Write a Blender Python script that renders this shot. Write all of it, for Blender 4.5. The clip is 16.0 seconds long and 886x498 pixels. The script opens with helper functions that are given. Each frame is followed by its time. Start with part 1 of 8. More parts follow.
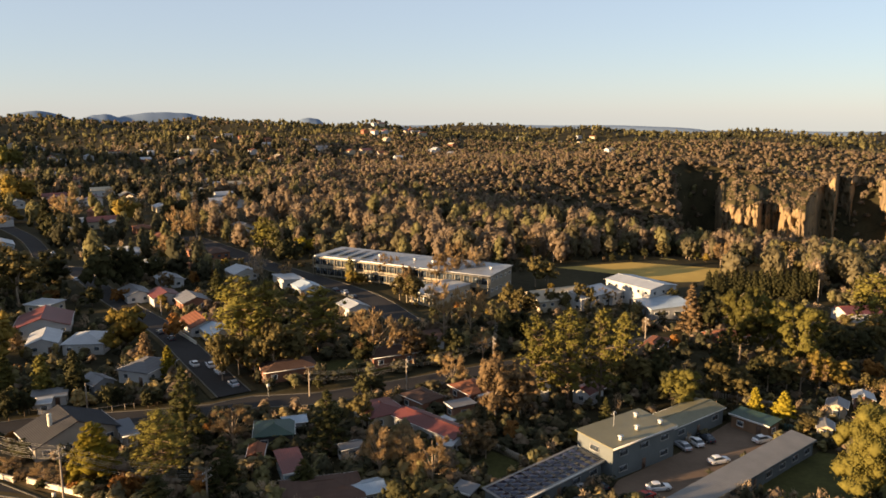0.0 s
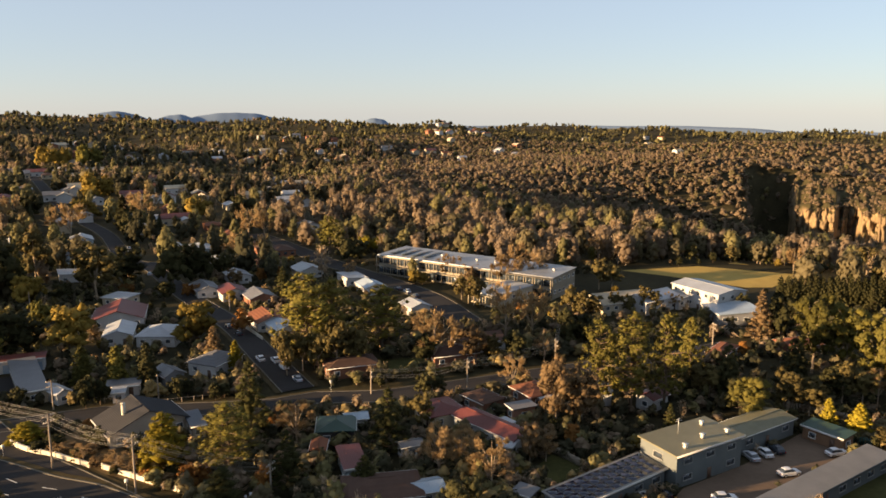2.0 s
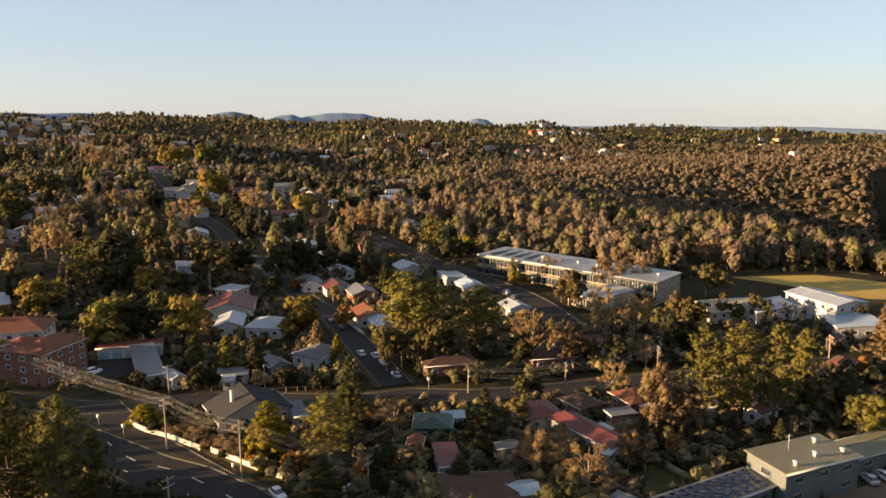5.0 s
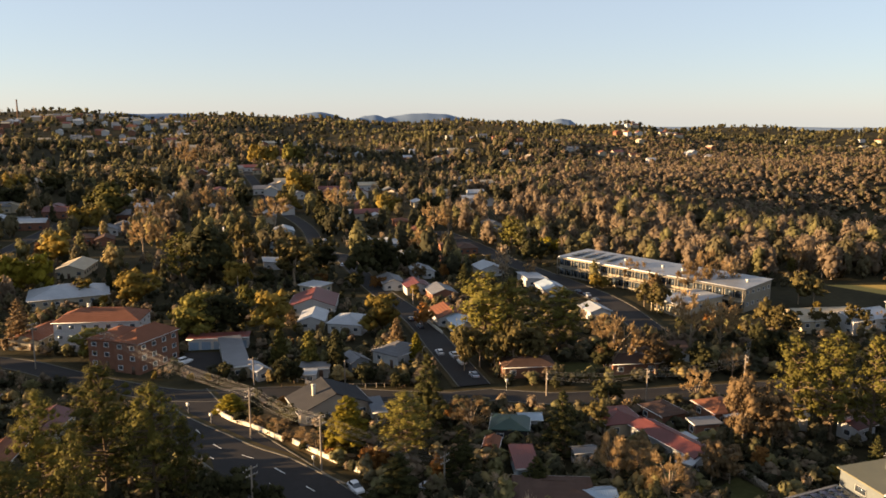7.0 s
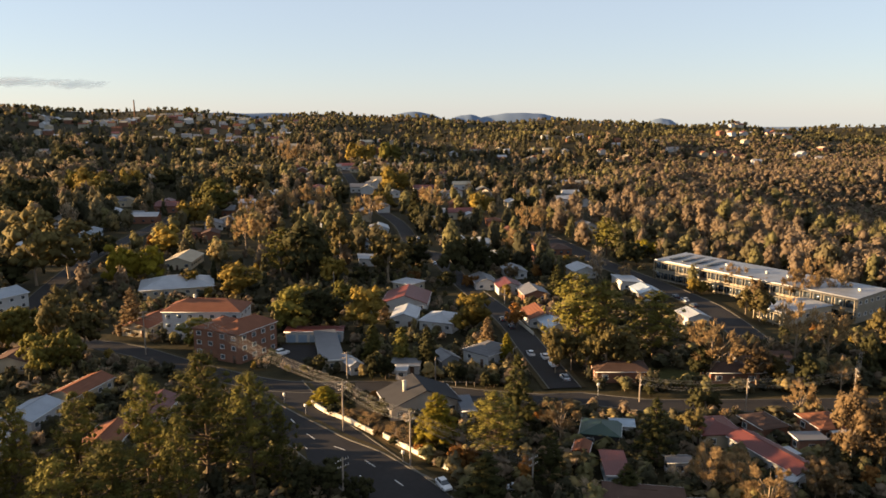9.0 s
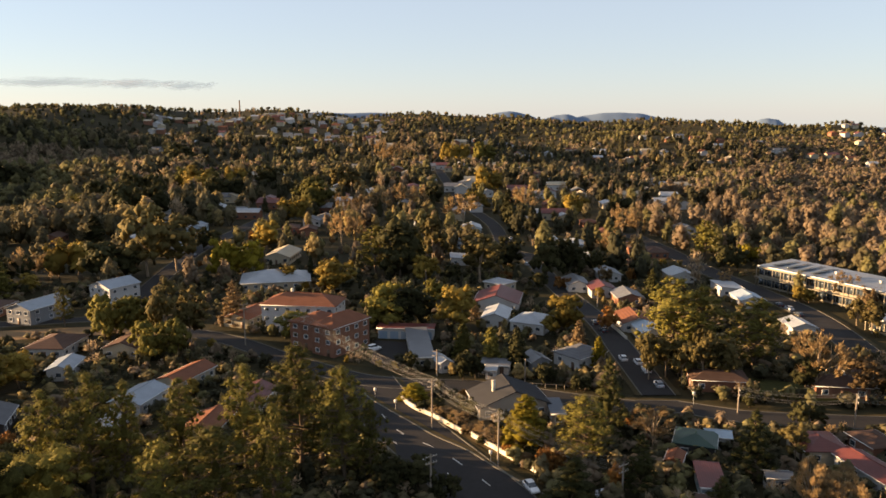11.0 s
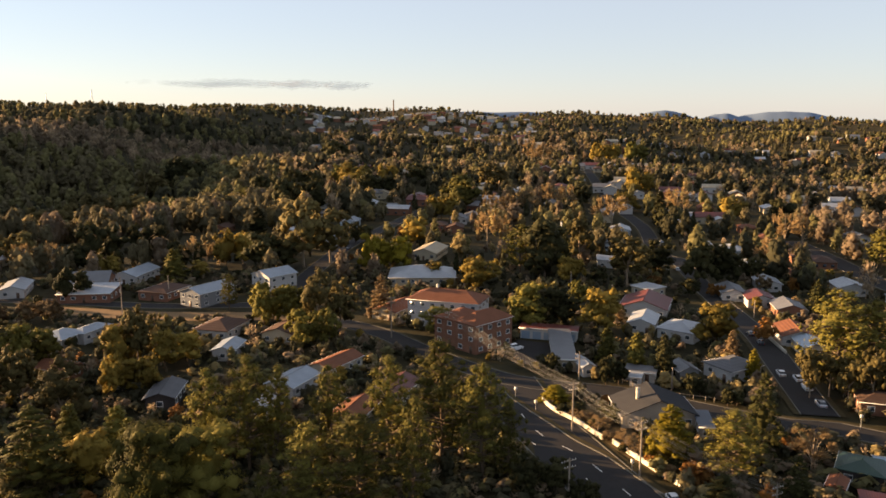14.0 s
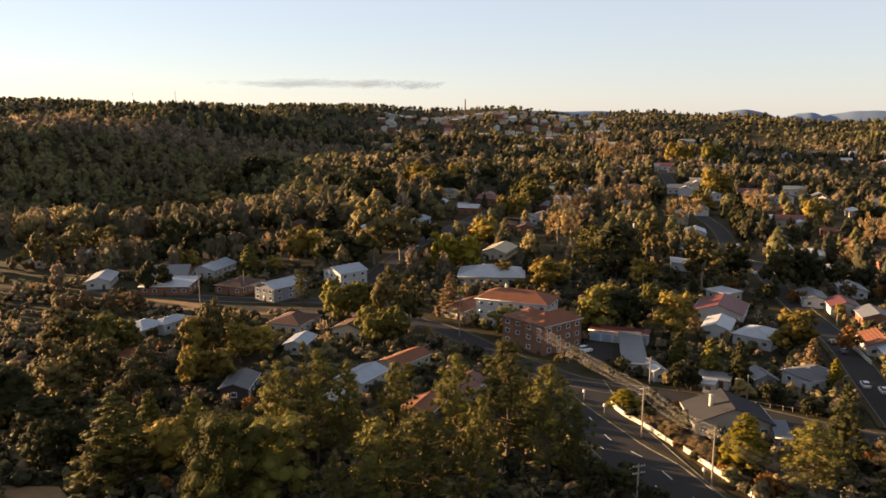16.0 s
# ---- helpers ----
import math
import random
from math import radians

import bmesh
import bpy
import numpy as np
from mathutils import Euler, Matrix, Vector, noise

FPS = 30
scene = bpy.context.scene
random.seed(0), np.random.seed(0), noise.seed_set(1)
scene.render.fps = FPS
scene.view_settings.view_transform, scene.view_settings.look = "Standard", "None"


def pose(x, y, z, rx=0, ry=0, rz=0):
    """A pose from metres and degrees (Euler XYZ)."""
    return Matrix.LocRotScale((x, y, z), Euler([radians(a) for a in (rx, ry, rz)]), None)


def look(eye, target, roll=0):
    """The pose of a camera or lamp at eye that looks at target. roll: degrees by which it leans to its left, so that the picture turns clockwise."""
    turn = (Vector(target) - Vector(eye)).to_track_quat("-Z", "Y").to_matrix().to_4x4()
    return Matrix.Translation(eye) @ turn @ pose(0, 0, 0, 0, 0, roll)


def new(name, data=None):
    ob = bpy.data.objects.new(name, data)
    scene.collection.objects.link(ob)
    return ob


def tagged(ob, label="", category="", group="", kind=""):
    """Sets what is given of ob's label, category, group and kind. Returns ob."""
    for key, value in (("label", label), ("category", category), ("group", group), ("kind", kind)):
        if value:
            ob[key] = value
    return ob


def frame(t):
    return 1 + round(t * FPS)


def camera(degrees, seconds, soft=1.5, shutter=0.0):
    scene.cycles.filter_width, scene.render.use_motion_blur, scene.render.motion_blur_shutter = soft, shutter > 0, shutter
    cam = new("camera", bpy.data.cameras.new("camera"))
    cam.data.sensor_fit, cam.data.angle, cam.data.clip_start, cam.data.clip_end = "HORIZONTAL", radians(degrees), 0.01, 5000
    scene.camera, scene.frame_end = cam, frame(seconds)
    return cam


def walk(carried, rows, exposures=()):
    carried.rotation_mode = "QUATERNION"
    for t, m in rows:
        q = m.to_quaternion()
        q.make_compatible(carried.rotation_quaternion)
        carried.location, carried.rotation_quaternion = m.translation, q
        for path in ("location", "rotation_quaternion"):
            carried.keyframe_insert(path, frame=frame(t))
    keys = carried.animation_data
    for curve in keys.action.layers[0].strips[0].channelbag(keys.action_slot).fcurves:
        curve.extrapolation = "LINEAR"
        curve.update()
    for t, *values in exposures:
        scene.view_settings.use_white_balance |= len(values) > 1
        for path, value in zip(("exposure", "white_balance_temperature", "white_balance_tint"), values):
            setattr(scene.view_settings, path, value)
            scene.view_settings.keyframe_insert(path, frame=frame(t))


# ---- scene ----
# fixed spot in the air, 66 m over the near streets; the camera only turns
EYE = 66.0
TURN = ((0, 0, -10.08), (1, 2.42, -10.06), (2, 4.78, -10.04), (3, 7.20, -10.02), (4, 9.62, -10.01), (6.5, 17.02, -9.98),
        (7, 18.54, -9.97), (7.5, 20.16, -9.98), (8, 21.95, -9.98), (8.5, 23.79, -9.99), (9, 25.61, -9.99), (11.5, 34.40, -9.99),
        (12, 36.21, -9.99), (12.5, 38.09, -10.00), (13, 39.98, -10.00), (13.5, 41.84, -10.02), (14, 43.69, -10.03),
        (14.5, 45.17, -10.04), (15, 46.30, -10.06), (15.5, 47.50, -10.06), (16, 48.98, -10.08))
cam = camera(60.35, 16.0, soft=1.65)
walk(cam, [(t, pose(0, 0, EYE, 90 + p, 0, y) @ pose(0, 0, 0, 0, 0, -0.12)) for t, y, p in TURN],
     [(0, 1.97, 7200, 20), (8, 2.1, 7250, 20), (16, 2.2, 7750, 24)])

# ---- light ----
SUN_AZ, SUN_EL = 114.0, 7.8      # degrees anticlockwise from +y, and above the horizon

world = bpy.data.worlds.new("sky")
world.use_nodes = True
scene.world = world
wn = world.node_tree.nodes
sky = wn.new("ShaderNodeTexSky")
sky.sky_type = 'NISHITA'
sky.sun_disc = False
sky.sun_elevation, sky.sun_rotation = radians(SUN_EL), radians(-SUN_AZ)
sky.altitude, sky.air_density, sky.dust_density, sky.ozone_density = 1000, 1.0, 0.4, 2.8
wn["Background"].inputs["Strength"].default_value = 0.05
haze = wn.new("ShaderNodeMix")
haze.data_type = 'RGBA'
haze.inputs[0].default_value = 0.52
haze.inputs[7].default_value = (3.3, 4.1, 4.85, 1)     # thin high haze that evens out the clear sky
world.node_tree.links.new(sky.outputs[0], haze.inputs[6])
world.node_tree.links.new(haze.outputs[2], wn["Background"].inputs[0])
sun = new("sun", bpy.data.lights.new("sun", 'SUN'))
sun.data.energy, sun.data.angle, sun.data.color = 5.0, radians(0.6), (1.0, 0.73, 0.41)
sun_dir = Vector((-math.sin(radians(SUN_AZ)) * math.cos(radians(SUN_EL)), math.cos(radians(SUN_AZ)) * math.cos(radians(SUN_EL)), math.sin(radians(SUN_EL))))
sun.matrix_world = look((0, 0, 300), Vector((0, 0, 300)) - sun_dir)


# ---- land form ----
def step(a, b, v):
    s = np.clip((v - a) / (b - a), 0, 1)
    return s * s * (3 - 2 * s)


def land(x, y):
    """Height of the ground: level by the near streets, rising to a ridge all round, with two wooded gullies."""
    x, y = np.asarray(x, float), np.asarray(y, float)
    d = np.hypot(x, y)
    a = np.degrees(np.arctan2(-x, y))
    rise = -0.85 + np.where(a > 0, 0.0265, 0.018) * np.clip(a, -60, 90)
    crest = 2300 - 700 * step(52, 75, a)
    top = EYE + crest * np.tan(np.radians(rise)) - 13
    z = top * step(430, crest, d) + 0.5 * step(430, 700, d)
    dip = 24 * np.exp(-((a + 9) / 11) ** 2 - ((d - 660) / 190) ** 2) + 30 * np.exp(-((a - 72) / 11) ** 2 - ((d - 640) / 190) ** 2)
    z = z + 14 * np.exp(-((a - 5) / 1.6) ** 2 - ((d - 2150) / 250) ** 2) - dip * step(400, 560, d)
    z = z - 40 * step(-5, -15, a) * np.exp(-((d - 660) / 120) ** 2)
    z = z - 13 * step(-11, -17, a) * step(350, 460, d) * (1 - step(700, 900, d))
    gorge = step(-16.5, -18.5, a + 2.4 * (1 - step(590, 870, d))) * step(470, 560, d) * (1 - step(880, 930, d))
    z = z - 115 * gorge
    z = z - 0.045 * np.maximum(d - crest, 0)
    roll = 13 * np.sin(x / 123 + 1.3 + np.sin(y / 210)) * np.sin(y / 111) + 4 * np.sin(x / 67 + y / 89)
    return z + roll * step(500, 900, d)


# ---- materials ----
def material(name, colour, rough=0.8, metal=0.0, vary=0.25, scale=1.0, fine=0.0, bump=0.0, island=0.0, object_vary=0.0, translucent=0.0, second=None):
    """A surface with two scales of variation in tone: scale in cycles per metre, fine about ten times as dense."""
    m = bpy.data.materials.new(name)
    m.use_nodes = True
    nt = m.node_tree
    n, l = nt.nodes, nt.links
    b = n["Principled BSDF"]
    b.inputs["Roughness"].default_value, b.inputs["Metallic"].default_value = rough, metal
    b.inputs["Specular IOR Level"].default_value = 0.06 if rough >= 0.75 else 0.3
    tc = n.new("ShaderNodeTexCoord")
    out = tc.outputs["Object"]
    noise1 = n.new("ShaderNodeTexNoise")
    noise1.inputs["Scale"].default_value, noise1.inputs["Detail"].default_value = scale, 3
    noise2 = n.new("ShaderNodeTexNoise")
    noise2.inputs["Scale"].default_value, noise2.inputs["Detail"].default_value = scale * 9, 2
    l.new(out, noise1.inputs["Vector"])
    l.new(out, noise2.inputs["Vector"])
    add = n.new("ShaderNodeMath")
    add.operation = 'MULTIPLY_ADD'
    l.new(noise2.outputs["Fac"], add.inputs[0])
    add.inputs[1].default_value = fine
    l.new(noise1.outputs["Fac"], add.inputs[2])
    last = add.outputs[0]
    total = 0.5 + 0.5 * fine
    for amount, kind, sock in ((island, "ShaderNodeNewGeometry", "Random Per Island"), (object_vary, "ShaderNodeObjectInfo", "Random")):
        if amount:
            g = n.new(kind)
            a2 = n.new("ShaderNodeMath")
            a2.operation = 'MULTIPLY_ADD'
            l.new(g.outputs[sock], a2.inputs[0])
            a2.inputs[1].default_value = amount
            l.new(last, a2.inputs[2])
            last = a2.outputs[0]
            total += 0.5 * amount
    ramp = n.new("ShaderNodeMapRange")
    ramp.inputs["From Min"].default_value, ramp.inputs["From Max"].default_value = total - 0.35, total + 0.35
    l.new(last, ramp.inputs["Value"])
    mix = n.new("ShaderNodeMix")
    mix.data_type = 'RGBA'
    c = Vector(colour)
    lo = [v * (1 - vary) for v in c] if second is None else list(second)
    hi = [min(1, v * (1 + vary)) for v in c]
    mix.inputs[6].default_value, mix.inputs[7].default_value = (*lo, 1), (*hi, 1)
    l.new(ramp.outputs[0], mix.inputs[0])
    l.new(mix.outputs[2], b.inputs["Base Color"])
    if bump:
        bp = n.new("ShaderNodeBump")
        bp.inputs["Strength"].default_value, bp.inputs["Distance"].default_value = 0.6, bump
        l.new(noise2.outputs["Fac"], bp.inputs["Height"])
        l.new(bp.outputs[0], b.inputs["Normal"])
    if translucent:
        tr = n.new("ShaderNodeBsdfTranslucent")
        l.new(mix.outputs[2], tr.inputs["Color"])
        ms = n.new("ShaderNodeMixShader")
        ms.inputs[0].default_value = translucent
        l.new(b.outputs[0], ms.inputs[1])
        l.new(tr.outputs[0], ms.inputs[2])
        l.new(ms.outputs[0], n["Material Output"].inputs["Surface"])
    return m


HAZED_LEAF = {}


def leaves(name, colour, second):
    colour, second = [v * k for v, k in zip(colour, (1.2, 1.12, 1.06))], [v * k for v, k in zip(second, (1.2, 1.12, 1.06))]
    m = material(name, colour, rough=0.75, vary=0.35, scale=0.07, fine=0.5, island=0.22, object_vary=0.45, translucent=0.34, bump=0.12, second=second)
    # distance haze is put into the woods' leaf colour: greyed and lightened
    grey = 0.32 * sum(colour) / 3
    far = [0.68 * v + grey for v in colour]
    HAZED_LEAF[m] = material("far_" + name, [1.45 * v for v in far], rough=0.8, vary=0.25, scale=0.05, fine=0.5, island=0.3, translucent=0.48, bump=1.0, second=[0.8 * v for v in far])
    return m


LEAF = dict(
    pine=leaves("pine_needles", (0.128, 0.118, 0.03), (0.044, 0.044, 0.014)),
    gum=leaves("gum_leaves", (0.106, 0.09, 0.036), (0.05, 0.043, 0.019)),
    brush=leaves("brown_scrub_leaves", (0.142, 0.102, 0.056), (0.076, 0.055, 0.031)),
    conifer=leaves("conifer_needles", (0.054, 0.055, 0.02), (0.022, 0.025, 0.01)),
    golden=leaves("golden_cypress_needles", (0.2, 0.17, 0.022), (0.1, 0.086, 0.013)),
    bare=leaves("winter_twigs", (0.23, 0.165, 0.084), (0.12, 0.086, 0.046)),
    autumn=leaves("autumn_leaves", (0.2, 0.1, 0.03), (0.1, 0.05, 0.018)),
    yellow=leaves("yellow_leaves", (0.205, 0.153, 0.036), (0.1, 0.077, 0.02)),
    dark=leaves("dark_evergreen_leaves", (0.047, 0.047, 0.021), (0.02, 0.022, 0.01)),
)
BARK = material("bark", (0.11, 0.08, 0.055), rough=0.9, vary=0.35, scale=1.5, fine=0.6, bump=0.05)
PALE_BARK = material("pale_bark", (0.26, 0.20, 0.14), rough=0.85, vary=0.4, scale=1.2, fine=0.5, bump=0.04)
GROUND = material("leaf_litter_and_grass", (0.036, 0.03, 0.015), rough=0.95, vary=0.4, scale=0.05, fine=0.6, bump=0.3, second=(0.016, 0.0145, 0.008))
ASPHALT = material("asphalt", (0.033, 0.031, 0.03), rough=0.85, vary=0.2, scale=0.12, fine=0.5, bump=0.01)


# ---- builders ----
def poly_mesh(name, verts, faces, mat):
    me = bpy.data.meshes.new(name)
    me.from_pydata([tuple(map(float, v)) for v in verts], [], faces)
    me.materials.append(mat)
    me.update()
    return me


def mesh(name, verts, faces, mats, index=None, smooth=False):
    me = bpy.data.meshes.new(name)
    verts, faces = np.asarray(verts, np.float32), np.asarray(faces, np.int32)
    k = faces.shape[1]
    me.vertices.add(len(verts))
    me.vertices.foreach_set("co", verts.ravel())
    me.loops.add(faces.size)
    me.loops.foreach_set("vertex_index", faces.ravel())
    me.polygons.add(len(faces))
    me.polygons.foreach_set("loop_start", np.arange(len(faces), dtype=np.int32) * k)
    for m in mats:
        me.materials.append(m)
    if index is not None:
        me.polygons.foreach_set("material_index", np.asarray(index, np.int32))
    me.update(calc_edges=True)
    me.validate()
    if smooth:
        me.polygons.foreach_set("use_smooth", np.ones(len(faces), bool))
    return me


def leaf_quads(rng, clumps, count, size, slim=0.75, crown=2.2):
    """Small leaf sprays over the shells of egg-shaped clumps, rows of (x, y, z, rx, rz); they face out of clump and crown."""
    c = np.asarray(clumps, float)
    w = c[:, 3] * (0.5 * c[:, 3] + 0.5 * c[:, 4])
    k = rng.choice(len(c), count, p=w / w.sum())
    n = rng.normal(size=(count, 3))
    n /= np.linalg.norm(n, axis=1)[:, None]
    n[:, 2] = np.where((n[:, 2] < -0.3) & (rng.random(count) < 0.7), -n[:, 2], n[:, 2])
    r = rng.uniform(0.6, 1.15, (count, 1)) ** 0.6
    p = c[k, :3] + n * r * np.stack([c[k, 3], c[k, 3], c[k, 4]], 1)
    g = p - np.array([0, 0, c[:, 2].mean()])
    g /= np.linalg.norm(g, axis=1)[:, None] + 1e-9
    out = n + crown * g + 0.25 * np.array([0, 0, 1]) + rng.normal(size=(count, 3)) * 0.42
    out /= np.linalg.norm(out, axis=1)[:, None]
    u = np.cross(out, rng.normal(size=(count, 3)))
    u /= np.linalg.norm(u, axis=1)[:, None] + 1e-9
    v = np.cross(out, u) * slim
    s = size * rng.uniform(0.5, 1.4, (count, 1))
    verts = np.stack([p - u * s * 0.5, p - v * s * 0.5, p + u * s * 0.55, p + v * s * 0.5], 1).reshape(-1, 3)
    return verts, np.arange(count * 4).reshape(-1, 4)


def twig_quads(rng, clumps, count, size):
    """Thin bare twigs that spray up and outwards through the clumps."""
    c = np.asarray(clumps, float)
    k = rng.choice(len(c), count)
    n = rng.normal(size=(count, 3))
    n /= np.linalg.norm(n, axis=1)[:, None]
    p = c[k, :3] + n * rng.uniform(0.2, 1.1, (count, 1)) * np.stack([c[k, 3], c[k, 3], c[k, 4]], 1)
    g = p - np.array([0, 0, 0.3])
    g /= np.linalg.norm(g, axis=1)[:, None] + 1e-9
    u = 0.5 * n + 0.9 * g + 0.3 * np.array([0, 0, 1]) + rng.normal(size=(count, 3)) * 0.35
    u /= np.linalg.norm(u, axis=1)[:, None]
    v = np.cross(u, rng.normal(size=(count, 3)))
    v /= np.linalg.norm(v, axis=1)[:, None] + 1e-9
    s = size * rng.uniform(0.5, 1.5, (count, 1))
    verts = np.stack([p - u * s * 0.9, p - v * s * 0.2, p + u * s * 1.0, p + v * s * 0.2], 1).reshape(-1, 3)
    return verts, np.arange(count * 4).reshape(-1, 4)


def lump(sides):
    """Corners and triangles of a small closed lump: six corners, or fourteen for more shape."""
    if sides == 4:
        v = [(0, 0, 1), (1, 0, 0), (0, 1, 0), (-1, 0, 0), (0, -1, 0), (0, 0, -1)]
        f = [(0, 1 + k, 1 + (k + 1) % 4) for k in range(4)] + [(5, 1 + (k + 1) % 4, 1 + k) for k in range(4)]
    else:
        v = [(0, 0, 1)] + [(math.cos(k * 1.0472 + r * 0.52) * w, math.sin(k * 1.0472 + r * 0.52) * w, z) for r, (w, z) in enumerate(((0.85, 0.5), (0.9, -0.4))) for k in range(6)] + [(0, 0, -0.95)]
        f = [(0, 1 + k, 1 + (k + 1) % 6) for k in range(6)] + [(13, 7 + (k + 1) % 6, 7 + k) for k in range(6)]
        for k in range(6):
            f += [(1 + k, 7 + k, 1 + (k + 1) % 6), (1 + (k + 1) % 6, 7 + k, 7 + (k + 1) % 6)]
    return np.array(v, float), np.array(f)


def clump_cores(rng, clumps, scale, sides=6):
    """Rough lumps inside the clumps, so that a crown is not seen through everywhere."""
    c = np.asarray(clumps, float)
    base, faces = lump(sides)
    n = len(base)
    vs = [row[:3] + base * rng.uniform(0.6, 1.3, (n, 1)) * scale * np.array([row[3], row[3], row[4]]) for row in c]
    return np.concatenate(vs), np.concatenate([faces + n * i for i in range(len(c))])


def limb(pts, radii, sides=6):
    """A tapered tube through pts."""
    pts = [Vector(p) for p in pts]
    v, f = [], []
    for i, (p, r) in enumerate(zip(pts, radii)):
        axis = (pts[min(i + 1, len(pts) - 1)] - pts[max(i - 1, 0)]).normalized()
        side = axis.orthogonal().normalized()
        up = axis.cross(side)
        for k in range(sides):
            q = 2 * math.pi * k / sides
            v.append(p + (side * math.cos(q) + up * math.sin(q)) * r)
        if i:
            for k in range(sides):
                a, b = (i - 1) * sides + k, (i - 1) * sides + (k + 1) % sides
                f.append((a, b, b + sides, a + sides))
    return np.array([tuple(q) for q in v]), np.array(f)


def merge(pieces):
    vs, fs, off = [], [], 0
    for v, f in pieces:
        vs.append(v)
        fs.append(f + off)
        off += len(v)
    return np.concatenate(vs), np.concatenate(fs)


def crown_plan(kind, rng):
    """Clumps of a crown on a tree one metre high, and the limbs that carry them: rows of (x, y, z, rx, rz)."""
    cl, limbs = [], []
    def put(x, y, z, r, rz):
        cl.append((x, y, z, r, rz))
    def masses(n, low, high, middle, tall, wide, r0, r1, subs, from_z):
        """Leaf masses at the ends of the limbs, each of several smaller clumps."""
        for i in range(n):
            q, z = i * 2.4 + rng.uniform(-0.7, 0.7), low + (high - low) * (i + rng.random()) / n
            reach = wide * math.sqrt(max(0.03, 1 - ((z - middle) / tall) ** 2)) * rng.uniform(0.45, 1.05)
            x, y = reach * math.cos(q), reach * math.sin(q)
            limbs.append(((0, 0, from_z + 0.12 * rng.random()), (x * 0.45, y * 0.45, z * 0.75), (x, y, z)))
            big = rng.uniform(r0, r1)
            for _ in range(subs):
                e = rng.normal(size=3)
                e *= rng.uniform(0.5, 1.1) * big / np.linalg.norm(e)
                r = big * rng.uniform(0.42, 0.72)
                put(x + e[0], y + e[1], z + abs(e[2]) * 0.8 - 0.25 * big, r, r * rng.uniform(0.8, 1.1))
    if kind == "pine":
        lean = rng.normal(0, 0.02, 2)
        tiers = 17
        for i in range(tiers):
            t = (i + rng.uniform(-0.3, 0.3)) / (tiers - 1)
            z = 0.2 + 0.74 * t
            reach = 0.27 * (0.75 + 0.5 * t if t < 0.4 else 0.95 * (1 - ((t - 0.4) / 0.64) ** 2) + 0.04)
            for b in range(4 if t < 0.9 else 2):
                q = i * 1.9 + b * 1.571 + rng.uniform(-0.5, 0.5)
                far = reach * rng.uniform(0.55, 1.15)
                x, y = math.cos(q), math.sin(q)
                limbs.append(((0, 0, z - 0.05), (x * far * 0.5, y * far * 0.5, z - 0.02), (x * far, y * far, z + 0.01)))
                for u in (0.45, 0.75, 1.0):
                    if u > 0.5 or rng.random() < 0.5:
                        w = rng.normal(0, 0.022, 2)
                        put(x * far * u + lean[0] * z + w[0], y * far * u + lean[1] * z + w[1], z - 0.015 + 0.03 * u + rng.normal(0, 0.008), rng.uniform(0.042, 0.07), rng.uniform(0.03, 0.05))
        put(lean[0], lean[1], 0.97, 0.035, 0.03)
        put(lean[0], lean[1], 0.58, 0.09, 0.27)
    elif kind == "gum":
        masses(17, 0.3, 0.93, 0.58, 0.44, 0.26, 0.10, 0.15, 5, 0.28)
        put(0, 0, 0.64, 0.15, 0.2)
    elif kind in ("conifer", "golden"):
        n = 62
        wide = 0.26 if kind == "conifer" else 0.27
        for i in range(n):
            z = 0.08 + 0.88 * i / n
            reach = wide * (1 - z) ** (0.85 if kind == "conifer" else 0.6) * rng.uniform(0.55, 1.1)
            q = i * 2.4 + rng.uniform(-0.3, 0.3)
            put(reach * math.cos(q), reach * math.sin(q), z, 0.035 + 0.045 * (1 - z), (0.022 if kind == "conifer" else 0.035) + 0.025 * (1 - z))
            if kind == "conifer" and i % 2 == 0:
                limbs.append(((0, 0, z - 0.03), (reach * 0.5 * math.cos(q), reach * 0.5 * math.sin(q), z), (reach * math.cos(q), reach * math.sin(q), z - 0.01)))
        put(0, 0, 0.45, 0.10, 0.34)
        if kind == "golden":
            put(0, 0, 0.36, 0.19, 0.28)
            put(0, 0, 0.6, 0.13, 0.25)
        put(0, 0, 0.95, 0.022, 0.06)
    elif kind == "bare":
        masses(14, 0.4, 0.92, 0.6, 0.42, 0.34, 0.09, 0.14, 3, 0.2)
    elif kind == "poplar":
        for i in range(40):
            z = 0.08 + 0.88 * i / 40
            reach = 0.095 * math.sin(math.pi * min(1, z * 0.8 + 0.2)) * rng.uniform(0.4, 1)
            put(reach * math.cos(i * 2.4), reach * math.sin(i * 2.4), z, 0.06 * (1.1 - z * 0.7), 0.06)
    else:  # round broadleaf
        masses(14, 0.24, 0.9, 0.5, 0.48, 0.3, 0.13, 0.19, 5, 0.2)
        put(0, 0, 0.54, 0.25, 0.32)
    return cl, limbs


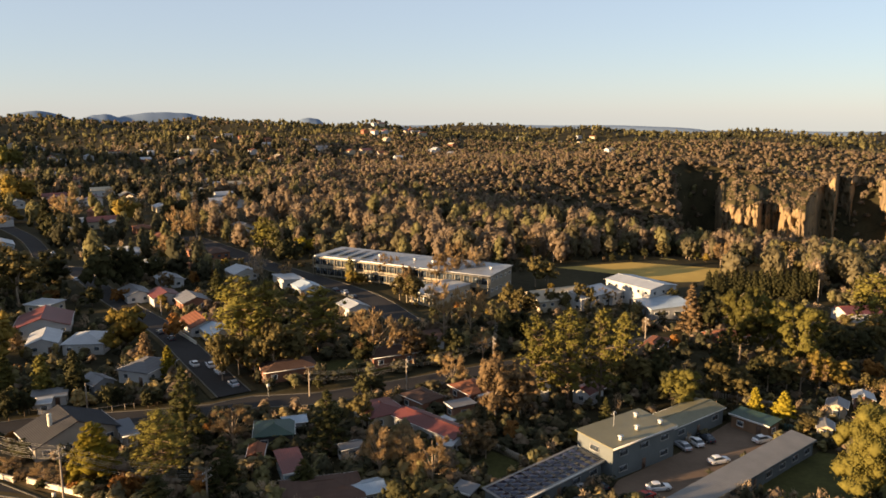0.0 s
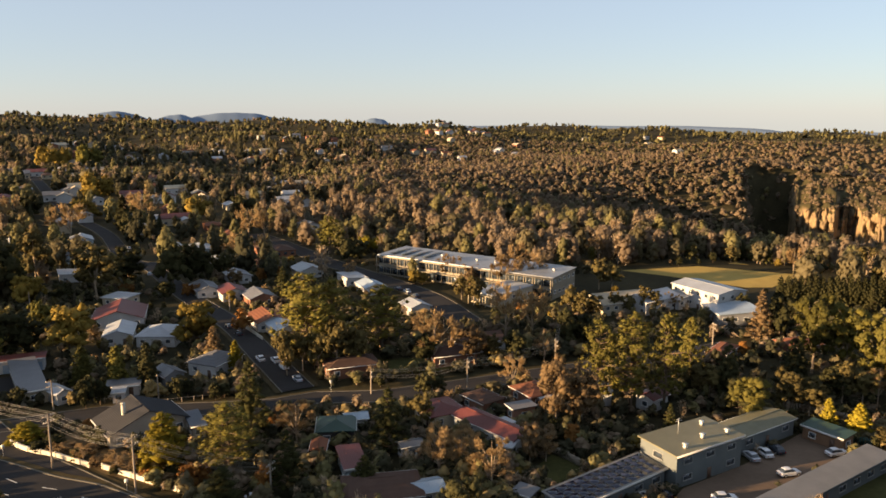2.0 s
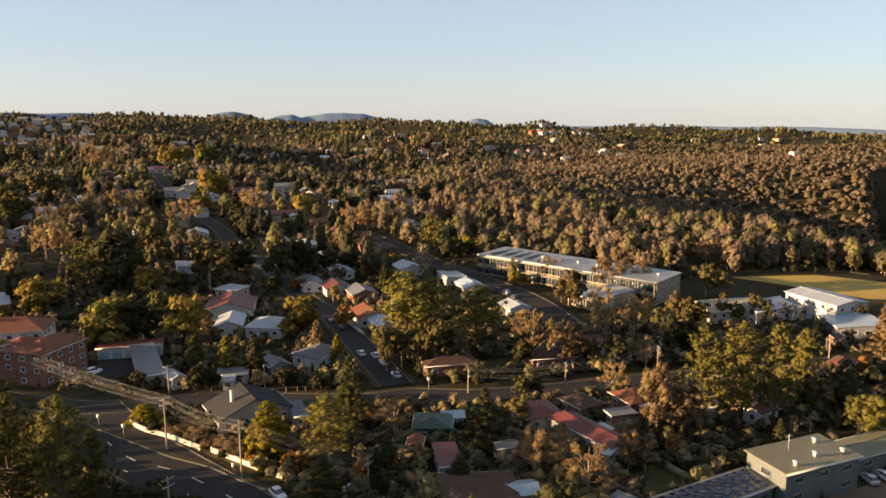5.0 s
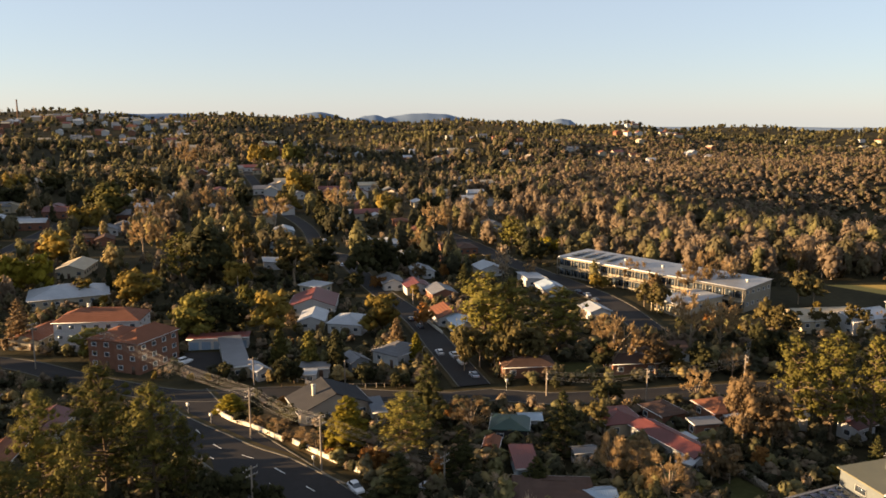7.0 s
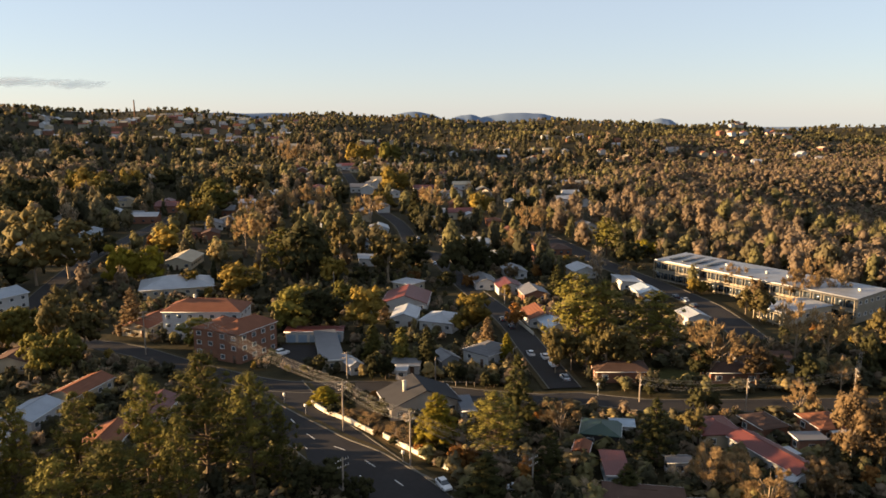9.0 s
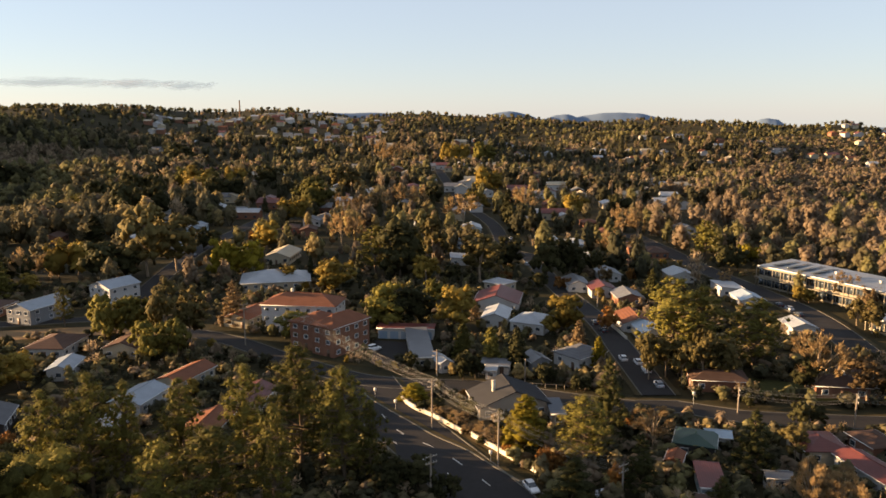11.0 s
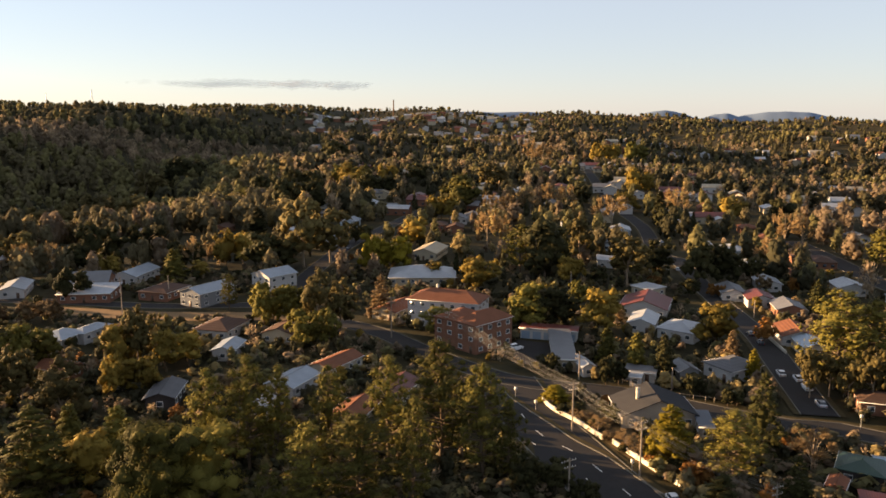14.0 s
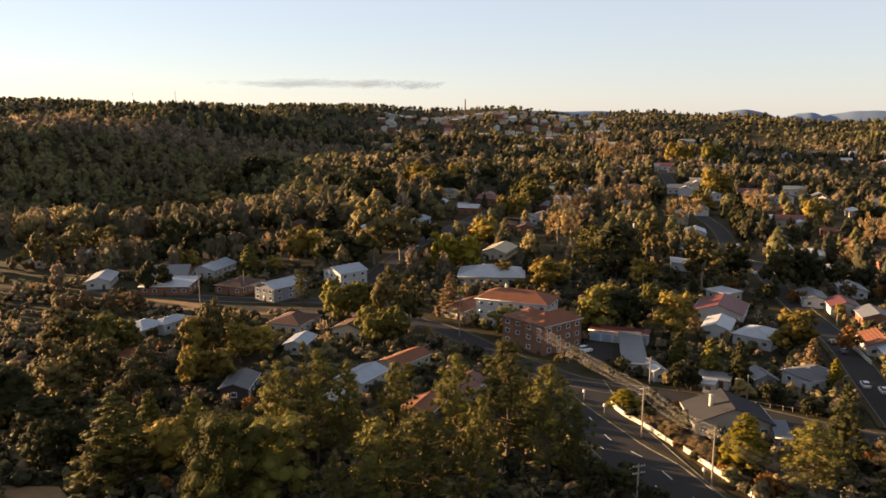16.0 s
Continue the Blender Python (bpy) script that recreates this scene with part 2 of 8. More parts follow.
def far_plan(kind, rng, n):
    """A few uneven leaf masses for a tree seen from far off, one metre high."""
    wide, low, high = dict(conifer=(0.19, 0.1, 0.9), pine=(0.23, 0.24, 0.88), gum=(0.25, 0.26, 0.86), bare=(0.25, 0.26, 0.84), dark=(0.26, 0.16, 0.82)).get(kind, (0.25, 0.2, 0.83))
    wide, high = wide * rng.uniform(0.85, 1.2), high * rng.uniform(0.9, 1.02)
    cl = [] if kind == "bare" else [(0, 0, 0.5 * (low + high), 1.05 * wide, 0.5 * (high - low) + 0.04)]
    if kind == "conifer":
        cl = [(0, 0, 0.3, 0.17, 0.22), (0, 0, 0.58, 0.1, 0.26)]
    for i in range(n):
        t = (i + rng.random()) / n
        z = low + (high - low) * t
        shape = (1 - t) ** 0.8 if kind == "conifer" else math.sqrt(max(0.02, 1 - (1.7 * t - 0.75) ** 2))
        reach, q = wide * shape * rng.uniform(0.25, 1.0), i * 2.4 + rng.uniform(-0.8, 0.8)
        r = (0.05 + 0.11 * (1 - t) if kind == "conifer" else rng.uniform(0.13, 0.2)) * (9 / n) ** 0.33
        cl.append((reach * math.cos(q), reach * math.sin(q), z, r, r * rng.uniform(0.85, 1.25)))
    return cl


SHAPE = dict(pine="pine", gum="gum", brush="gum", conifer="conifer", golden="golden", bare="bare", autumn="round", yellow="round", dark="round", poplar="poplar")
TREE_MESH = {}


def tree_meshes(kind, shape, variant, detail):
    """Trunk and crown meshes of a tree one metre high; detail is the number of leaf sprays, for a tree of about 14 m."""
    key = (kind, shape, variant, detail)
    if key not in TREE_MESH:
        rng = np.random.default_rng(sum(map(ord, kind + shape)) * 31 + variant)
        cl, limbs = crown_plan(shape, rng)
        if detail == 450 and len(cl) > 40:
            cl = [(x, y, z, 1.3 * r, 1.3 * rz) for x, y, z, r, rz in cl[::2]]
        count = {450: 520, 1000: 1400, 2400: 3600, 9000: 12000}[detail]
        if kind == "bare":
            v, f = twig_quads(rng, cl, count, 1.5 / math.sqrt(count))
        else:
            v, f = leaf_quads(rng, cl, count, (1.45 if shape in ("pine", "conifer") else 1.6) / math.sqrt(count), 0.45 if shape in ("pine", "conifer") else 0.75)
        cv, cf = clump_cores(rng, cl, dict(bare=0.25, pine=0.6, golden=0.98, conifer=0.9).get(shape if kind != "bare" else kind, 0.9), 4)
        tri = np.concatenate([f[:, [0, 1, 2]], f[:, [0, 2, 3]], cf + len(v)])
        crown = mesh("crown", np.concatenate([v, cv]), tri, [LEAF[kind]])
        crown.polygons.foreach_set("use_smooth", np.arange(len(tri)) >= 2 * len(f))
        bend = rng.normal(0, 0.012, 2)
        base = 0.016 if shape in ("conifer", "golden", "poplar") else 0.020
        parts = [limb([(0, 0, -0.01), (bend[0], bend[1], 0.3), (0, 0, 0.6), (0, 0, 0.93)], [base, base * 0.75, base * 0.5, base * 0.12])]
        for pts in limbs[:: (1 if detail > 1000 else 3)]:
            parts.append(limb(pts, [base * 0.42, base * 0.28, base * 0.08], 4))
        tv, tf = merge(parts)
        TREE_MESH[key] = (mesh("trunk", tv, tf, [PALE_BARK if shape == "gum" or kind == "bare" else BARK], smooth=True), crown)
    return TREE_MESH[key]
# ---- ground ----
def ground_sheet():
    rr = np.concatenate([np.linspace(0, 400, 26), 400 * (4950 / 400) ** np.linspace(0, 1, 90)[1:]])
    na = 360
    aa = np.linspace(0, 2 * np.pi, na, endpoint=False)
    R, A = np.meshgrid(rr[1:], aa, indexing="ij")
    x, y = -R * np.sin(A), R * np.cos(A)
    v = np.concatenate([[[0, 0, 0]], np.stack([x, y, land(x, y)], -1).reshape(-1, 3)])
    i, j = np.meshgrid(np.arange(len(rr) - 2), np.arange(na), indexing="ij")
    a, b = 1 + i * na + j, 1 + i * na + (j + 1) % na
    f = np.stack([a, b, b + na, a + na], -1).reshape(-1, 4)[:, ::-1]
    hub = np.array([[0, 1 + j, 1 + (j + 1) % na, 1 + (j + 2) % na] for j in range(0, na, 2)])
    return mesh("ground", v, np.concatenate([f, hub[:, ::-1]]), [GROUND], smooth=True)


ground = tagged(new("ground", ground_sheet()), "leaf-littered grassy ground of a suburb rising to wooded ridges", "ground", kind="structure")


# ---- cliffs, far hills and sky line ----
SANDSTONE = material("ochre_sandstone", (0.24, 0.165, 0.085), 0.9, vary=0.35, scale=0.045, fine=0.75, bump=1.5, second=(0.06, 0.05, 0.04))
# no air haze is rendered; its blue is painted into the hills' colour
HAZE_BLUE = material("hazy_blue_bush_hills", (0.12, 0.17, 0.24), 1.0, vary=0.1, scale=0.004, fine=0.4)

streak = SANDSTONE.node_tree.nodes.new("ShaderNodeMapping")      # stains run down the face
streak.inputs["Scale"].default_value = (1, 1, 0.22)
face = SANDSTONE.node_tree.nodes.new("ShaderNodeNewGeometry")     # scrub grows on the ledges
tilt = SANDSTONE.node_tree.nodes.new("ShaderNodeSeparateXYZ")
grown = SANDSTONE.node_tree.nodes.new("ShaderNodeMapRange")
grown.inputs["From Min"].default_value, grown.inputs["From Max"].default_value = 0.3, 0.6
cover_mix = SANDSTONE.node_tree.nodes.new("ShaderNodeMix")
cover_mix.data_type = 'RGBA'
cover_mix.inputs[7].default_value = (0.05, 0.042, 0.02, 1)
SANDSTONE.node_tree.links.new(face.outputs["Normal"], tilt.inputs[0])
SANDSTONE.node_tree.links.new(tilt.outputs["Z"], grown.inputs["Value"])
SANDSTONE.node_tree.links.new(grown.outputs[0], cover_mix.inputs[0])
rock = SANDSTONE.node_tree.nodes["Principled BSDF"].inputs["Base Color"]
SANDSTONE.node_tree.links.new(rock.links[0].from_socket, cover_mix.inputs[6])
SANDSTONE.node_tree.links.new(cover_mix.outputs[2], rock)
for node in list(SANDSTONE.node_tree.nodes):
    if node.bl_idname == "ShaderNodeTexNoise":
        SANDSTONE.node_tree.links.new(streak.outputs[0], node.inputs["Vector"])
    if node.bl_idname == "ShaderNodeTexCoord":
        SANDSTONE.node_tree.links.new(node.outputs["Object"], streak.inputs[0])


LEDGE_SPOTS = []


# the cliff's edge: bearing, distance, drop of the edge below eye level in degrees
CLIFF_EDGE = ((-15.6, 905, 4.4), (-17.2, 935, 5.2), (-18.8, 945, 5.7), (-19.6, 930, 5.9), (-20.0, 880, 6.3), (-20.25, 838, 6.7), (-21.5, 826, 6.5),
              (-22.6, 820, 6.2), (-22.9, 852, 6.1), (-23.9, 850, 6.0), (-24.15, 824, 6.6), (-25.6, 812, 6.5), (-25.85, 850, 5.6), (-26.6, 905, 4.7),
              (-27.3, 892, 4.2), (-27.55, 930, 4.2), (-28.3, 915, 4.2), (-28.6, 955, 4.2), (-29.6, 935, 4.2), (-30.9, 900, 4.3), (-31.3, 945, 4.3), (-34, 930, 4.3), (-50, 930, 4.3))


def cliff():
    na, nz, slope_rows = 620, 84, 16
    edge = np.array(CLIFF_EDGE)[::-1]
    a = np.linspace(-15.6, -50, na)
    rough = lambda *p: noise.noise(Vector(p))
    v = np.zeros((na, nz, 3))
    for i, q in enumerate(a):
        d_edge, drop = (float(np.interp(q, edge[:, 0], edge[:, c])) for c in (1, 2))
        d_edge += 9 * rough(q * 1.1, 3.1, 0) + 5 * rough(q * 3.1, 7.7, 0)
        z_edge = EYE - d_edge * math.tan(radians(drop)) + 5 * rough(q * 1.7, 0, 5)
        d_top = max(965, d_edge + 25)
        x0, y0 = -d_top * math.sin(radians(q)), d_top * math.cos(radians(q))
        z_top = float(land(x0, y0)) + 3
        for k in range(nz):
            if k < slope_rows:       # broken slope of ledges and scrub above the edge
                t = k / slope_rows
                stepped = t + 0.05 * math.sin(t * 19 + 4 * rough(q * 0.9, 0, 8))
                d = d_top + (d_edge - d_top) * t + 7 * rough(q * 2.2, t * 4, 2)
                z = z_top + (z_edge - z_top) * max(0.0, stepped) ** 1.25 + 4 * rough(q * 1.9, t * 5, 6) * t
            else:                    # the face: beds, cracks between the buttresses, a slope of fallen rock at its foot
                t = (k - slope_rows) / (nz - 1 - slope_rows)
                z = z_edge - t * 105
                bed = math.floor(z / 9 + 0.8 * rough(q * 0.6, 0, 1))
                crack = -5 * max(0.0, 0.16 - abs(rough(q * 2.3, z * 0.02, 11))) / 0.16
                ledge = 6 * rough(q * 1.2, bed * 3.7, 2) + 6 * rough(q * 3.1, bed * 1.9, 9) + 3.2 * rough(q * 7, z * 0.12, 4) + 1.6 * rough(q * 17, z * 0.3, 4)
                d = d_edge - ledge - crack - 9 * t - 60 * max(0, t - 0.6) ** 1.3
            v[i, k] = (-d * math.sin(radians(q)), d * math.cos(radians(q)), z)
    LEDGE_SPOTS.extend(tuple(v[i, k]) for i in range(na) for k in range(slope_rows + 2) if -33 < a[i] < -15.8 and rough(a[i] * 1.3, k * 0.3, 21) > -0.25)
    i, k = np.meshgrid(np.arange(na - 1), np.arange(nz - 1), indexing="ij")
    n = i * nz + k
    f = np.stack([n, n + 1, n + nz + 1, n + nz], -1).reshape(-1, 4)
    return mesh("cliff", v.reshape(-1, 3), f, [SANDSTONE])


tagged(new("cliff", cliff()), "ochre sandstone cliff with dark vertical stains", "cliff", kind="structure")


def far_hill(bearing, dist, wide, peak, flat):
    """A long low hill whose top shows peak degrees above eye level."""
    n, m = 40, 10
    h = EYE + dist * math.tan(radians(peak)) + 160
    v = []
    for k in range(m):
        for i in range(n):
            u = i / (n - 1) * 2 - 1
            s = k / (m - 1)
            prof = max(0.0, 1 - abs(u) ** flat) ** 0.8 * (1 + 0.025 * noise.noise(Vector((u * 6 + bearing, 0, 0))))
            z = -160 + h * prof * math.sin(s * math.pi / 2)
            q, d = radians(bearing) - u * radians(wide), dist - 260 * (1 - s)
            v.append((-d * math.sin(q), d * math.cos(q), z))
    f = [(k * n + i, k * n + i + 1, (k + 1) * n + i + 1, (k + 1) * n + i) for k in range(m - 1) for i in range(n - 1)]
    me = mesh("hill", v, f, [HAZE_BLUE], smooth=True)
    tagged(new("backdrop_hill", me), "distant hazy blue hill on the horizon", "hill", kind="structure")




# ---- building surfaces ----
def ribbed(name, colour, pitch, rough=0.45, metal=0.0, depth=0.03, vary=0.18, axis="X", bricky=None):
    """A roof surface with ribs or tile courses at the given pitch in metres, weathered in patches."""
    m = material(name, colour, rough, metal, vary=vary, scale=0.35, fine=0.5, object_vary=0.25)
    n, l = m.node_tree.nodes, m.node_tree.links
    tc = n.new("ShaderNodeTexCoord")
    wave = n.new("ShaderNodeTexWave")
    wave.bands_direction = axis
    wave.inputs["Scale"].default_value = 2 * math.pi / (20 * pitch)
    l.new(tc.outputs["Object"], wave.inputs["Vector"])
    bp = n.new("ShaderNodeBump")
    bp.inputs["Strength"].default_value, bp.inputs["Distance"].default_value = 0.7, depth
    l.new(wave.outputs["Fac"], bp.inputs["Height"])
    l.new(bp.outputs[0], n["Principled BSDF"].inputs["Normal"])
    return m


ROOF = dict(
    white_metal=ribbed("weathered_white_metal_roof", (0.27, 0.285, 0.3), 0.4, 0.4),
    pale_metal=ribbed("pale_blue_grey_metal_roof", (0.21, 0.24, 0.27), 0.4, 0.4),
    blue_metal=ribbed("light_blue_metal_roof", (0.26, 0.32, 0.37), 0.4, 0.4),
    grey_metal=ribbed("grey_metal_roof", (0.115, 0.116, 0.12), 0.4, 0.45),
    dark_metal=ribbed("dark_blue_metal_roof", (0.032, 0.04, 0.054), 0.4, 0.4),
    red_metal=ribbed("red_metal_roof", (0.108, 0.029, 0.023), 0.4, 0.5),
    green_metal=ribbed("green_metal_roof", (0.022, 0.05, 0.038), 0.4, 0.45),
    olive_metal=ribbed("olive_metal_roof", (0.15, 0.138, 0.082), 0.5, 0.5),
    motel_flat=ribbed("grey_deck_roof", (0.151, 0.144, 0.133), 0.6, 0.6),
    school_metal=ribbed("school_grey_metal_roof", (0.173, 0.187, 0.202), 0.6, 0.4),
    orange_tile=ribbed("orange_roof_tiles", (0.16, 0.066, 0.039), 0.34, 0.75, depth=0.06, axis="Z"),
    brown_tile=ribbed("brown_roof_tiles", (0.082, 0.05, 0.038), 0.34, 0.75, depth=0.06, axis="Z"),
    grey_tile=ribbed("grey_roof_tiles", (0.086, 0.086, 0.09), 0.34, 0.7, depth=0.06, axis="Z"),
    slate_tile=ribbed("worn_grey_roof_tiles", (0.033, 0.033, 0.035), 0.34, 0.75, depth=0.03),
    cream_tile=ribbed("pale_roof_tiles", (0.346, 0.288, 0.202), 0.34, 0.7, depth=0.06, axis="Z"),
)
WALL = dict(
    white_board=ribbed("white_weatherboard", (0.38, 0.375, 0.36), 0.2, 0.6, depth=0.03, axis="Z", vary=0.1),
    cream=material("cream_render", (0.36, 0.31, 0.225), 0.85, vary=0.12, scale=0.4, fine=0.5),
    pale_blue=ribbed("pale_blue_weatherboard", (0.302, 0.374, 0.418), 0.2, 0.6, depth=0.03, axis="Z", vary=0.1),
    brick=material("red_brown_brick", (0.194, 0.094, 0.061), 0.85, vary=0.25, scale=0.5, fine=0.8, bump=0.03),
    salmon_brick=material("salmon_brick", (0.302, 0.158, 0.108), 0.85, vary=0.2, scale=0.5, fine=0.8, bump=0.03),
    orange_brick=material("orange_brick", (0.25, 0.135, 0.07), 0.85, vary=0.2, scale=0.5, fine=0.8, bump=0.03),
    brown_brick=material("brown_brick", (0.17, 0.10, 0.06), 0.85, vary=0.2, scale=0.5, fine=0.8, bump=0.03),
    render=material("pale_brown_render", (0.302, 0.259, 0.209), 0.85, vary=0.12, scale=0.4, fine=0.5),
    white_render=material("white_render", (0.42, 0.42, 0.415), 0.8, vary=0.08, scale=0.4, fine=0.5),
    grey_wall=material("grey_painted_wall", (0.18, 0.187, 0.194), 0.8, vary=0.12, scale=0.4, fine=0.5),
    motel_grey=material("motel_grey_green_wall", (0.108, 0.122, 0.122), 0.8, vary=0.15, scale=0.4, fine=0.5),
    dark_wall=material("dark_timber_wall", (0.058, 0.05, 0.047), 0.8, vary=0.2, scale=0.6, fine=0.6),
    school_wall=material("school_pale_wall", (0.24, 0.21, 0.16), 0.8, vary=0.1, scale=0.3, fine=0.5),
)
TRIM = material("white_painted_trim", (0.55, 0.54, 0.51), 0.5, vary=0.1, scale=1.0, fine=0.5)
GLASS = material("window_glass", (0.035, 0.045, 0.055), 0.08, vary=0.3, scale=0.5)
GLASS.node_tree.nodes["Principled BSDF"].inputs["Specular IOR Level"].default_value = 0.7
DOOR_BLUE = material("blue_roller_door", (0.20, 0.28, 0.36), 0.5, vary=0.12, scale=1.0, fine=0.3)
DOOR_DARK = material("dark_timber_door", (0.10, 0.06, 0.04), 0.6, vary=0.2, scale=2.0, fine=0.4)
SOLAR = material("solar_cells", (0.012, 0.016, 0.035), 0.12, vary=0.2, scale=1.0)
SOLAR.node_tree.nodes["Principled BSDF"].inputs["Specular IOR Level"].default_value = 0.6
CONCRETE = material("pale_concrete", (0.13, 0.12, 0.10), 0.85, vary=0.2, scale=0.5, fine=0.6, bump=0.01)
WHITE_WALL = material("white_painted_masonry", (0.5, 0.46, 0.38), 0.8, vary=0.2, scale=0.7, fine=0.6, bump=0.02)
TIMBER = material("weathered_grey_timber", (0.28, 0.24, 0.19), 0.85, vary=0.25, scale=1.0, fine=0.8, bump=0.02)
POLE_WOOD = material("grey_pole_timber", (0.24, 0.20, 0.16), 0.85, vary=0.25, scale=1.0, fine=0.8, bump=0.02)
PALE_METAL = material("pale_galvanised_metal", (0.50, 0.50, 0.48), 0.45, 0.5, vary=0.15, scale=1.0, fine=0.3)
CABLE = material("aluminium_cable", (0.2, 0.19, 0.17), 0.5, 0.3, vary=0.1)
FIELD = material("dry_field_grass", (0.34, 0.235, 0.07), 0.95, vary=0.25, scale=0.03, fine=0.5, second=(0.25, 0.175, 0.052))
GRASS = material("garden_grass", (0.06, 0.058, 0.02), 0.95, vary=0.3, scale=0.12, fine=0.6, second=(0.032, 0.034, 0.013))
GARDEN = material("garden_soil_and_mulch", (0.11, 0.075, 0.04), 0.95, vary=0.35, scale=0.4, fine=0.7, second=(0.05, 0.04, 0.02))
DIRT = material("bare_earth", (0.2, 0.125, 0.066), 0.95, vary=0.25, scale=0.15, fine=0.6)
CARPARK = material("worn_brown_asphalt", (0.13, 0.092, 0.066), 0.9, vary=0.2, scale=0.1, fine=0.5)
VERGE = material("dry_verge_grass_and_gravel", (0.055, 0.043, 0.022), 0.95, vary=0.3, scale=0.15, fine=0.6)
LINE = material("road_marking_paint", (0.62, 0.60, 0.55), 0.7, vary=0.2, scale=2.0, fine=0.5)
FOOT, WAYS, OPEN_LAND = [], [], []


# ---- small builders ----
def part(name, me, parent, loc=(0, 0, 0), rz=0.0, label=""):
    ob = new(name, me)
    ob.parent = parent
    ob.matrix_basis = pose(*loc, 0, 0, rz)
    return tagged(ob, label) if label else ob


def box_data(x0, y0, z0, x1, y1, z1):
    v = [(x, y, z) for z in (z0, z1) for y in (y0, y1) for x in (x0, x1)]
    f = [(0, 2, 3, 1), (4, 5, 7, 6), (0, 1, 5, 4), (1, 3, 7, 5), (3, 2, 6, 7), (2, 0, 4, 6)]
    return np.array(v, float), np.array(f)


def boxes_mesh(name, rows, mat):
    v, f = merge([box_data(*r) for r in rows])
    return mesh(name, v, f, [mat])


def frame_mesh(w, h):
    """A moulded window surround with a projecting sill: one closed ring of section round the opening."""
    t = 0.10
    v, f = [], []
    for sx, z, low in ((-1, 0, 1), (1, 0, 1), (1, h, 0), (-1, h, 0)):
        o, i = w / 2, w / 2 - t
        zi = z + t if low else z - t
        out = 0.17 if low else 0.10
        v += [(sx * o, 0.01, z), (sx * o, -out, z), (sx * i, -out + 0.02, zi), (sx * i, 0.01, zi)]
    for k in range(4):
        a, b = 4 * k, 4 * ((k + 1) % 4)
        f += [(a, b, b + 1, a + 1), (a + 1, b + 1, b + 2, a + 2), (a + 2, b + 2, b + 3, a + 3)]
    return poly_mesh("window", v, f, TRIM)


GREY_TRIM = material("grey_painted_trim", (0.24, 0.24, 0.23), 0.5, vary=0.1, scale=1.0, fine=0.5)
WIDE = frame_mesh(2.3, 1.2)
WIDE.materials[0] = GREY_TRIM
WIDE_PANE = boxes_mesh("pane", [(-1.06, -0.035, 0.08, 1.06, -0.012, 1.12)], GLASS)
WINDOW = frame_mesh(1.5, 1.25)
PANE = boxes_mesh("pane", [(-0.68, -0.035, 0.08, 0.68, -0.012, 1.17)], GLASS)
FAR_PANE = boxes_mesh("window", [(-0.75, -0.07, 0, 0.75, 0.01, 1.25)], GLASS)
DOOR = boxes_mesh("door", [(-0.5, -0.06, 0, 0.5, 0.01, 2.05)], DOOR_DARK)
ROLLER_EDGE = [(0.01, 0)] + [(-0.05 - 0.03 * (k % 2), 0.115 * k) for k in range(21)] + [(0.01, 2.3)]
ROLLER = poly_mesh("roller_door", [(x, y, z) for y, z in ROLLER_EDGE for x in (-1.25, 1.25)], [(2 * k, 2 * k + 1, 2 * k + 3, 2 * k + 2) for k in range(len(ROLLER_EDGE) - 1)], DOOR_BLUE)


def add_window(parent, loc, rz, far=False):
    if far:
        part("window", FAR_PANE, parent, loc, rz)
        return
    if parent.name.startswith("motel"):
        part("pane", WIDE_PANE, part("window", WIDE, parent, loc, rz))
    else:
        part("pane", PANE, part("window", WINDOW, parent, loc, rz))


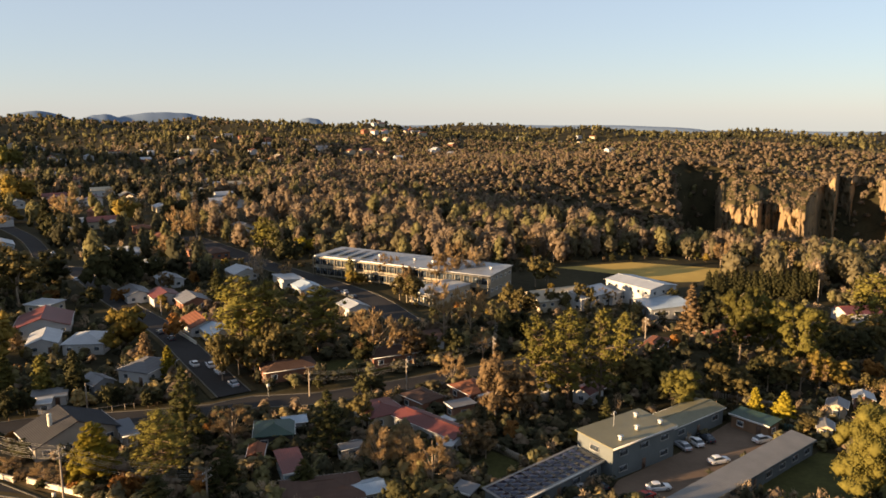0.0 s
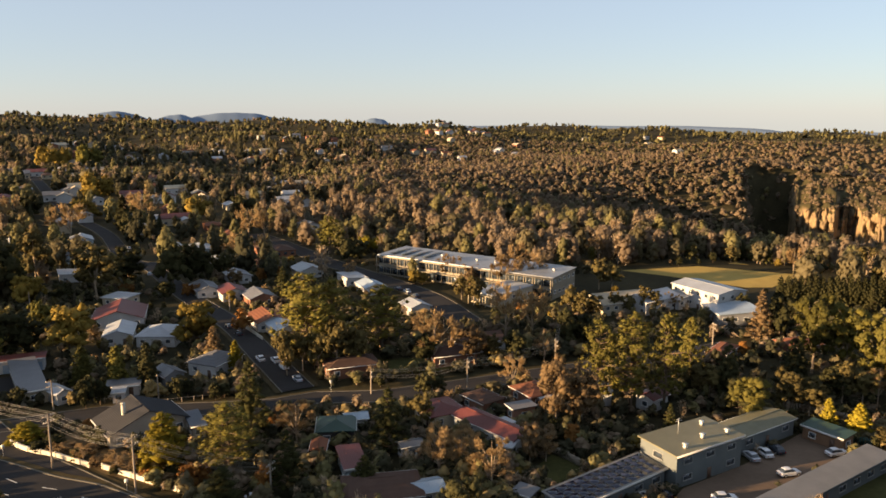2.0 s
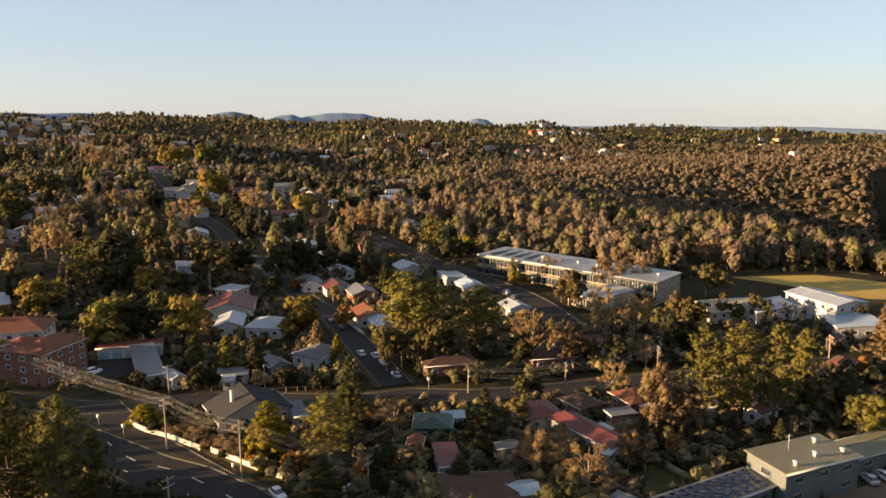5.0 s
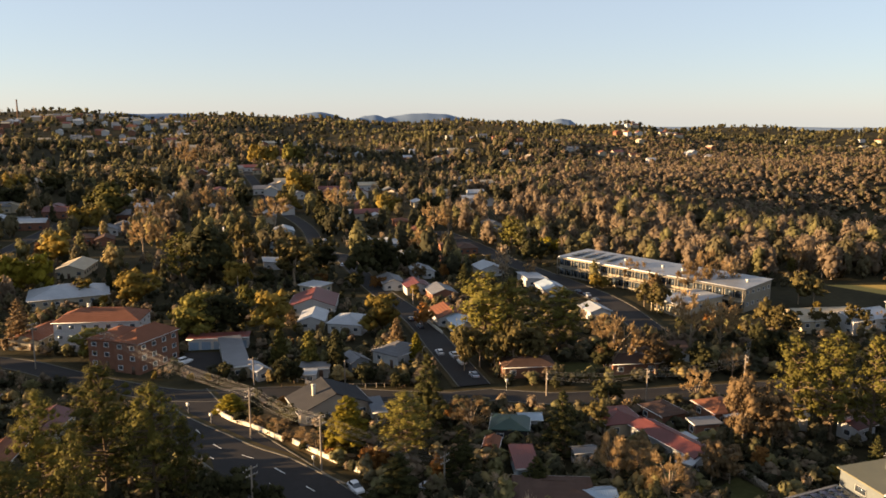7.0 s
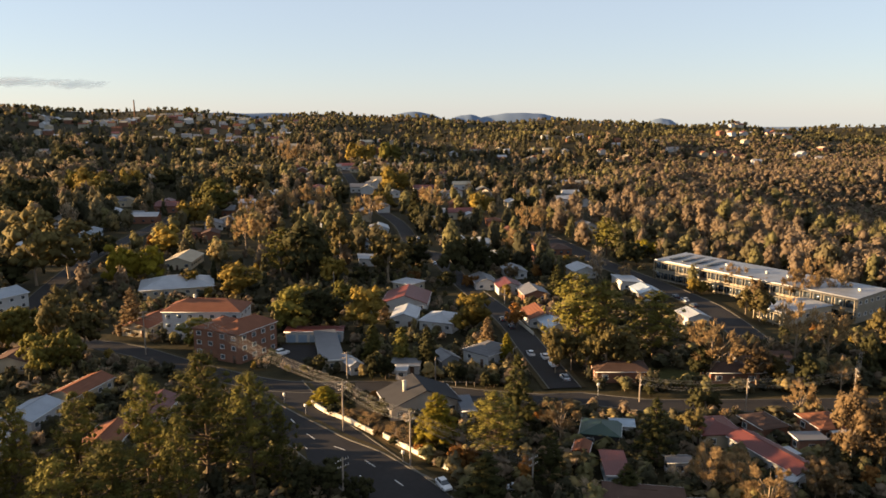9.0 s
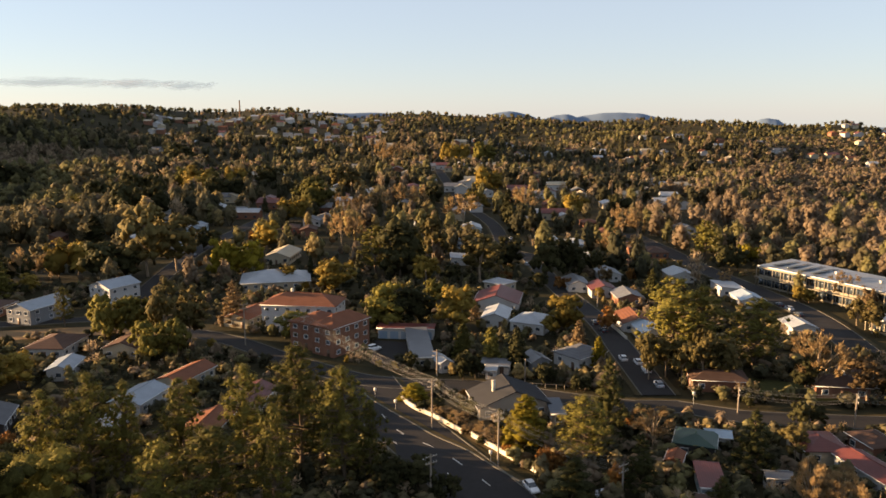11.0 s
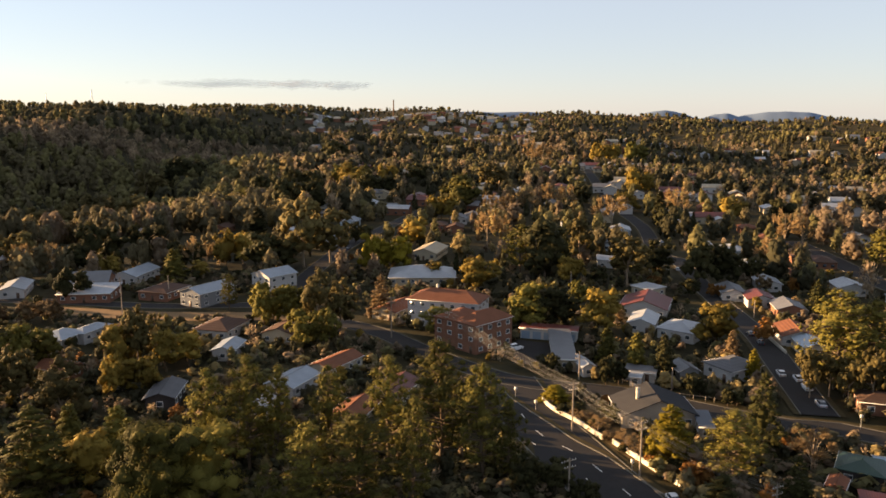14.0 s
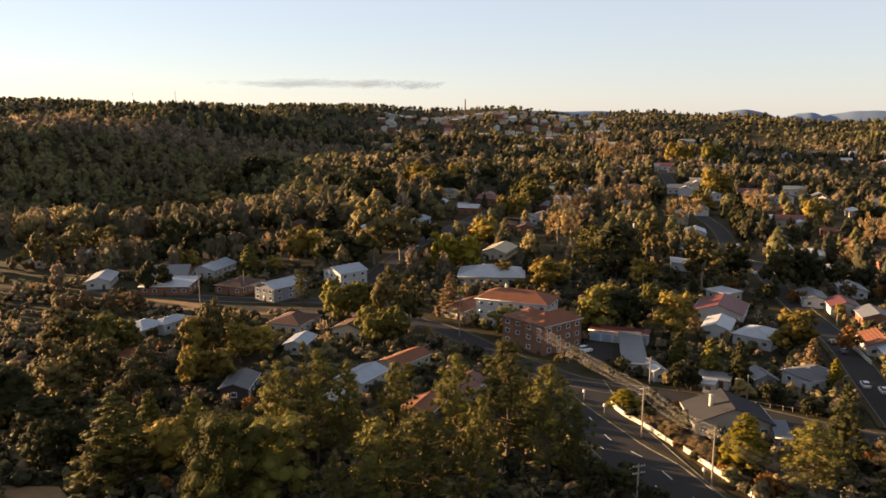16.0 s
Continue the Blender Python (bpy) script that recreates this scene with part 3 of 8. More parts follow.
def house(name, x, y, rot, w, d, h, roof, rise, roof_mat, wall_mat, label, storeys=1, chimney=False, turn=False, solar=False, columns=False, garage=False):
    """A building w wide and d deep (its front is -y) with walls, a solid roof with eaves, fascia, windows and doors."""
    z = float(land(x, y))
    dist = math.hypot(x, y)
    FOOT.append((x, y, rot, w / 2, d / 2))
    ob = new(name, None)
    ob.matrix_basis = pose(x, y, z, 0, 0, rot)
    tagged(ob, label, "building" if name not in ("house", "shed") else name, group="")
    o, along = 0.45, (w >= d) != turn
    if name == "house" and roof in ("gable", "hip") and not chimney:
        rise *= 0.72
    hw, hd = w / 2, d / 2
    # walls
    base = -1.2 if dist > 380 else -0.3
    v, f = list(box_data(-hw, -hd, base, hw, hd, h)[0]), [list(q) for q in box_data(0, 0, 0, 1, 1, 1)[1]]
    if roof == "gable":
        f = f[:1] + f[2:]
        if along:
            v += [(-hw, 0, h + rise), (hw, 0, h + rise)]
            f = f[:1] + [(0, 1, 5, 4), (1, 3, 7, 9, 5), (3, 2, 6, 7), (2, 0, 4, 8, 6)]
        else:
            v += [(0, -hd, h + rise), (0, hd, h + rise)]
            f = f[:1] + [(0, 1, 5, 8, 4), (1, 3, 7, 5), (3, 2, 6, 9, 7), (2, 0, 4, 6)]
    if roof == "skillion":
        v[6], v[7] = (-hw, hd, h + rise), (hw, hd, h + rise)
    part("wall", poly_mesh("wall", v, f, WALL[wall_mat]), ob)
    # roof, 0.16 m thick
    t = 0.16
    ew, ed = hw + o, hd + o
    if roof in ("gable", "hip"):
        drop = rise * o / (hd if along else hw) * (1 if roof == "gable" else 0.8)
        lo = h - drop + 0.02
        if along:
            i = 0 if roof == "gable" else min(ed, ew * 0.8)
            ridge = [(-ew + i, 0, h + rise + 0.03), (ew - i, 0, h + rise + 0.03)]
        else:
            i = 0 if roof == "gable" else min(ew, ed * 0.8)
            ridge = [(0, -ed + i, h + rise + 0.03), (0, ed - i, h + rise + 0.03)]
        low = [(-ew, -ed, lo), (ew, -ed, lo), (ew, ed, lo), (-ew, ed, lo)]
        up = low + ridge
        top = [(a, b, c + t) for a, b, c in up]
        q = [(0, 1, 5, 4), (2, 3, 4, 5), (1, 2, 5), (3, 0, 4)] if along else [(1, 2, 5, 4), (3, 0, 4, 5), (0, 1, 4), (2, 3, 5)]
        rf = [tuple(k + 6 for k in g) for g in q] + [tuple(reversed(g)) for g in q] + [(0, 1, 7, 6), (1, 2, 8, 7), (2, 3, 9, 8), (3, 0, 6, 9)]
        if roof == "gable":
            q2 = [g for g in q if len(g) == 4]
            ends = [(1, 5, 11, 7), (5, 2, 8, 11), (3, 4, 10, 9), (4, 0, 6, 10)] if along else [(0, 4, 10, 6), (4, 1, 7, 10), (2, 5, 11, 8), (5, 3, 9, 11)]
            sides = [(0, 1, 7, 6), (2, 3, 9, 8)] if along else [(1, 2, 8, 7), (3, 0, 6, 9)]
            rf = [tuple(k + 6 for k in g) for g in q2] + [tuple(reversed(g)) for g in q2] + ends + sides
        rm = part("roof", poly_mesh("roof", up + top, rf, ROOF[roof_mat]), ob)
        (r0, r1) = ridge
        if math.dist(r0, r1) > 1 and dist < 330:
            part("ridge_cap", boxes_mesh("ridge_cap", [(min(r0[0], r1[0]) - 0.1, min(r0[1], r1[1]) - 0.1, r0[2] + t - 0.06, max(r0[0], r1[0]) + 0.1, max(r0[1], r1[1]) + 0.1, r0[2] + t + 0.06)], ROOF[roof_mat]), rm)
        if dist < 330:
            g = 0.09
            rows = [(-ew, -ed - g, lo, ew, -ed - 0.003, lo + 0.15), (-ew, ed + 0.003, lo, ew, ed + g, lo + 0.15)] if along else [(-ew - g, -ed, lo, -ew - 0.003, ed, lo + 0.15), (ew + 0.003, -ed, lo, ew + g, ed, lo + 0.15)]
            for row in rows:
                part("gutter", boxes_mesh("gutter", [row], TRIM), rm)
        top_z = h + rise
    else:
        s = rise / (2 * hd)
        up = [(-ew, -ed, h + 0.03 - s * o), (ew, -ed, h + 0.03 - s * o), (ew, ed, h + 0.03 + rise + s * o), (-ew, ed, h + 0.03 + rise + s * o)]
        top = [(a, b, c + 0.2) for a, b, c in up]
        rf = [(4, 5, 6, 7), (3, 2, 1, 0), (0, 1, 5, 4), (1, 2, 6, 5), (2, 3, 7, 6), (3, 0, 4, 7)]
        rm = part("roof", poly_mesh("roof", up + top, rf, ROOF[roof_mat]), ob)
        if dist < 330:
            part("fascia", boxes_mesh("fascia", [(-ew, -ed - 0.06, h - 0.12, ew, -ed - 0.004, h + 0.26)], TRIM if roof_mat != "motel_flat" or solar else WALL["motel_grey"]), rm)
        if solar:
            nx, ny = round(w / 2.1), round(d / 1.5)
            px, py = w / nx, d / ny
            cell = boxes_mesh("solar_panel", [(-px / 2 + 0.07, -py / 2 + 0.07, 0, px / 2 - 0.07, py / 2 - 0.07, 0.03)], SOLAR)
            for a in range(nx):
                for b in range(ny):
                    yy = -hd + (b + 0.5) * py
                    p = part("solar_panel", cell, rm)
                    p.matrix_basis = pose(-hw + (a + 0.5) * px, yy, h + 0.245 + s * (yy + hd), math.degrees(math.atan(s)))
        top_z = h + rise
    # windows and doors
    step_h = h / storeys
    if garage:
        n = max(2, round(w / 3.1))
        for k in range(n):
            part("roller_door", ROLLER, ob, (-hw + (k + 0.5) * w / n, -hd, 0.02), 0)
    else:
        for side, (length, rz) in enumerate(((w, 0), (d, 90), (w, 180), (d, 270))):
            if dist > 190 and side == 2:
                continue
            n = int(length / (4.6 if name.startswith("motel") else 3.3)) if length > 2.6 else 0
            n = min(max(n, 1 if length > 2.2 else 0), 3 if name == "house" and storeys == 2 else 20)
            for k in range(n):
                u = -length / 2 + (k + 0.5) * length / n
                for s in range(storeys):
                    if columns and side == 0:
                        continue
                    if s == 0 and side in (0, 2) and k == n // 2 and not columns and n > 1:
                        c, sn = math.cos(radians(rz)), math.sin(radians(rz))
                        off = hd
                        part("door", DOOR, ob, (u * c + off * sn, u * sn - off * c, 0.02), rz)
                        continue
                    zz = s * step_h + max(0.75, step_h - 2.05)
                    off = hd if side in (0, 2) else hw
                    c, sn = math.cos(radians(rz)), math.sin(radians(rz))
                    if h >= 2.4:
                        add_window(ob, (u * c + off * sn, u * sn - off * c, zz), rz, dist > 340)
    if name == "motel_block":
        vent = boxes_mesh("roof_vent", [(-0.3, -0.3, 0, 0.3, 0.3, 0.8), (-0.42, -0.42, 0.8, 0.42, 0.42, 1.0)], PALE_METAL)
        for u, w2 in ((-0.3, -0.35), (0.05, -0.2), (0.3, 0.25), (0.38, -0.3)):
            part("roof_vent", vent, ob, (u * w, w2 * d, h + rise * (0.5 + w2) + 0.15))
        part("aerial", boxes_mesh("aerial", [(-0.04, -0.04, 0, 0.04, 0.04, 3.2), (-0.8, -0.03, 2.6, 0.8, 0.03, 2.66), (-0.5, -0.03, 2.95, 0.5, 0.03, 3.01)], PALE_METAL), ob, (-0.1 * w, 0.2 * d, h + rise * 0.7 + 0.15))
    if columns:
        n = max(4, int(w / 3.6))
        post = boxes_mesh("column", [(-0.11, -0.11, 0, 0.11, 0.11, h)], WALL[wall_mat])
        for k in range(n + 1):
            part("column", post, ob, (-hw + k * w / n, -hd - 1.5, 0))
        glass = boxes_mesh("glazing", [(-w / n / 2 + 0.15, -0.1, 0.7, w / n / 2 - 0.15, 0.01, step_h - 0.6)], GLASS)
        for k in range(n * storeys):
            part("glazing", glass, ob, (-hw + (k % n + 0.5) * w / n, -hd, k // n * step_h))
        if storeys > 1:
            slope = boxes_mesh("skylight", [(-1.1, -hd * 0.7, 0, 1.1, hd * 0.75, 0.3)], GLASS)
            for k in range(4):
                part("skylight", slope, ob, (-hw + 5 + 5.5 * k, 0, h + rise * 0.5 + 0.25))
            vent = boxes_mesh("roof_vent", [(-0.4, -0.4, 0, 0.4, 0.4, 0.7), (-0.55, -0.55, 0.7, 0.55, 0.55, 0.95)], PALE_METAL)
            for k in range(7):
                part("roof_vent", vent, ob, (-hw + 26 + 8.5 * k, 0.5, h + rise * 0.5 + 0.1))
        for s in range(1, storeys + 1):
            part("balcony", boxes_mesh("balcony", [(-hw, -hd - 1.75, s * step_h - 0.4, hw, -hd - 0.01, s * step_h - 0.2)], WALL[wall_mat]), ob)
    if chimney:
        cz = top_z + 0.9
        cx, cy = (-hw * 0.35, hd * 0.2) if along else (-hw * 0.45, -hd * 0.1)
        part("chimney", boxes_mesh("chimney", [(cx - 0.35, cy - 0.35, h, cx + 0.35, cy + 0.35, cz), (cx - 0.42, cy - 0.42, cz, cx + 0.42, cy + 0.42, cz + 0.15)], WHITE_WALL), ob)
    return ob


TREE_TALK = dict(
    pine=("pine_tree", "tall olive-green pine with layered crown and bare lower trunk"),
    gum=("gum_tree", "gum tree with airy olive-brown crown and pale limbs"),
    brush=("gum_tree", "brown-leaved gum tree with an open crown"),
    conifer=("conifer_tree", "dark green conifer with drooping layered branches"),
    golden=("golden_cypress", "dense golden-green cypress tapering to a point"),
    bare=("winter_tree", "leafless winter tree with fine pale brown twigs"),
    autumn=("autumn_tree", "garden tree with rust-orange autumn leaves"),
    yellow=("autumn_tree", "garden tree with yellow-gold autumn leaves"),
    dark=("evergreen_tree", "dense dark green evergreen garden tree"),
)
tree_rng = random.Random(11)


def tree(kind, x, y, h, wide, detail, shape=""):
    form = shape or SHAPE[kind]
    trunk, crown = tree_meshes(kind, form, tree_rng.randrange(4), detail)
    name, label = TREE_TALK[kind]
    if form == "poplar":
        name, label = "poplar_tree", "narrow upright dark green poplar"
    if h < 5:
        name, label = "shrub", "rounded garden shrub beside the houses" if kind != "bare" else "bare twiggy garden shrub"
    ob = new(name, None)
    ob.matrix_basis = pose(x, y, float(land(x, y)), 0, 0, tree_rng.uniform(0, 360)) @ Matrix.Diagonal((h * wide, h * wide * tree_rng.uniform(0.9, 1.1), h, 1))
    tagged(ob, label, "shrub" if h < 5 else "tree", group="garden shrubs" if h < 5 else name.replace("_", " ") + "s")
    part("trunk", trunk, ob)
    part("crown", crown, ob)


def dense(pts, gap):
    """Points along a line of points, rounded at its bends, at most gap apart."""
    p = [Vector((*q, 0)) for q in pts]
    out = []
    for i in range(len(p) - 1):
        a, b = p[max(i - 1, 0)], p[i]
        c, e = p[i + 1], p[min(i + 2, len(p) - 1)]
        n = max(2, int((c - b).length / gap))
        for k in range(n):
            s = k / n
            out.append(0.5 * ((2 * b) + (c - a) * s + (2 * a - 5 * b + 4 * c - e) * s ** 2 + (3 * b - a - 3 * c + e) * s ** 3))
    return out + [p[-1]]


def ribbon(name, pts, left, right, lift, mat, gap=6.0, thick=0.0):
    p = dense(pts, gap)
    v, f = [], []
    for i, q in enumerate(p):
        t = (p[min(i + 1, len(p) - 1)] - p[max(i - 1, 0)]).normalized()
        n = Vector((-t.y, t.x, 0))
        for e in (left, right):
            w = q + n * e
            v.append((w.x, w.y, float(land(w.x, w.y)) + lift))
        if i:
            f.append((2 * i - 2, 2 * i - 1, 2 * i + 1, 2 * i))
    if thick:
        m = len(v)
        v += [(a, b, c - thick) for a, b, c in v]
        for i in range(1, len(p)):
            f += [(2 * i - 1 + m, 2 * i - 2 + m, 2 * i + m, 2 * i + 1 + m), (2 * i - 2, 2 * i, 2 * i + m, 2 * i - 2 + m), (2 * i + 1, 2 * i - 1, 2 * i - 1 + m, 2 * i + 1 + m)]
        f += [(0, 1, 1 + m, m), (2 * i + 1, 2 * i, 2 * i + m, 2 * i + 1 + m)]
    me = poly_mesh(name, v, f, mat)
    bm = bmesh.new()
    bm.from_mesh(me)
    bmesh.ops.recalc_face_normals(bm, faces=bm.faces)
    if not thick and bm.faces[:] and sum(q.normal.z for q in bm.faces) < 0:
        bmesh.ops.reverse_faces(bm, faces=bm.faces)
    bm.to_mesh(me)
    bm.free()
    return me


def street(name, pts, wide, label):
    lift = 0.06 + 0.014 * len(WAYS)
    WAYS.append((pts, wide + 3))
    far = 0.25 if math.hypot(*pts[-1]) > 420 or math.hypot(*pts[0]) > 420 else 0
    tagged(new(name, ribbon(name, pts, wide / 2, -wide / 2, lift + far, ASPHALT)), label, "road", kind="structure")
    tagged(new("verge", ribbon("verge", pts, wide / 2 + 1.5, -wide / 2 - 1.5, lift + far - 0.05 + 0.001 * len(WAYS), VERGE)), "dry grass and gravel verge beside the street", "verge", kind="structure")
    for side in (1, -1):
        tagged(new("kerb", ribbon("kerb", pts, side * wide / 2 + 0.12, side * wide / 2 - 0.12, lift + far + 0.10, CONCRETE, thick=0.2)), "low concrete kerb", "kerb", kind="structure")


def patch(name, pts, mat, label, lift):
    OPEN_LAND.append(pts)
    v = [(x, y, float(land(x, y)) + lift + 0.002 * len(OPEN_LAND)) for x, y in pts]
    me = poly_mesh(name, v, [tuple(range(len(v)))], mat)
    bm = bmesh.new()
    bm.from_mesh(me)
    if sum(q.normal.z for q in bm.faces) < 0:
        bmesh.ops.reverse_faces(bm, faces=bm.faces)
    bmesh.ops.triangulate(bm, faces=bm.faces)
    bm.to_mesh(me)
    bm.free()
    tagged(new(name, me), label, name.replace("_", " "), kind="structure")


def kerb(pts, label):
    tagged(new("kerb", ribbon("kerb", pts, 0.16, -0.16, 0.24, CONCRETE, gap=1.5, thick=0.3)), label, "kerb", kind="structure")
    tagged(new("pavement", ribbon("pavement", pts, 1.5, 0.17, 0.17, VERGE, gap=1.5)), "narrow worn gravel footpath", "pavement", kind="structure")


def low_wall(pts, label):
    ob = new("garden_wall", ribbon("garden_wall", pts, 0.15, -0.15, 0.95, WHITE_WALL, gap=1.5, thick=1.0))
    tagged(ob, label, "wall")
    part("coping", ribbon("coping", pts, 0.2, -0.2, 1.04, WHITE_WALL, gap=1.5, thick=0.085), ob)
    for q in dense(pts, 4.0)[::1]:
        part("pier", boxes_mesh("pier", [(q.x - 0.22, q.y - 0.22, 0, q.x + 0.22, q.y + 0.22, 1.15)], WHITE_WALL), ob)


def lane_marks(pts):
    ob = tagged(new("lane_marking", None), "dashed white lane marking on asphalt", "road marking", kind="structure")
    p = dense(pts, 0.5)
    k = 0
    while k + 6 < len(p):
        a, b = p[k], p[k + 6]
        t = (b - a).normalized() * 0.09
        n = Vector((-t.y, t.x, 0))
        part("dash", poly_mesh("dash", [(*(a + n)[:2], 0.17), (*(a - n)[:2], 0.17), (*(b - n)[:2], 0.17), (*(b + n)[:2], 0.17)], [(0, 1, 2, 3)], LINE), ob)
        k += 18


def utility_pole(x, y, h, arms, turned=35):
    ob = new("utility_pole", None)
    ob.matrix_basis = pose(x, y, float(land(x, y)), 0, 0, turned)
    tagged(ob, "weathered timber power pole with crossarms" if arms else "plain weathered timber pole", "pole", group="power poles")
    v, f = limb([(0, 0, -0.3), (0, 0, h * 0.5), (0, 0, h)], [0.19, 0.165, 0.13], 8)
    part("post", mesh("post", v, f, [POLE_WOOD], smooth=True), ob)
    if arms:
        for z in (h - 0.5, h - 1.7):
            arm = part("crossarm", boxes_mesh("crossarm", [(-1.2, -0.2, z, 1.2, -0.08, z + 0.13)], POLE_WOOD), ob)
            for u in (-1.05, -0.5, 0.5, 1.05):
                v, f = limb([(u, -0.14, z + 0.13), (u, -0.14, z + 0.22), (u, -0.14, z + 0.34)], [0.03, 0.07, 0.04], 6)
                part("insulator", mesh("insulator", v, f, [TRIM]), arm)
    return ob, h


def wires(a, b):
    """Sagging cables from pole to pole: four on the upper crossarms and four on the lower ones."""
    (oa, ha), (ob, hb) = a, b
    for drop, sag in ((0.12, 0.9), (1.32, 1.3)):
        for u in (-1.05, -0.5, 0.5, 1.05):
            p = oa.matrix_basis @ Vector((u, -0.14, ha - drop))
            q = ob.matrix_basis @ Vector((u, -0.14, hb - drop))
            pts = [p.lerp(q, s / 14) - Vector((0, 0, 4 * sag * (s / 14) * (1 - s / 14))) for s in range(15)]
            v, f = limb(pts, [0.017] * 15, 4)
            tagged(new("power_cable", mesh("power_cable", v, f, [CABLE])), "thin sagging power cable between timber poles", "cable", group="power cables")


def street_sign(x, y, h):
    ob = new("street_sign", None)
    ob.matrix_basis = pose(x, y, float(land(x, y)), 0, 0, 20)
    tagged(ob, "small pale road sign on a steel post", "sign", group="road signs")
    v, f = limb([(0, 0, -0.1), (0, 0, h)], [0.045, 0.045], 6)
    part("post", mesh("post", v, f, [PALE_METAL]), ob)
    part("plate", boxes_mesh("plate", [(-0.32, -0.07, h - 0.75, 0.32, -0.045, h)], TRIM), ob)


def mast(x, y, h):
    ob = tagged(new("phone_mast", None), "slim pale metal phone mast rising above trees", "mast")
    ob.matrix_basis = pose(x, y, float(land(x, y)))
    v, f = limb([(0, 0, 0), (0, 0, h)], [0.32, 0.26], 8)
    part("post", mesh("post", v, f, [PALE_METAL], smooth=True), ob)
    for k in range(3):
        part("antenna", boxes_mesh("antenna", [(-0.14, 0.3, h - 2.2, 0.14, 0.45, h)], TRIM), ob, (0, 0, 0), k * 120)


def fence(pts, label):
    ob = tagged(new("fence", None), label, "fence")
    white, green = "white" in label, "green" in label
    mat = WHITE_WALL if white else ROOF["green_metal"] if green else TIMBER
    p = dense(pts, 0.45)
    if "wire" in label:
        part("rail", ribbon("rail", pts, 0.03, -0.03, 1.1, POLE_WOOD, gap=2, thick=0.06), ob)
        pale = boxes_mesh("post", [(-0.06, -0.06, 0, 0.06, 0.06, 1.2)], POLE_WOOD)
        for q in p[::6]:
            part("post", pale, ob, (q.x, q.y, 0))
        return
    if white:
        part("panel", ribbon("panel", pts, 0.1, -0.1, 1.3, mat, gap=2, thick=1.35), ob)
        return
    pale = [boxes_mesh("paling", [(-0.2, -0.015, 0.05, 0.2, 0.015, 1.7 + 0.05 * k)], mat) for k in range(3)]
    for i in range(len(p) - 1):
        t = p[i + 1] - p[i]
        part("paling", pale[i * 7 % 3], ob, (p[i].x, p[i].y, float(land(p[i].x, p[i].y))), math.degrees(math.atan2(t.y, t.x)))
    part("rail", ribbon("rail", pts, 0.07, 0.02, 1.45, mat, gap=2, thick=0.09), ob)


CAR_PAINT = dict(white=material("white_car_paint", (0.6, 0.6, 0.6), 0.25, vary=0.04), van=material("white_van_paint", (0.74, 0.74, 0.73), 0.3, vary=0.04), silver=material("silver_car_paint", (0.45, 0.47, 0.5), 0.25, 0.4, vary=0.05),
                 dark=material("dark_grey_car_paint", (0.03, 0.033, 0.04), 0.2, vary=0.1), red=material("red_car_paint", (0.35, 0.03, 0.02), 0.25, vary=0.05))
TYRE = material("tyre_rubber", (0.02, 0.02, 0.02), 0.8)
LAMP = material("headlight_lens", (0.7, 0.7, 0.68), 0.15)
TAIL = material("tail_light_lens", (0.25, 0.01, 0.01), 0.2)
CAR_PARTS = {}


def loft(name, sections, mat):
    """A skin over cross-sections along x: each (x, half width low, half width high, z low, z high)."""
    v, f = [], []
    for x, a, b, z0, z1 in sections:
        r = 0.12 * (z1 - z0)
        v += [(x, -a, z0), (x, -(a + b) / 2 - 0.03, (z0 + z1) / 2), (x, -b, z1 - r), (x, -b * 0.86, z1), (x, b * 0.86, z1), (x, b, z1 - r), (x, (a + b) / 2 + 0.03, (z0 + z1) / 2), (x, a, z0)]
    n = 8
    for i in range(len(sections) - 1):
        for k in range(n):
            a, b = i * n + k, i * n + (k + 1) % n
            f.append((a, b, b + n, a + n))
    f += [tuple(range(n)), tuple(reversed(range(len(v) - n, len(v))))]
    me = poly_mesh(name, v, f, mat)
    bm = bmesh.new()
    bm.from_mesh(me)
    bmesh.ops.recalc_face_normals(bm, faces=bm.faces)
    bm.to_mesh(me)
    bm.free()
    return me


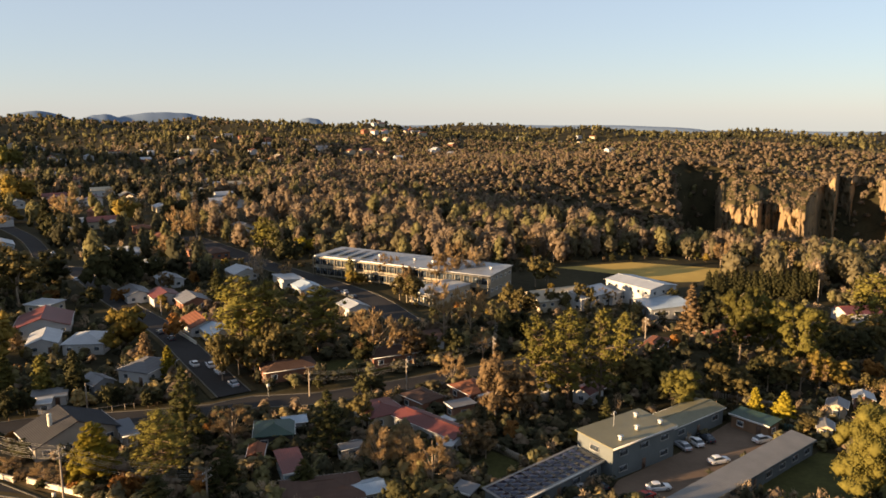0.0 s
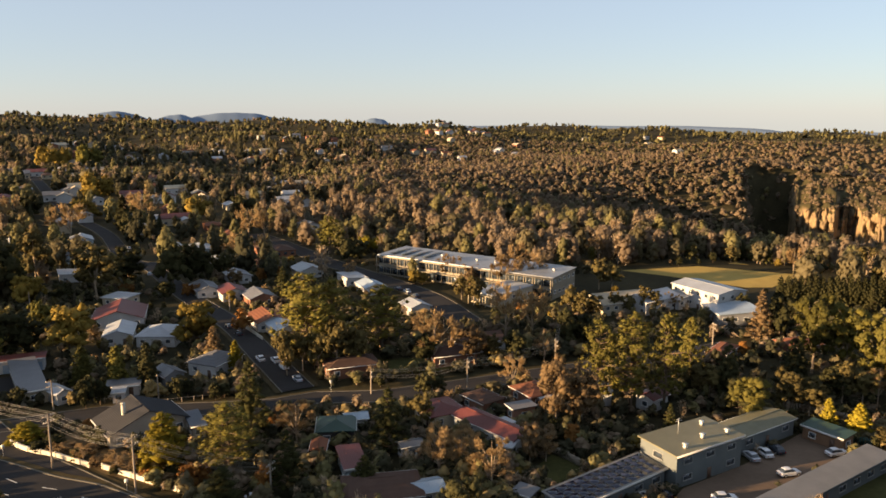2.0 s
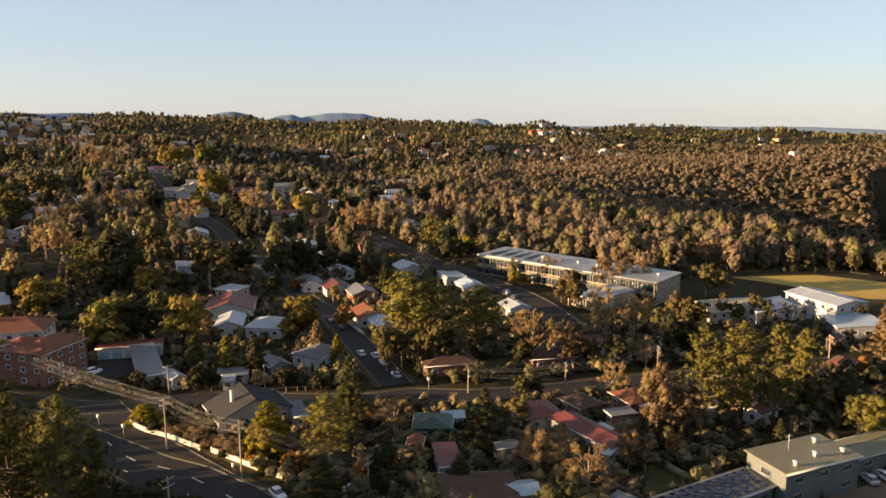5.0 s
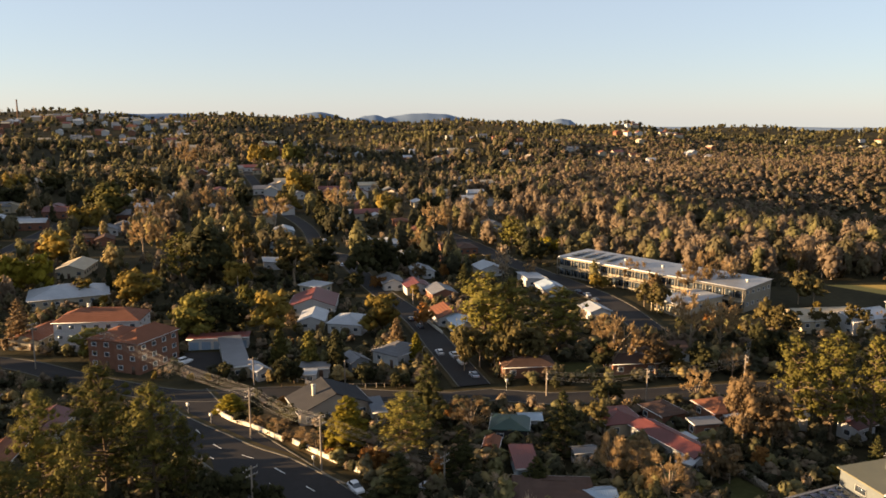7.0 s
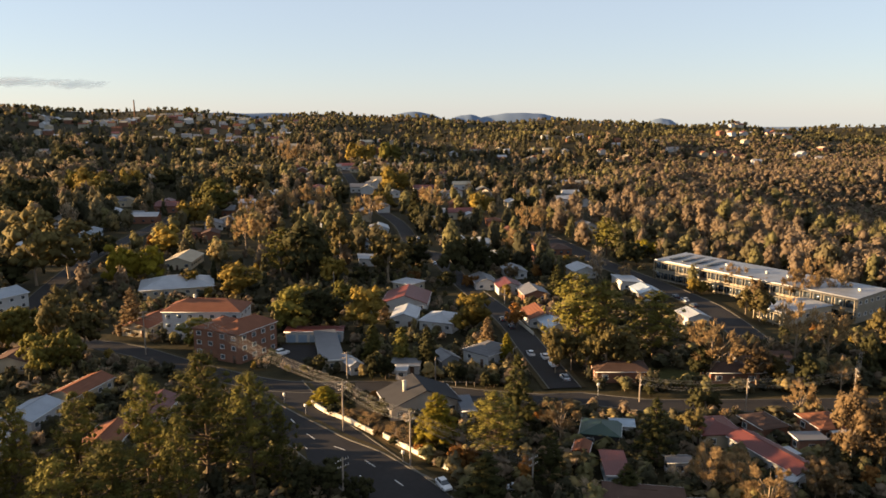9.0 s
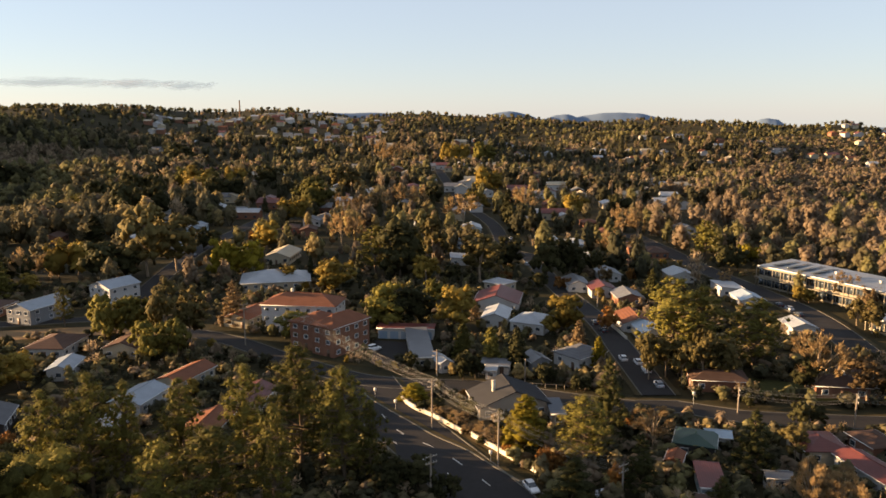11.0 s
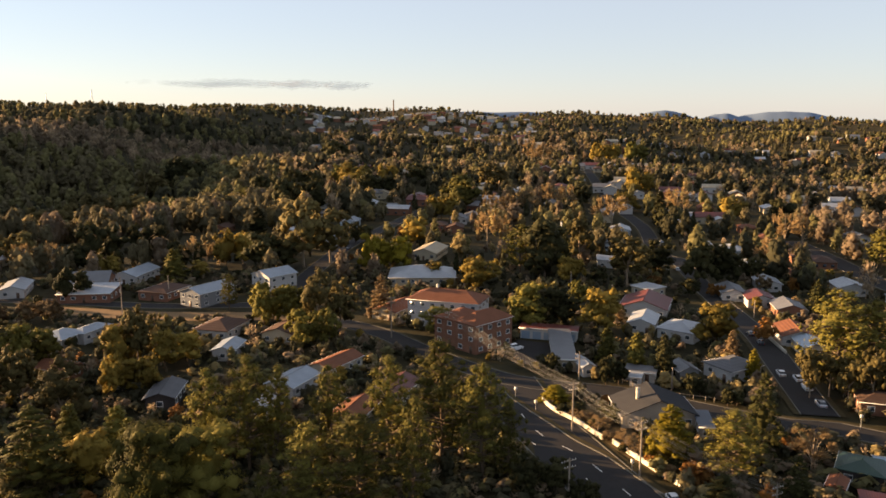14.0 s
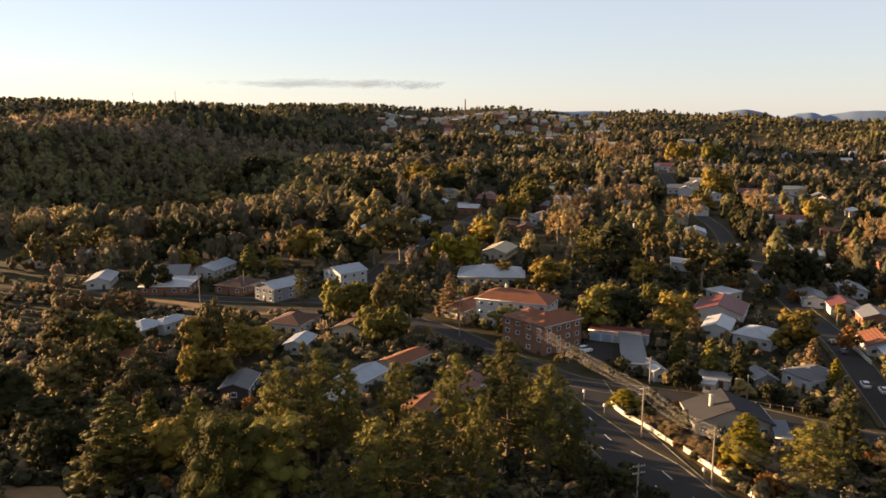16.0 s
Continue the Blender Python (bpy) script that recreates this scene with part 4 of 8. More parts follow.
def car(x, y, rot, kind):
    if kind not in CAR_PARTS:
        tall = 0.45 if kind == "van" else 0.0
        body = loft("body", [(-2.2, 0.72, 0.70, 0.38, 0.85 + tall), (-2.05, 0.82, 0.80, 0.28, 0.95 + tall), (-1.0, 0.86, 0.84, 0.24, 0.97 + tall * 0.8), (0.9, 0.86, 0.84, 0.24, 0.95 + tall * 0.4), (1.9, 0.82, 0.78, 0.28, 0.82), (2.2, 0.70, 0.66, 0.38, 0.70)], CAR_PAINT[kind])
        cabin = loft("glasshouse", [(-2.0 if tall else -1.75, 0.76, 0.68, 0.9, 1.0 + tall), (-1.35, 0.77, 0.62, 0.9, 1.40 + tall), (0.1, 0.77, 0.62, 0.9, 1.42 + tall), (1.0, 0.76, 0.66, 0.88, 0.96 + tall * 0.3)], GLASS)
        top = loft("roof", [(-1.9 if tall else -1.3, 0.58, 0.56, 1.39 + tall, 1.45 + tall), (-0.6, 0.62, 0.6, 1.41 + tall, 1.48 + tall), (0.12, 0.58, 0.56, 1.39 + tall, 1.45 + tall)], CAR_PAINT[kind])
        ring = [(math.cos(q * math.pi / 6), math.sin(q * math.pi / 6)) for q in range(12)]
        wheel = poly_mesh("wheel", [(0.32 * c, s2 * 0.1, 0.32 * s) for s2 in (-1, 1) for c, s in ring], [tuple(range(12)), tuple(reversed(range(12, 24)))] + [(k, k + 12, (k + 1) % 12 + 12, (k + 1) % 12) for k in range(12)], TYRE)
        rim = poly_mesh("rim", [(0.19 * c, s2 * 0.115, 0.19 * s) for s2 in (-1, 1) for c, s in ring], [tuple(range(12)), tuple(reversed(range(12, 24)))] + [(k, k + 12, (k + 1) % 12 + 12, (k + 1) % 12) for k in range(12)], PALE_METAL)
        lamp = boxes_mesh("headlight", [(2.0, -0.16, 0.58, 2.19, 0.16, 0.72)], LAMP)
        tail = boxes_mesh("tail_light", [(-2.23, -0.13, 0.6, -2.1, 0.13, 0.78)], TAIL)
        CAR_PARTS[kind] = (body, cabin, top, wheel, rim, lamp, tail)
    body, cabin, top, wheel, rim, lamp, tail = CAR_PARTS[kind]
    ob = new("van" if kind == "van" else "car", None)
    ob.matrix_basis = pose(x, y, float(land(x, y)) + 0.1, 0, 0, rot)
    tagged(ob, {"van": "white delivery van parked on asphalt", "white": "white parked car on asphalt", "silver": "silver parked car on asphalt", "dark": "dark grey parked car on asphalt", "red": "red parked car on asphalt"}[kind], "car", group="parked cars")
    b = part("body", body, ob)
    part("glasshouse", cabin, b, label="dark tinted car windows")
    part("roof", top, b)
    for u in (-0.55, 0.55):
        part("headlight", lamp, b, (0, u, 0))
        part("tail_light", tail, b, (0, u, 0))
    for u in (-1.35, 1.38):
        for s in (-0.8, 0.8):
            part("rim", rim, part("wheel", wheel, ob, (u, s, 0.32)))


# ---- cloud, stack and masts on the sky line ----
CLOUD = bpy.data.materials.new("thin_grey_cloud")
CLOUD.use_nodes = True
cn, cl_ = CLOUD.node_tree.nodes, CLOUD.node_tree.links
cn["Principled BSDF"].inputs["Base Color"].default_value = (0.8, 0.8, 0.82, 1)
cn["Principled BSDF"].inputs["Roughness"].default_value = 1
cloud_tc, cloud_n, cloud_map, cloud_grad = cn.new("ShaderNodeTexCoord"), cn.new("ShaderNodeTexNoise"), cn.new("ShaderNodeMapping"), cn.new("ShaderNodeMapRange")
cloud_map.inputs["Scale"].default_value = (0.006, 1, 0.035)
cl_.new(cloud_tc.outputs["Object"], cloud_map.inputs[0])
cl_.new(cloud_map.outputs[0], cloud_n.inputs["Vector"])
cloud_n.inputs["Scale"].default_value, cloud_n.inputs["Detail"].default_value = 1.0, 6
cloud_len = cn.new("ShaderNodeVectorMath")
cloud_len.operation = 'LENGTH'
cloud_fit = cn.new("ShaderNodeMapping")
cloud_fit.inputs["Scale"].default_value = (1 / 330, 0, 1 / 26)
cl_.new(cloud_tc.outputs["Object"], cloud_fit.inputs[0])
cl_.new(cloud_fit.outputs[0], cloud_len.inputs[0])
cloud_sub = cn.new("ShaderNodeMath")
cloud_sub.operation = 'SUBTRACT'
cl_.new(cloud_n.outputs["Fac"], cloud_sub.inputs[0])
cloud_half = cn.new("ShaderNodeMath")
cloud_half.operation = 'MULTIPLY'
cloud_half.inputs[1].default_value = 0.42
cl_.new(cloud_len.outputs["Value"], cloud_half.inputs[0])
cl_.new(cloud_half.outputs[0], cloud_sub.inputs[1])
cloud_grad.inputs["From Min"].default_value, cloud_grad.inputs["From Max"].default_value = 0.05, 0.45
cloud_grad.inputs["To Max"].default_value = 0.5
cl_.new(cloud_sub.outputs[0], cloud_grad.inputs["Value"])
cl_.new(cloud_grad.outputs[0], cn["Principled BSDF"].inputs["Alpha"])


def cloud_bank(bearing, up, wide):
    """A thin streak of cloud low over the ridge."""
    d = 4750
    q = radians(bearing)
    ob = new("cloud", poly_mesh("cloud", [(-380, 0, -40), (380, 0, -40), (380, 0, 40), (-380, 0, 40)], [(0, 1, 2, 3)], CLOUD))
    ob.matrix_basis = pose(-d * math.sin(q), d * math.cos(q), EYE + d * math.tan(radians(up)), 0, 0, bearing) @ Matrix.Diagonal((wide, 1, 1, 1))
    tagged(ob, "thin grey streak of cloud over the ridge", "cloud", kind="structure")


def stack(x, y, h, r):
    ob = tagged(new("chimney_stack", None), "tall slim brick chimney stack on the town ridge", "chimney")
    ob.matrix_basis = pose(x, y, float(land(x, y)))
    v, f = limb([(0, 0, -2), (0, 0, h * 0.5), (0, 0, h)], [r, r * 0.85, r * 0.7], 12)
    part("shaft", mesh("shaft", v, f, [WALL["brown_brick"]], smooth=True), ob)
    v, f = limb([(0, 0, h), (0, 0, h + 0.6), (0, 0, h + 1.2)], [r * 0.85, r * 0.9, r * 0.8], 12)
    part("cap", mesh("cap", v, f, [CONCRETE], smooth=True), ob)


def radio_mast(x, y, h):
    ob = tagged(new("radio_mast", None), "slender lattice radio mast on the wooded ridge", "mast")
    ob.matrix_basis = pose(x, y, float(land(x, y)))
    for k in range(3):
        c, s = math.cos(k * 2.094), math.sin(k * 2.094)
        v, f = limb([(1.6 * c, 1.6 * s, 0), (0.5 * c, 0.5 * s, h)], [0.35, 0.25], 5)
        part("leg", mesh("leg", v, f, [PALE_METAL]), ob)
    for z in range(8, int(h), 6):
        part("brace", boxes_mesh("brace", [(-1.2, -0.15, z, 1.2, 0.15, z + 0.3)], PALE_METAL), ob)


# ---- streets, lawns and the rest of the plan ----
street("cross_street", ((-194.7, 148.5), (-171, 150.1), (-144.6, 145.9), (-114.4, 144.3), (-90, 155.2), (-67.8, 159.5), (-52.1, 163.3), (-44, 168.3), (-29.9, 170.3), (-11.7, 178.5), (11.1, 190.1), (33.5, 201.2), (66.4, 218.1)), 7.5, "sunlit asphalt cross street between the houses")
street("side_lane", ((-194.7, 148.5), (-220.6, 148.1), (-250.4, 119.5), (-283.3, 97), (-302.2, 82.5)), 6.5, "pale lane on the slope below the houses")
street("long_street", ((-49.8, 172.6), (-66.5, 198), (-86.6, 228.2), (-119.6, 268.6), (-159.2, 321.7), (-172.5, 328.4), (-221.9, 402.5), (-286.4, 476.6), (-374.7, 585.8), (-474.2, 717.4)), 8, "shaded asphalt street running up the hill")
street("school_street", ((-11.6, 236), (-27.6, 269.5), (-50.9, 299.2), (-78.5, 330.8), (-111, 374.2), (-139.8, 409.9)), 10, "asphalt street in front of the school")
street("main_road", ((-116.2, 144.4), (-98.7, 130.7), (-84.4, 122.4), (-65.3, 111.5), (-50.7, 102.4)), 15, "wide asphalt main road with dashed lane marks")
street("back_street", ((-224.1, 150.5), (-266.6, 200.5), (-301.6, 247.2), (-336.1, 306.4), (-370.7, 367.9)), 8, "asphalt street with parked cars between gardens")
patch("playing_field", ((49.3, 324.4), (82.7, 335.7), (104.7, 350.4), (122.6, 319), (102.3, 295.7), (92, 294.8), (65.8, 314.7)), FIELD, "dry sunlit grass playing field beside the hall", 0.05)
patch("car_park", ((27.9, 123), (32, 129.6), (46.2, 140.6), (63.8, 157.7), (74.7, 149.3), (38.1, 120.5)), CARPARK, "worn brown asphalt motel car park", 0.05)
patch("motel_lawn", ((49.1, 121.4), (74.3, 141.3), (86.7, 133.9), (78, 119.3)), GRASS, "shaded grass beside the low motel wing", 0.04)
patch("garage_yard", ((-122.7, 155.2), (-134.9, 172.9), (-121.6, 178.2), (-109.5, 161.4)), ASPHALT, "asphalt yard in front of the garages", 0.05)
patch("verge", ((-48, 182), (-32.3, 185.2), (-21, 187.7), (-10.3, 192), (-13.1, 201.5), (-34.3, 197.8), (-46.5, 190.9)), GRASS, "mown grass verge along the cross street", 0.04)
patch("back_lawn", ((3.1, 130.9), (9.5, 141.6), (15.3, 137.8), (11.9, 129.7)), GRASS, "back garden lawn behind a fence", 0.04)
patch("corner_garden", ((-98.9, 137.3), (-90.1, 144.8), (-59.9, 129.3), (-56.3, 120.8), (-75.5, 127.3)), GARDEN, "garden bed of the corner house behind a low wall", 0.04)
patch("dirt_lot", ((-139, 21.6), (-149.1, 23.6), (-141.6, 31.5), (-130.2, 31.6)), DIRT, "bare sunlit earth lot", 0.04)
# the sunlight on this earth verge is put in by the pale DIRT colour
patch("roadside", ((-277.4, 92.8), (-242.8, 115.7), (-215.9, 140.2), (-190.2, 145.1), (-182.6, 137.9), (-207.1, 134.5), (-234.6, 107.6), (-267.9, 88.5)), DIRT, "dry earth verge beside the lane, sunlight painted into its colour", 0.04)
kerb(((-111, 137.7), (-107.9, 135.2), (-99.3, 131.5), (-91.5, 128.6), (-82.1, 125), (-72.9, 122.7), (-63.2, 118.5), (-53.4, 114.9), (-44.1, 110.8)), "pale concrete kerb along the main road")
kerb(((-90.4, 118.5), (-86.5, 114.6), (-82.6, 109.8), (-78.5, 104.5)), "pale concrete kerb of the road island")
low_wall(((-99.5, 137.7), (-94.2, 134.9), (-87.2, 132.9), (-78.2, 129.2)), "low white painted masonry garden wall")
low_wall(((-75.4, 128.9), (-68.3, 125.9), (-60.5, 122.6), (-55.9, 120.9)), "low white painted masonry garden wall")
lane_marks(((-98.6, 128.4), (-88.4, 122.2), (-76.6, 119.4), (-60.7, 111.6)))
lane_marks(((-88.7, 118.4), (-81.1, 115.5), (-70.2, 111.9), (-63.4, 108.3)))
pole_a = utility_pole(-84.9, 128.1, 11.1, True, 68)
pole_b = utility_pole(-64.5, 120, 10.9, True, 68)
pole_c = utility_pole(-31.7, 171.8, 6.0, True, 105)
pole_d = utility_pole(-8.9, 176.2, 7.6, True, 105)
pole_e = utility_pole(13.1, 190.5, 8.9, True, 105)
pole_g = utility_pole(-163.7, 148.9, 12.6, True, 68)
pole_h = utility_pole(-146.6, 155.7, 9.8, True, 68)
utility_pole(-102.1, 156.5, 7.1, True)
utility_pole(-81.3, 165, 6.0, False)
utility_pole(-67.5, 101.4, 9.1, True, 68)
utility_pole(-93.4, 245, 6.0, False)
utility_pole(-159.3, 236.6, 7.6, False)
pole_n = utility_pole(60, 218.1, 6.6, True, 105)
pole_o = utility_pole(93, 233.2, 7.3, True, 105)
utility_pole(132.6, 262.3, 8.1, False)
utility_pole(162.7, 284.2, 7.7, False)
utility_pole(-248.3, 104.7, 12.9, False)
utility_pole(-257.6, 125.9, 9.0, False)
utility_pole(-140.2, 234.5, 6.0, False)
pole_w = utility_pole(16.5, 224.3, 8.0, True, 105)
pole_x = utility_pole(-40, 119.8, 7.1, True, 68)
wires(pole_a, pole_b)
wires(pole_a, pole_h)
wires(pole_h, pole_g)
wires(pole_c, pole_d)
wires(pole_d, pole_e)
wires(pole_b, pole_x)
wires(pole_e, pole_w)
wires(pole_n, pole_o)
street_sign(-41.5, 171.9, 3.1)
street_sign(-23.5, 186.4, 2.2)
street_sign(-20.6, 197.7, 2.2)
street_sign(-15.3, 193, 2.2)
street_sign(-97.5, 132.2, 2.6)
street_sign(-105.7, 135.3, 2.8)
street_sign(-66.5, 120.7, 2.5)
mast(-215.3, 310.1, 13.4)
fence(((3.6, 149.7), (9.6, 142.9), (15.1, 136.1)), "weathered timber paling fence")
fence(((69.5, 153.1), (73.8, 149.9)), "pale green metal fence")
fence(((-85.5, 230.1), (-71.4, 212.3)), "white rendered street wall")
fence(((-105.3, 62.8), (-107, 70.9)), "pale timber paling fence")
fence(((77.8, 161.5), (67.5, 167.7), (62.5, 170.2)), "pale timber paling fence")
fence(((-175.8, 164.6), (-164.8, 161.1)), "white rendered street wall")
fence(((-99.8, 162.5), (-83.7, 160.7), (-70.3, 165)), "grey wire garden fence")
car(-66.2, 194.2, 124, "white")
car(-61.7, 193.3, 124, "white")
car(-57.9, 188.3, 124, "van")
car(-51.8, 179.2, 124, "silver")
car(-86.3, 224.5, 124, "dark")
car(-80.5, 217.4, 124, "dark")
car(47.8, 142.9, 106, "silver")
car(50.9, 144.8, 106, "white")
car(53.8, 146.6, 106, "dark")
car(52.7, 136.4, 20, "white")
car(65, 145.8, 20, "white")
car(38.2, 125.8, 10, "white")
car(25, 125, 111, "white")
car(27.9, 127.1, 111, "dark")
car(22.3, 122.6, 111, "dark")
car(35, 122.6, 36, "red")
car(-128.8, 164.8, 80, "van")
car(-309.6, 233.1, 129, "red")
car(-289.6, 235.5, 129, "dark")
car(-262.1, 211.5, 129, "silver")
car(-251.5, 174.7, 129, "white")
car(-36.7, 276.7, 122, "silver")
car(-32.7, 269.6, 122, "dark")
car(-40.6, 280.4, 122, "dark")
car(-147.7, 299.7, 124, "silver")
car(-174.3, 339.9, 124, "white")
car(-187.1, 359.7, 124, "silver")
car(-42.3, 119.3, 20, "silver")
car(-55, 114.9, -40, "white")
car(-131.8, 42.6, 20, "silver")
car(-124.2, 48.8, 20, "white")
car(-114.1, 63.5, 0, "silver")
car(-260.7, 209.2, 40, "silver")
far_hill(27.8, 4500, 5.7, 0.25, 1.6)
far_hill(23.8, 4530, 3.8, 0.02, 1.8)
far_hill(20.0, 4560, 7.0, 0.13, 2.2)
far_hill(13.9, 4590, 2.5, -0.48, 2)
far_hill(9.8, 4620, 2.3, -0.29, 2.2)
far_hill(-4.0, 4650, 19.1, -0.86, 6)
far_hill(-20.7, 4680, 25.5, -1.23, 8)
far_hill(41.6, 4710, 12.7, 0.16, 4)
stack(-1286.4, 1186.4, 44.1, 1.7)
radio_mast(-1390.7, 562.2, 40.2)
radio_mast(-1416, 494.9, 26.2)
cloud_bank(59.2, 2.19, 1.45)
cloud_bank(50.9, 2.07, 0.5)
cloud_bank(54.2, 2.16, 0.7)


# ---- houses and halls ----
house("motel_block", 35.2, 138, 35.4, 17.3, 8.8, 6.2, "skillion", 0.35, "olive_metal", "motel_grey", "grey two-storey motel block with an olive metal roof", storeys=2)
house("motel_wing", 51.1, 152.4, 38, 17.9, 6.6, 3.6, "gable", 0.60, "olive_metal", "motel_grey", "single-storey grey motel wing with an olive metal roof")
house("shed", 65.6, 151.7, -51.7, 8.3, 4, 2.8, "skillion", 0.32, "green_metal", "brown_brick", "brown brick shed with a green metal roof")
house("motel_wing", 53.9, 127.4, 39.7, 44.1, 4.2, 3, "skillion", 0.34, "motel_flat", "motel_grey", "long low grey motel wing with a flat roof", storeys=1)
house("motel_wing", 18, 125, 41.8, 24.1, 6, 3.2, "skillion", 0.50, "motel_flat", "motel_grey", "low motel wing roofed with solar panels", solar=True)
house("house", -2.3, 149.1, -44, 17.3, 5.7, 3, "gable", 1.37, "red_metal", "white_board", "long white house with a red metal roof")
house("house", -14, 157.4, -58.7, 8.8, 8, 3, "hip", 1.76, "red_metal", "cream", "red hip-roofed cottage by the cross street")
house("house", -4.8, 164.5, -48.1, 7.5, 6, 3, "hip", 1.32, "brown_tile", "brick", "brick cottage with a brown tiled roof")
house("house", 6.8, 170, -55.3, 8.1, 7, 3, "hip", 1.54, "orange_tile", "brick", "brick cottage with an orange tiled roof")
house("house", 3.8, 159.6, -63.2, 3.3, 5.3, 3, "flat", 0.07, "grey_metal", "salmon_brick", "small salmon brick flat-roofed extension")
house("carport", -0.1, 151, -48.1, 2.8, 3.5, 2.5, "flat", 0.06, "white_metal", "white_board", "small white-roofed carport beside the house")
house("carport", 1, 140.8, -22.8, 2.5, 3.4, 2.5, "skillion", 0.20, "white_metal", "white_board", "white metal patio roof beside the house")
house("garage", 8.8, 167.2, -58.7, 3.4, 2.8, 2.6, "flat", 0.06, "white_metal", "brick", "brick garage with a white flat roof")
house("house", -34.5, 146.6, 11, 7.4, 7.6, 3, "hip", 1.63, "green_metal", "dark_wall", "dark cottage with a green hipped roof")
house("house", -31.4, 151.4, 19.3, 4.4, 3.4, 2.8, "gable", 0.83, "blue_metal", "white_board", "small cottage with a pale blue metal roof")
house("house", -28.1, 131.1, 21.7, 3.8, 9, 3, "skillion", 0.31, "red_metal", "pale_blue", "pale blue house with a red metal roof and white fascia")
house("house", -35.7, 136.6, 8, 2.5, 4.4, 2.8, "gable", 0.60, "orange_tile", "brick", "brick lean-to with an orange tiled roof")
house("house", -20.8, 121.1, 15, 13, 9, 2.8, "hip", 1.98, "brown_tile", "brick", "brick house with a dark brown tiled roof")
house("shed", -13.5, 122.1, 24.3, 5.7, 4.4, 2.6, "gable", 0.70, "blue_metal", "cream", "shed with a pale blue metal roof")
house("house", -18.2, 139.2, 27.5, 4.1, 2.5, 2.6, "gable", 0.60, "grey_metal", "white_board", "small white weatherboard cottage with a grey roof")
house("shed", 3.8, 122.3, -30.7, 3.1, 2.8, 2.2, "skillion", 0.23, "grey_metal", "dark_wall", "grey garden shed behind the fence")
house("house", 22, 171.4, -0.3, 5.1, 6.1, 3, "gable", 1.22, "grey_metal", "white_board", "white house half hidden under the pines")
house("house", 33.7, 168.6, -42.9, 4.5, 5.9, 3, "gable", 1.08, "red_metal", "white_board", "white house with a red roof under the pines")
house("house", -76.3, 146.5, 43.9, 16.1, 11.1, 2.9, "gable", 3.30, "slate_tile", "render", "rendered corner house with a grey tiled gable roof", chimney=True, turn=True)
house("garage", -65.1, 147.4, 34.5, 2.5, 8.2, 2.6, "skillion", 0.20, "dark_metal", "render", "garage with a dark blue roof")
house("house", -75.1, 185.3, -18.1, 8.8, 10.7, 3.4, "hip", 1.94, "grey_tile", "white_board", "grey-roofed house with white framed windows")
house("shed", -83.8, 176.4, -40.3, 6.5, 4.9, 2.6, "gable", 1.17, "grey_metal", "grey_wall", "small grey metal garden shed")
house("house", -113.8, 209.7, 21.7, 7.6, 12.9, 3.2, "gable", 1.82, "white_metal", "white_board", "white weatherboard house wing with a pale gable roof")
house("house", -100.6, 209.4, 4.7, 11, 11.5, 3.2, "hip", 2.42, "white_metal", "white_board", "white house wing with a pale hipped metal roof")
house("house", -123.2, 227.9, 22.3, 15, 16.8, 3.4, "gable", 3.59, "red_metal", "white_board", "white house with a dark red metal roof")
house("house", -135.3, 251.8, -13.6, 9.2, 7.9, 3, "flat", 0.16, "white_metal", "cream", "low pale flat-roofed house")
house("shed", -90.9, 167.5, 20, 7, 4, 2.4, "skillion", 0.32, "grey_metal", "white_board", "small white garden shed by trees")
house("house", -164.5, 356.3, 123.6, 14, 10, 3, "hip", 2.20, "white_metal", "cream", "cream rendered house with a pale metal roof among trees")
house("house", -147.6, 351.8, 123.6, 15, 11, 3, "hip", 2.42, "white_metal", "pale_blue", "pale blue weatherboard house with a pale metal roof among trees")
house("house", -127, 321.4, 123.6, 12, 9, 3, "hip", 1.98, "white_metal", "white_board", "white weatherboard house with a pale metal roof among trees")
house("house", -82.3, 304.9, 123.6, 12, 10, 3, "gable", 2.40, "white_metal", "white_board", "white weatherboard house with a pale metal roof among trees")
house("house", -99.6, 264.2, 123.6, 11, 9, 3, "gable", 2.16, "red_metal", "white_board", "white weatherboard house with a red metal roof among trees")
house("house", -87.4, 257.7, 123.6, 12, 9, 3, "gable", 2.16, "grey_metal", "brick", "brick house with a grey metal roof among trees")
house("house", -74.7, 228.1, 123.6, 13, 10, 3, "gable", 2.40, "orange_tile", "white_board", "white weatherboard house with an orange tiled roof among trees")
house("house", -67.3, 219, 123.6, 11, 7, 3, "gable", 1.68, "blue_metal", "white_board", "white weatherboard house with a pale blue metal roof among trees")
house("house", -147.9, 395.1, 123.6, 13, 10, 3.6, "hip", 2.20, "orange_tile", "brick", "brick house with an orange tiled roof among trees")
house("house", -107.1, 351.3, 123.6, 14, 10, 3, "hip", 2.20, "brown_tile", "brick", "brick house with a brown tiled roof among trees")
house("house", -111.4, 268.5, 123.6, 14, 8, 3, "gable", 1.92, "grey_metal", "white_board", "white weatherboard house with a grey metal roof among trees")
house("house", -107.2, 291.6, 123.6, 12, 8, 3, "gable", 1.92, "white_metal", "white_board", "white weatherboard house with a pale metal roof among trees")
house("house", -102.3, 318.7, 121.8, 13, 9, 3, "hip", 1.98, "brown_tile", "brick", "brick house with a brown tiled roof among trees")
house("house", -125.2, 361.9, 123.6, 13, 9, 3, "hip", 1.98, "brown_tile", "brick", "brick house with a brown tiled roof among trees")
house("house", -60.6, 291.1, 121.8, 12, 8, 3, "skillion", 0.64, "white_metal", "white_board", "white weatherboard house with a pale metal roof among trees")
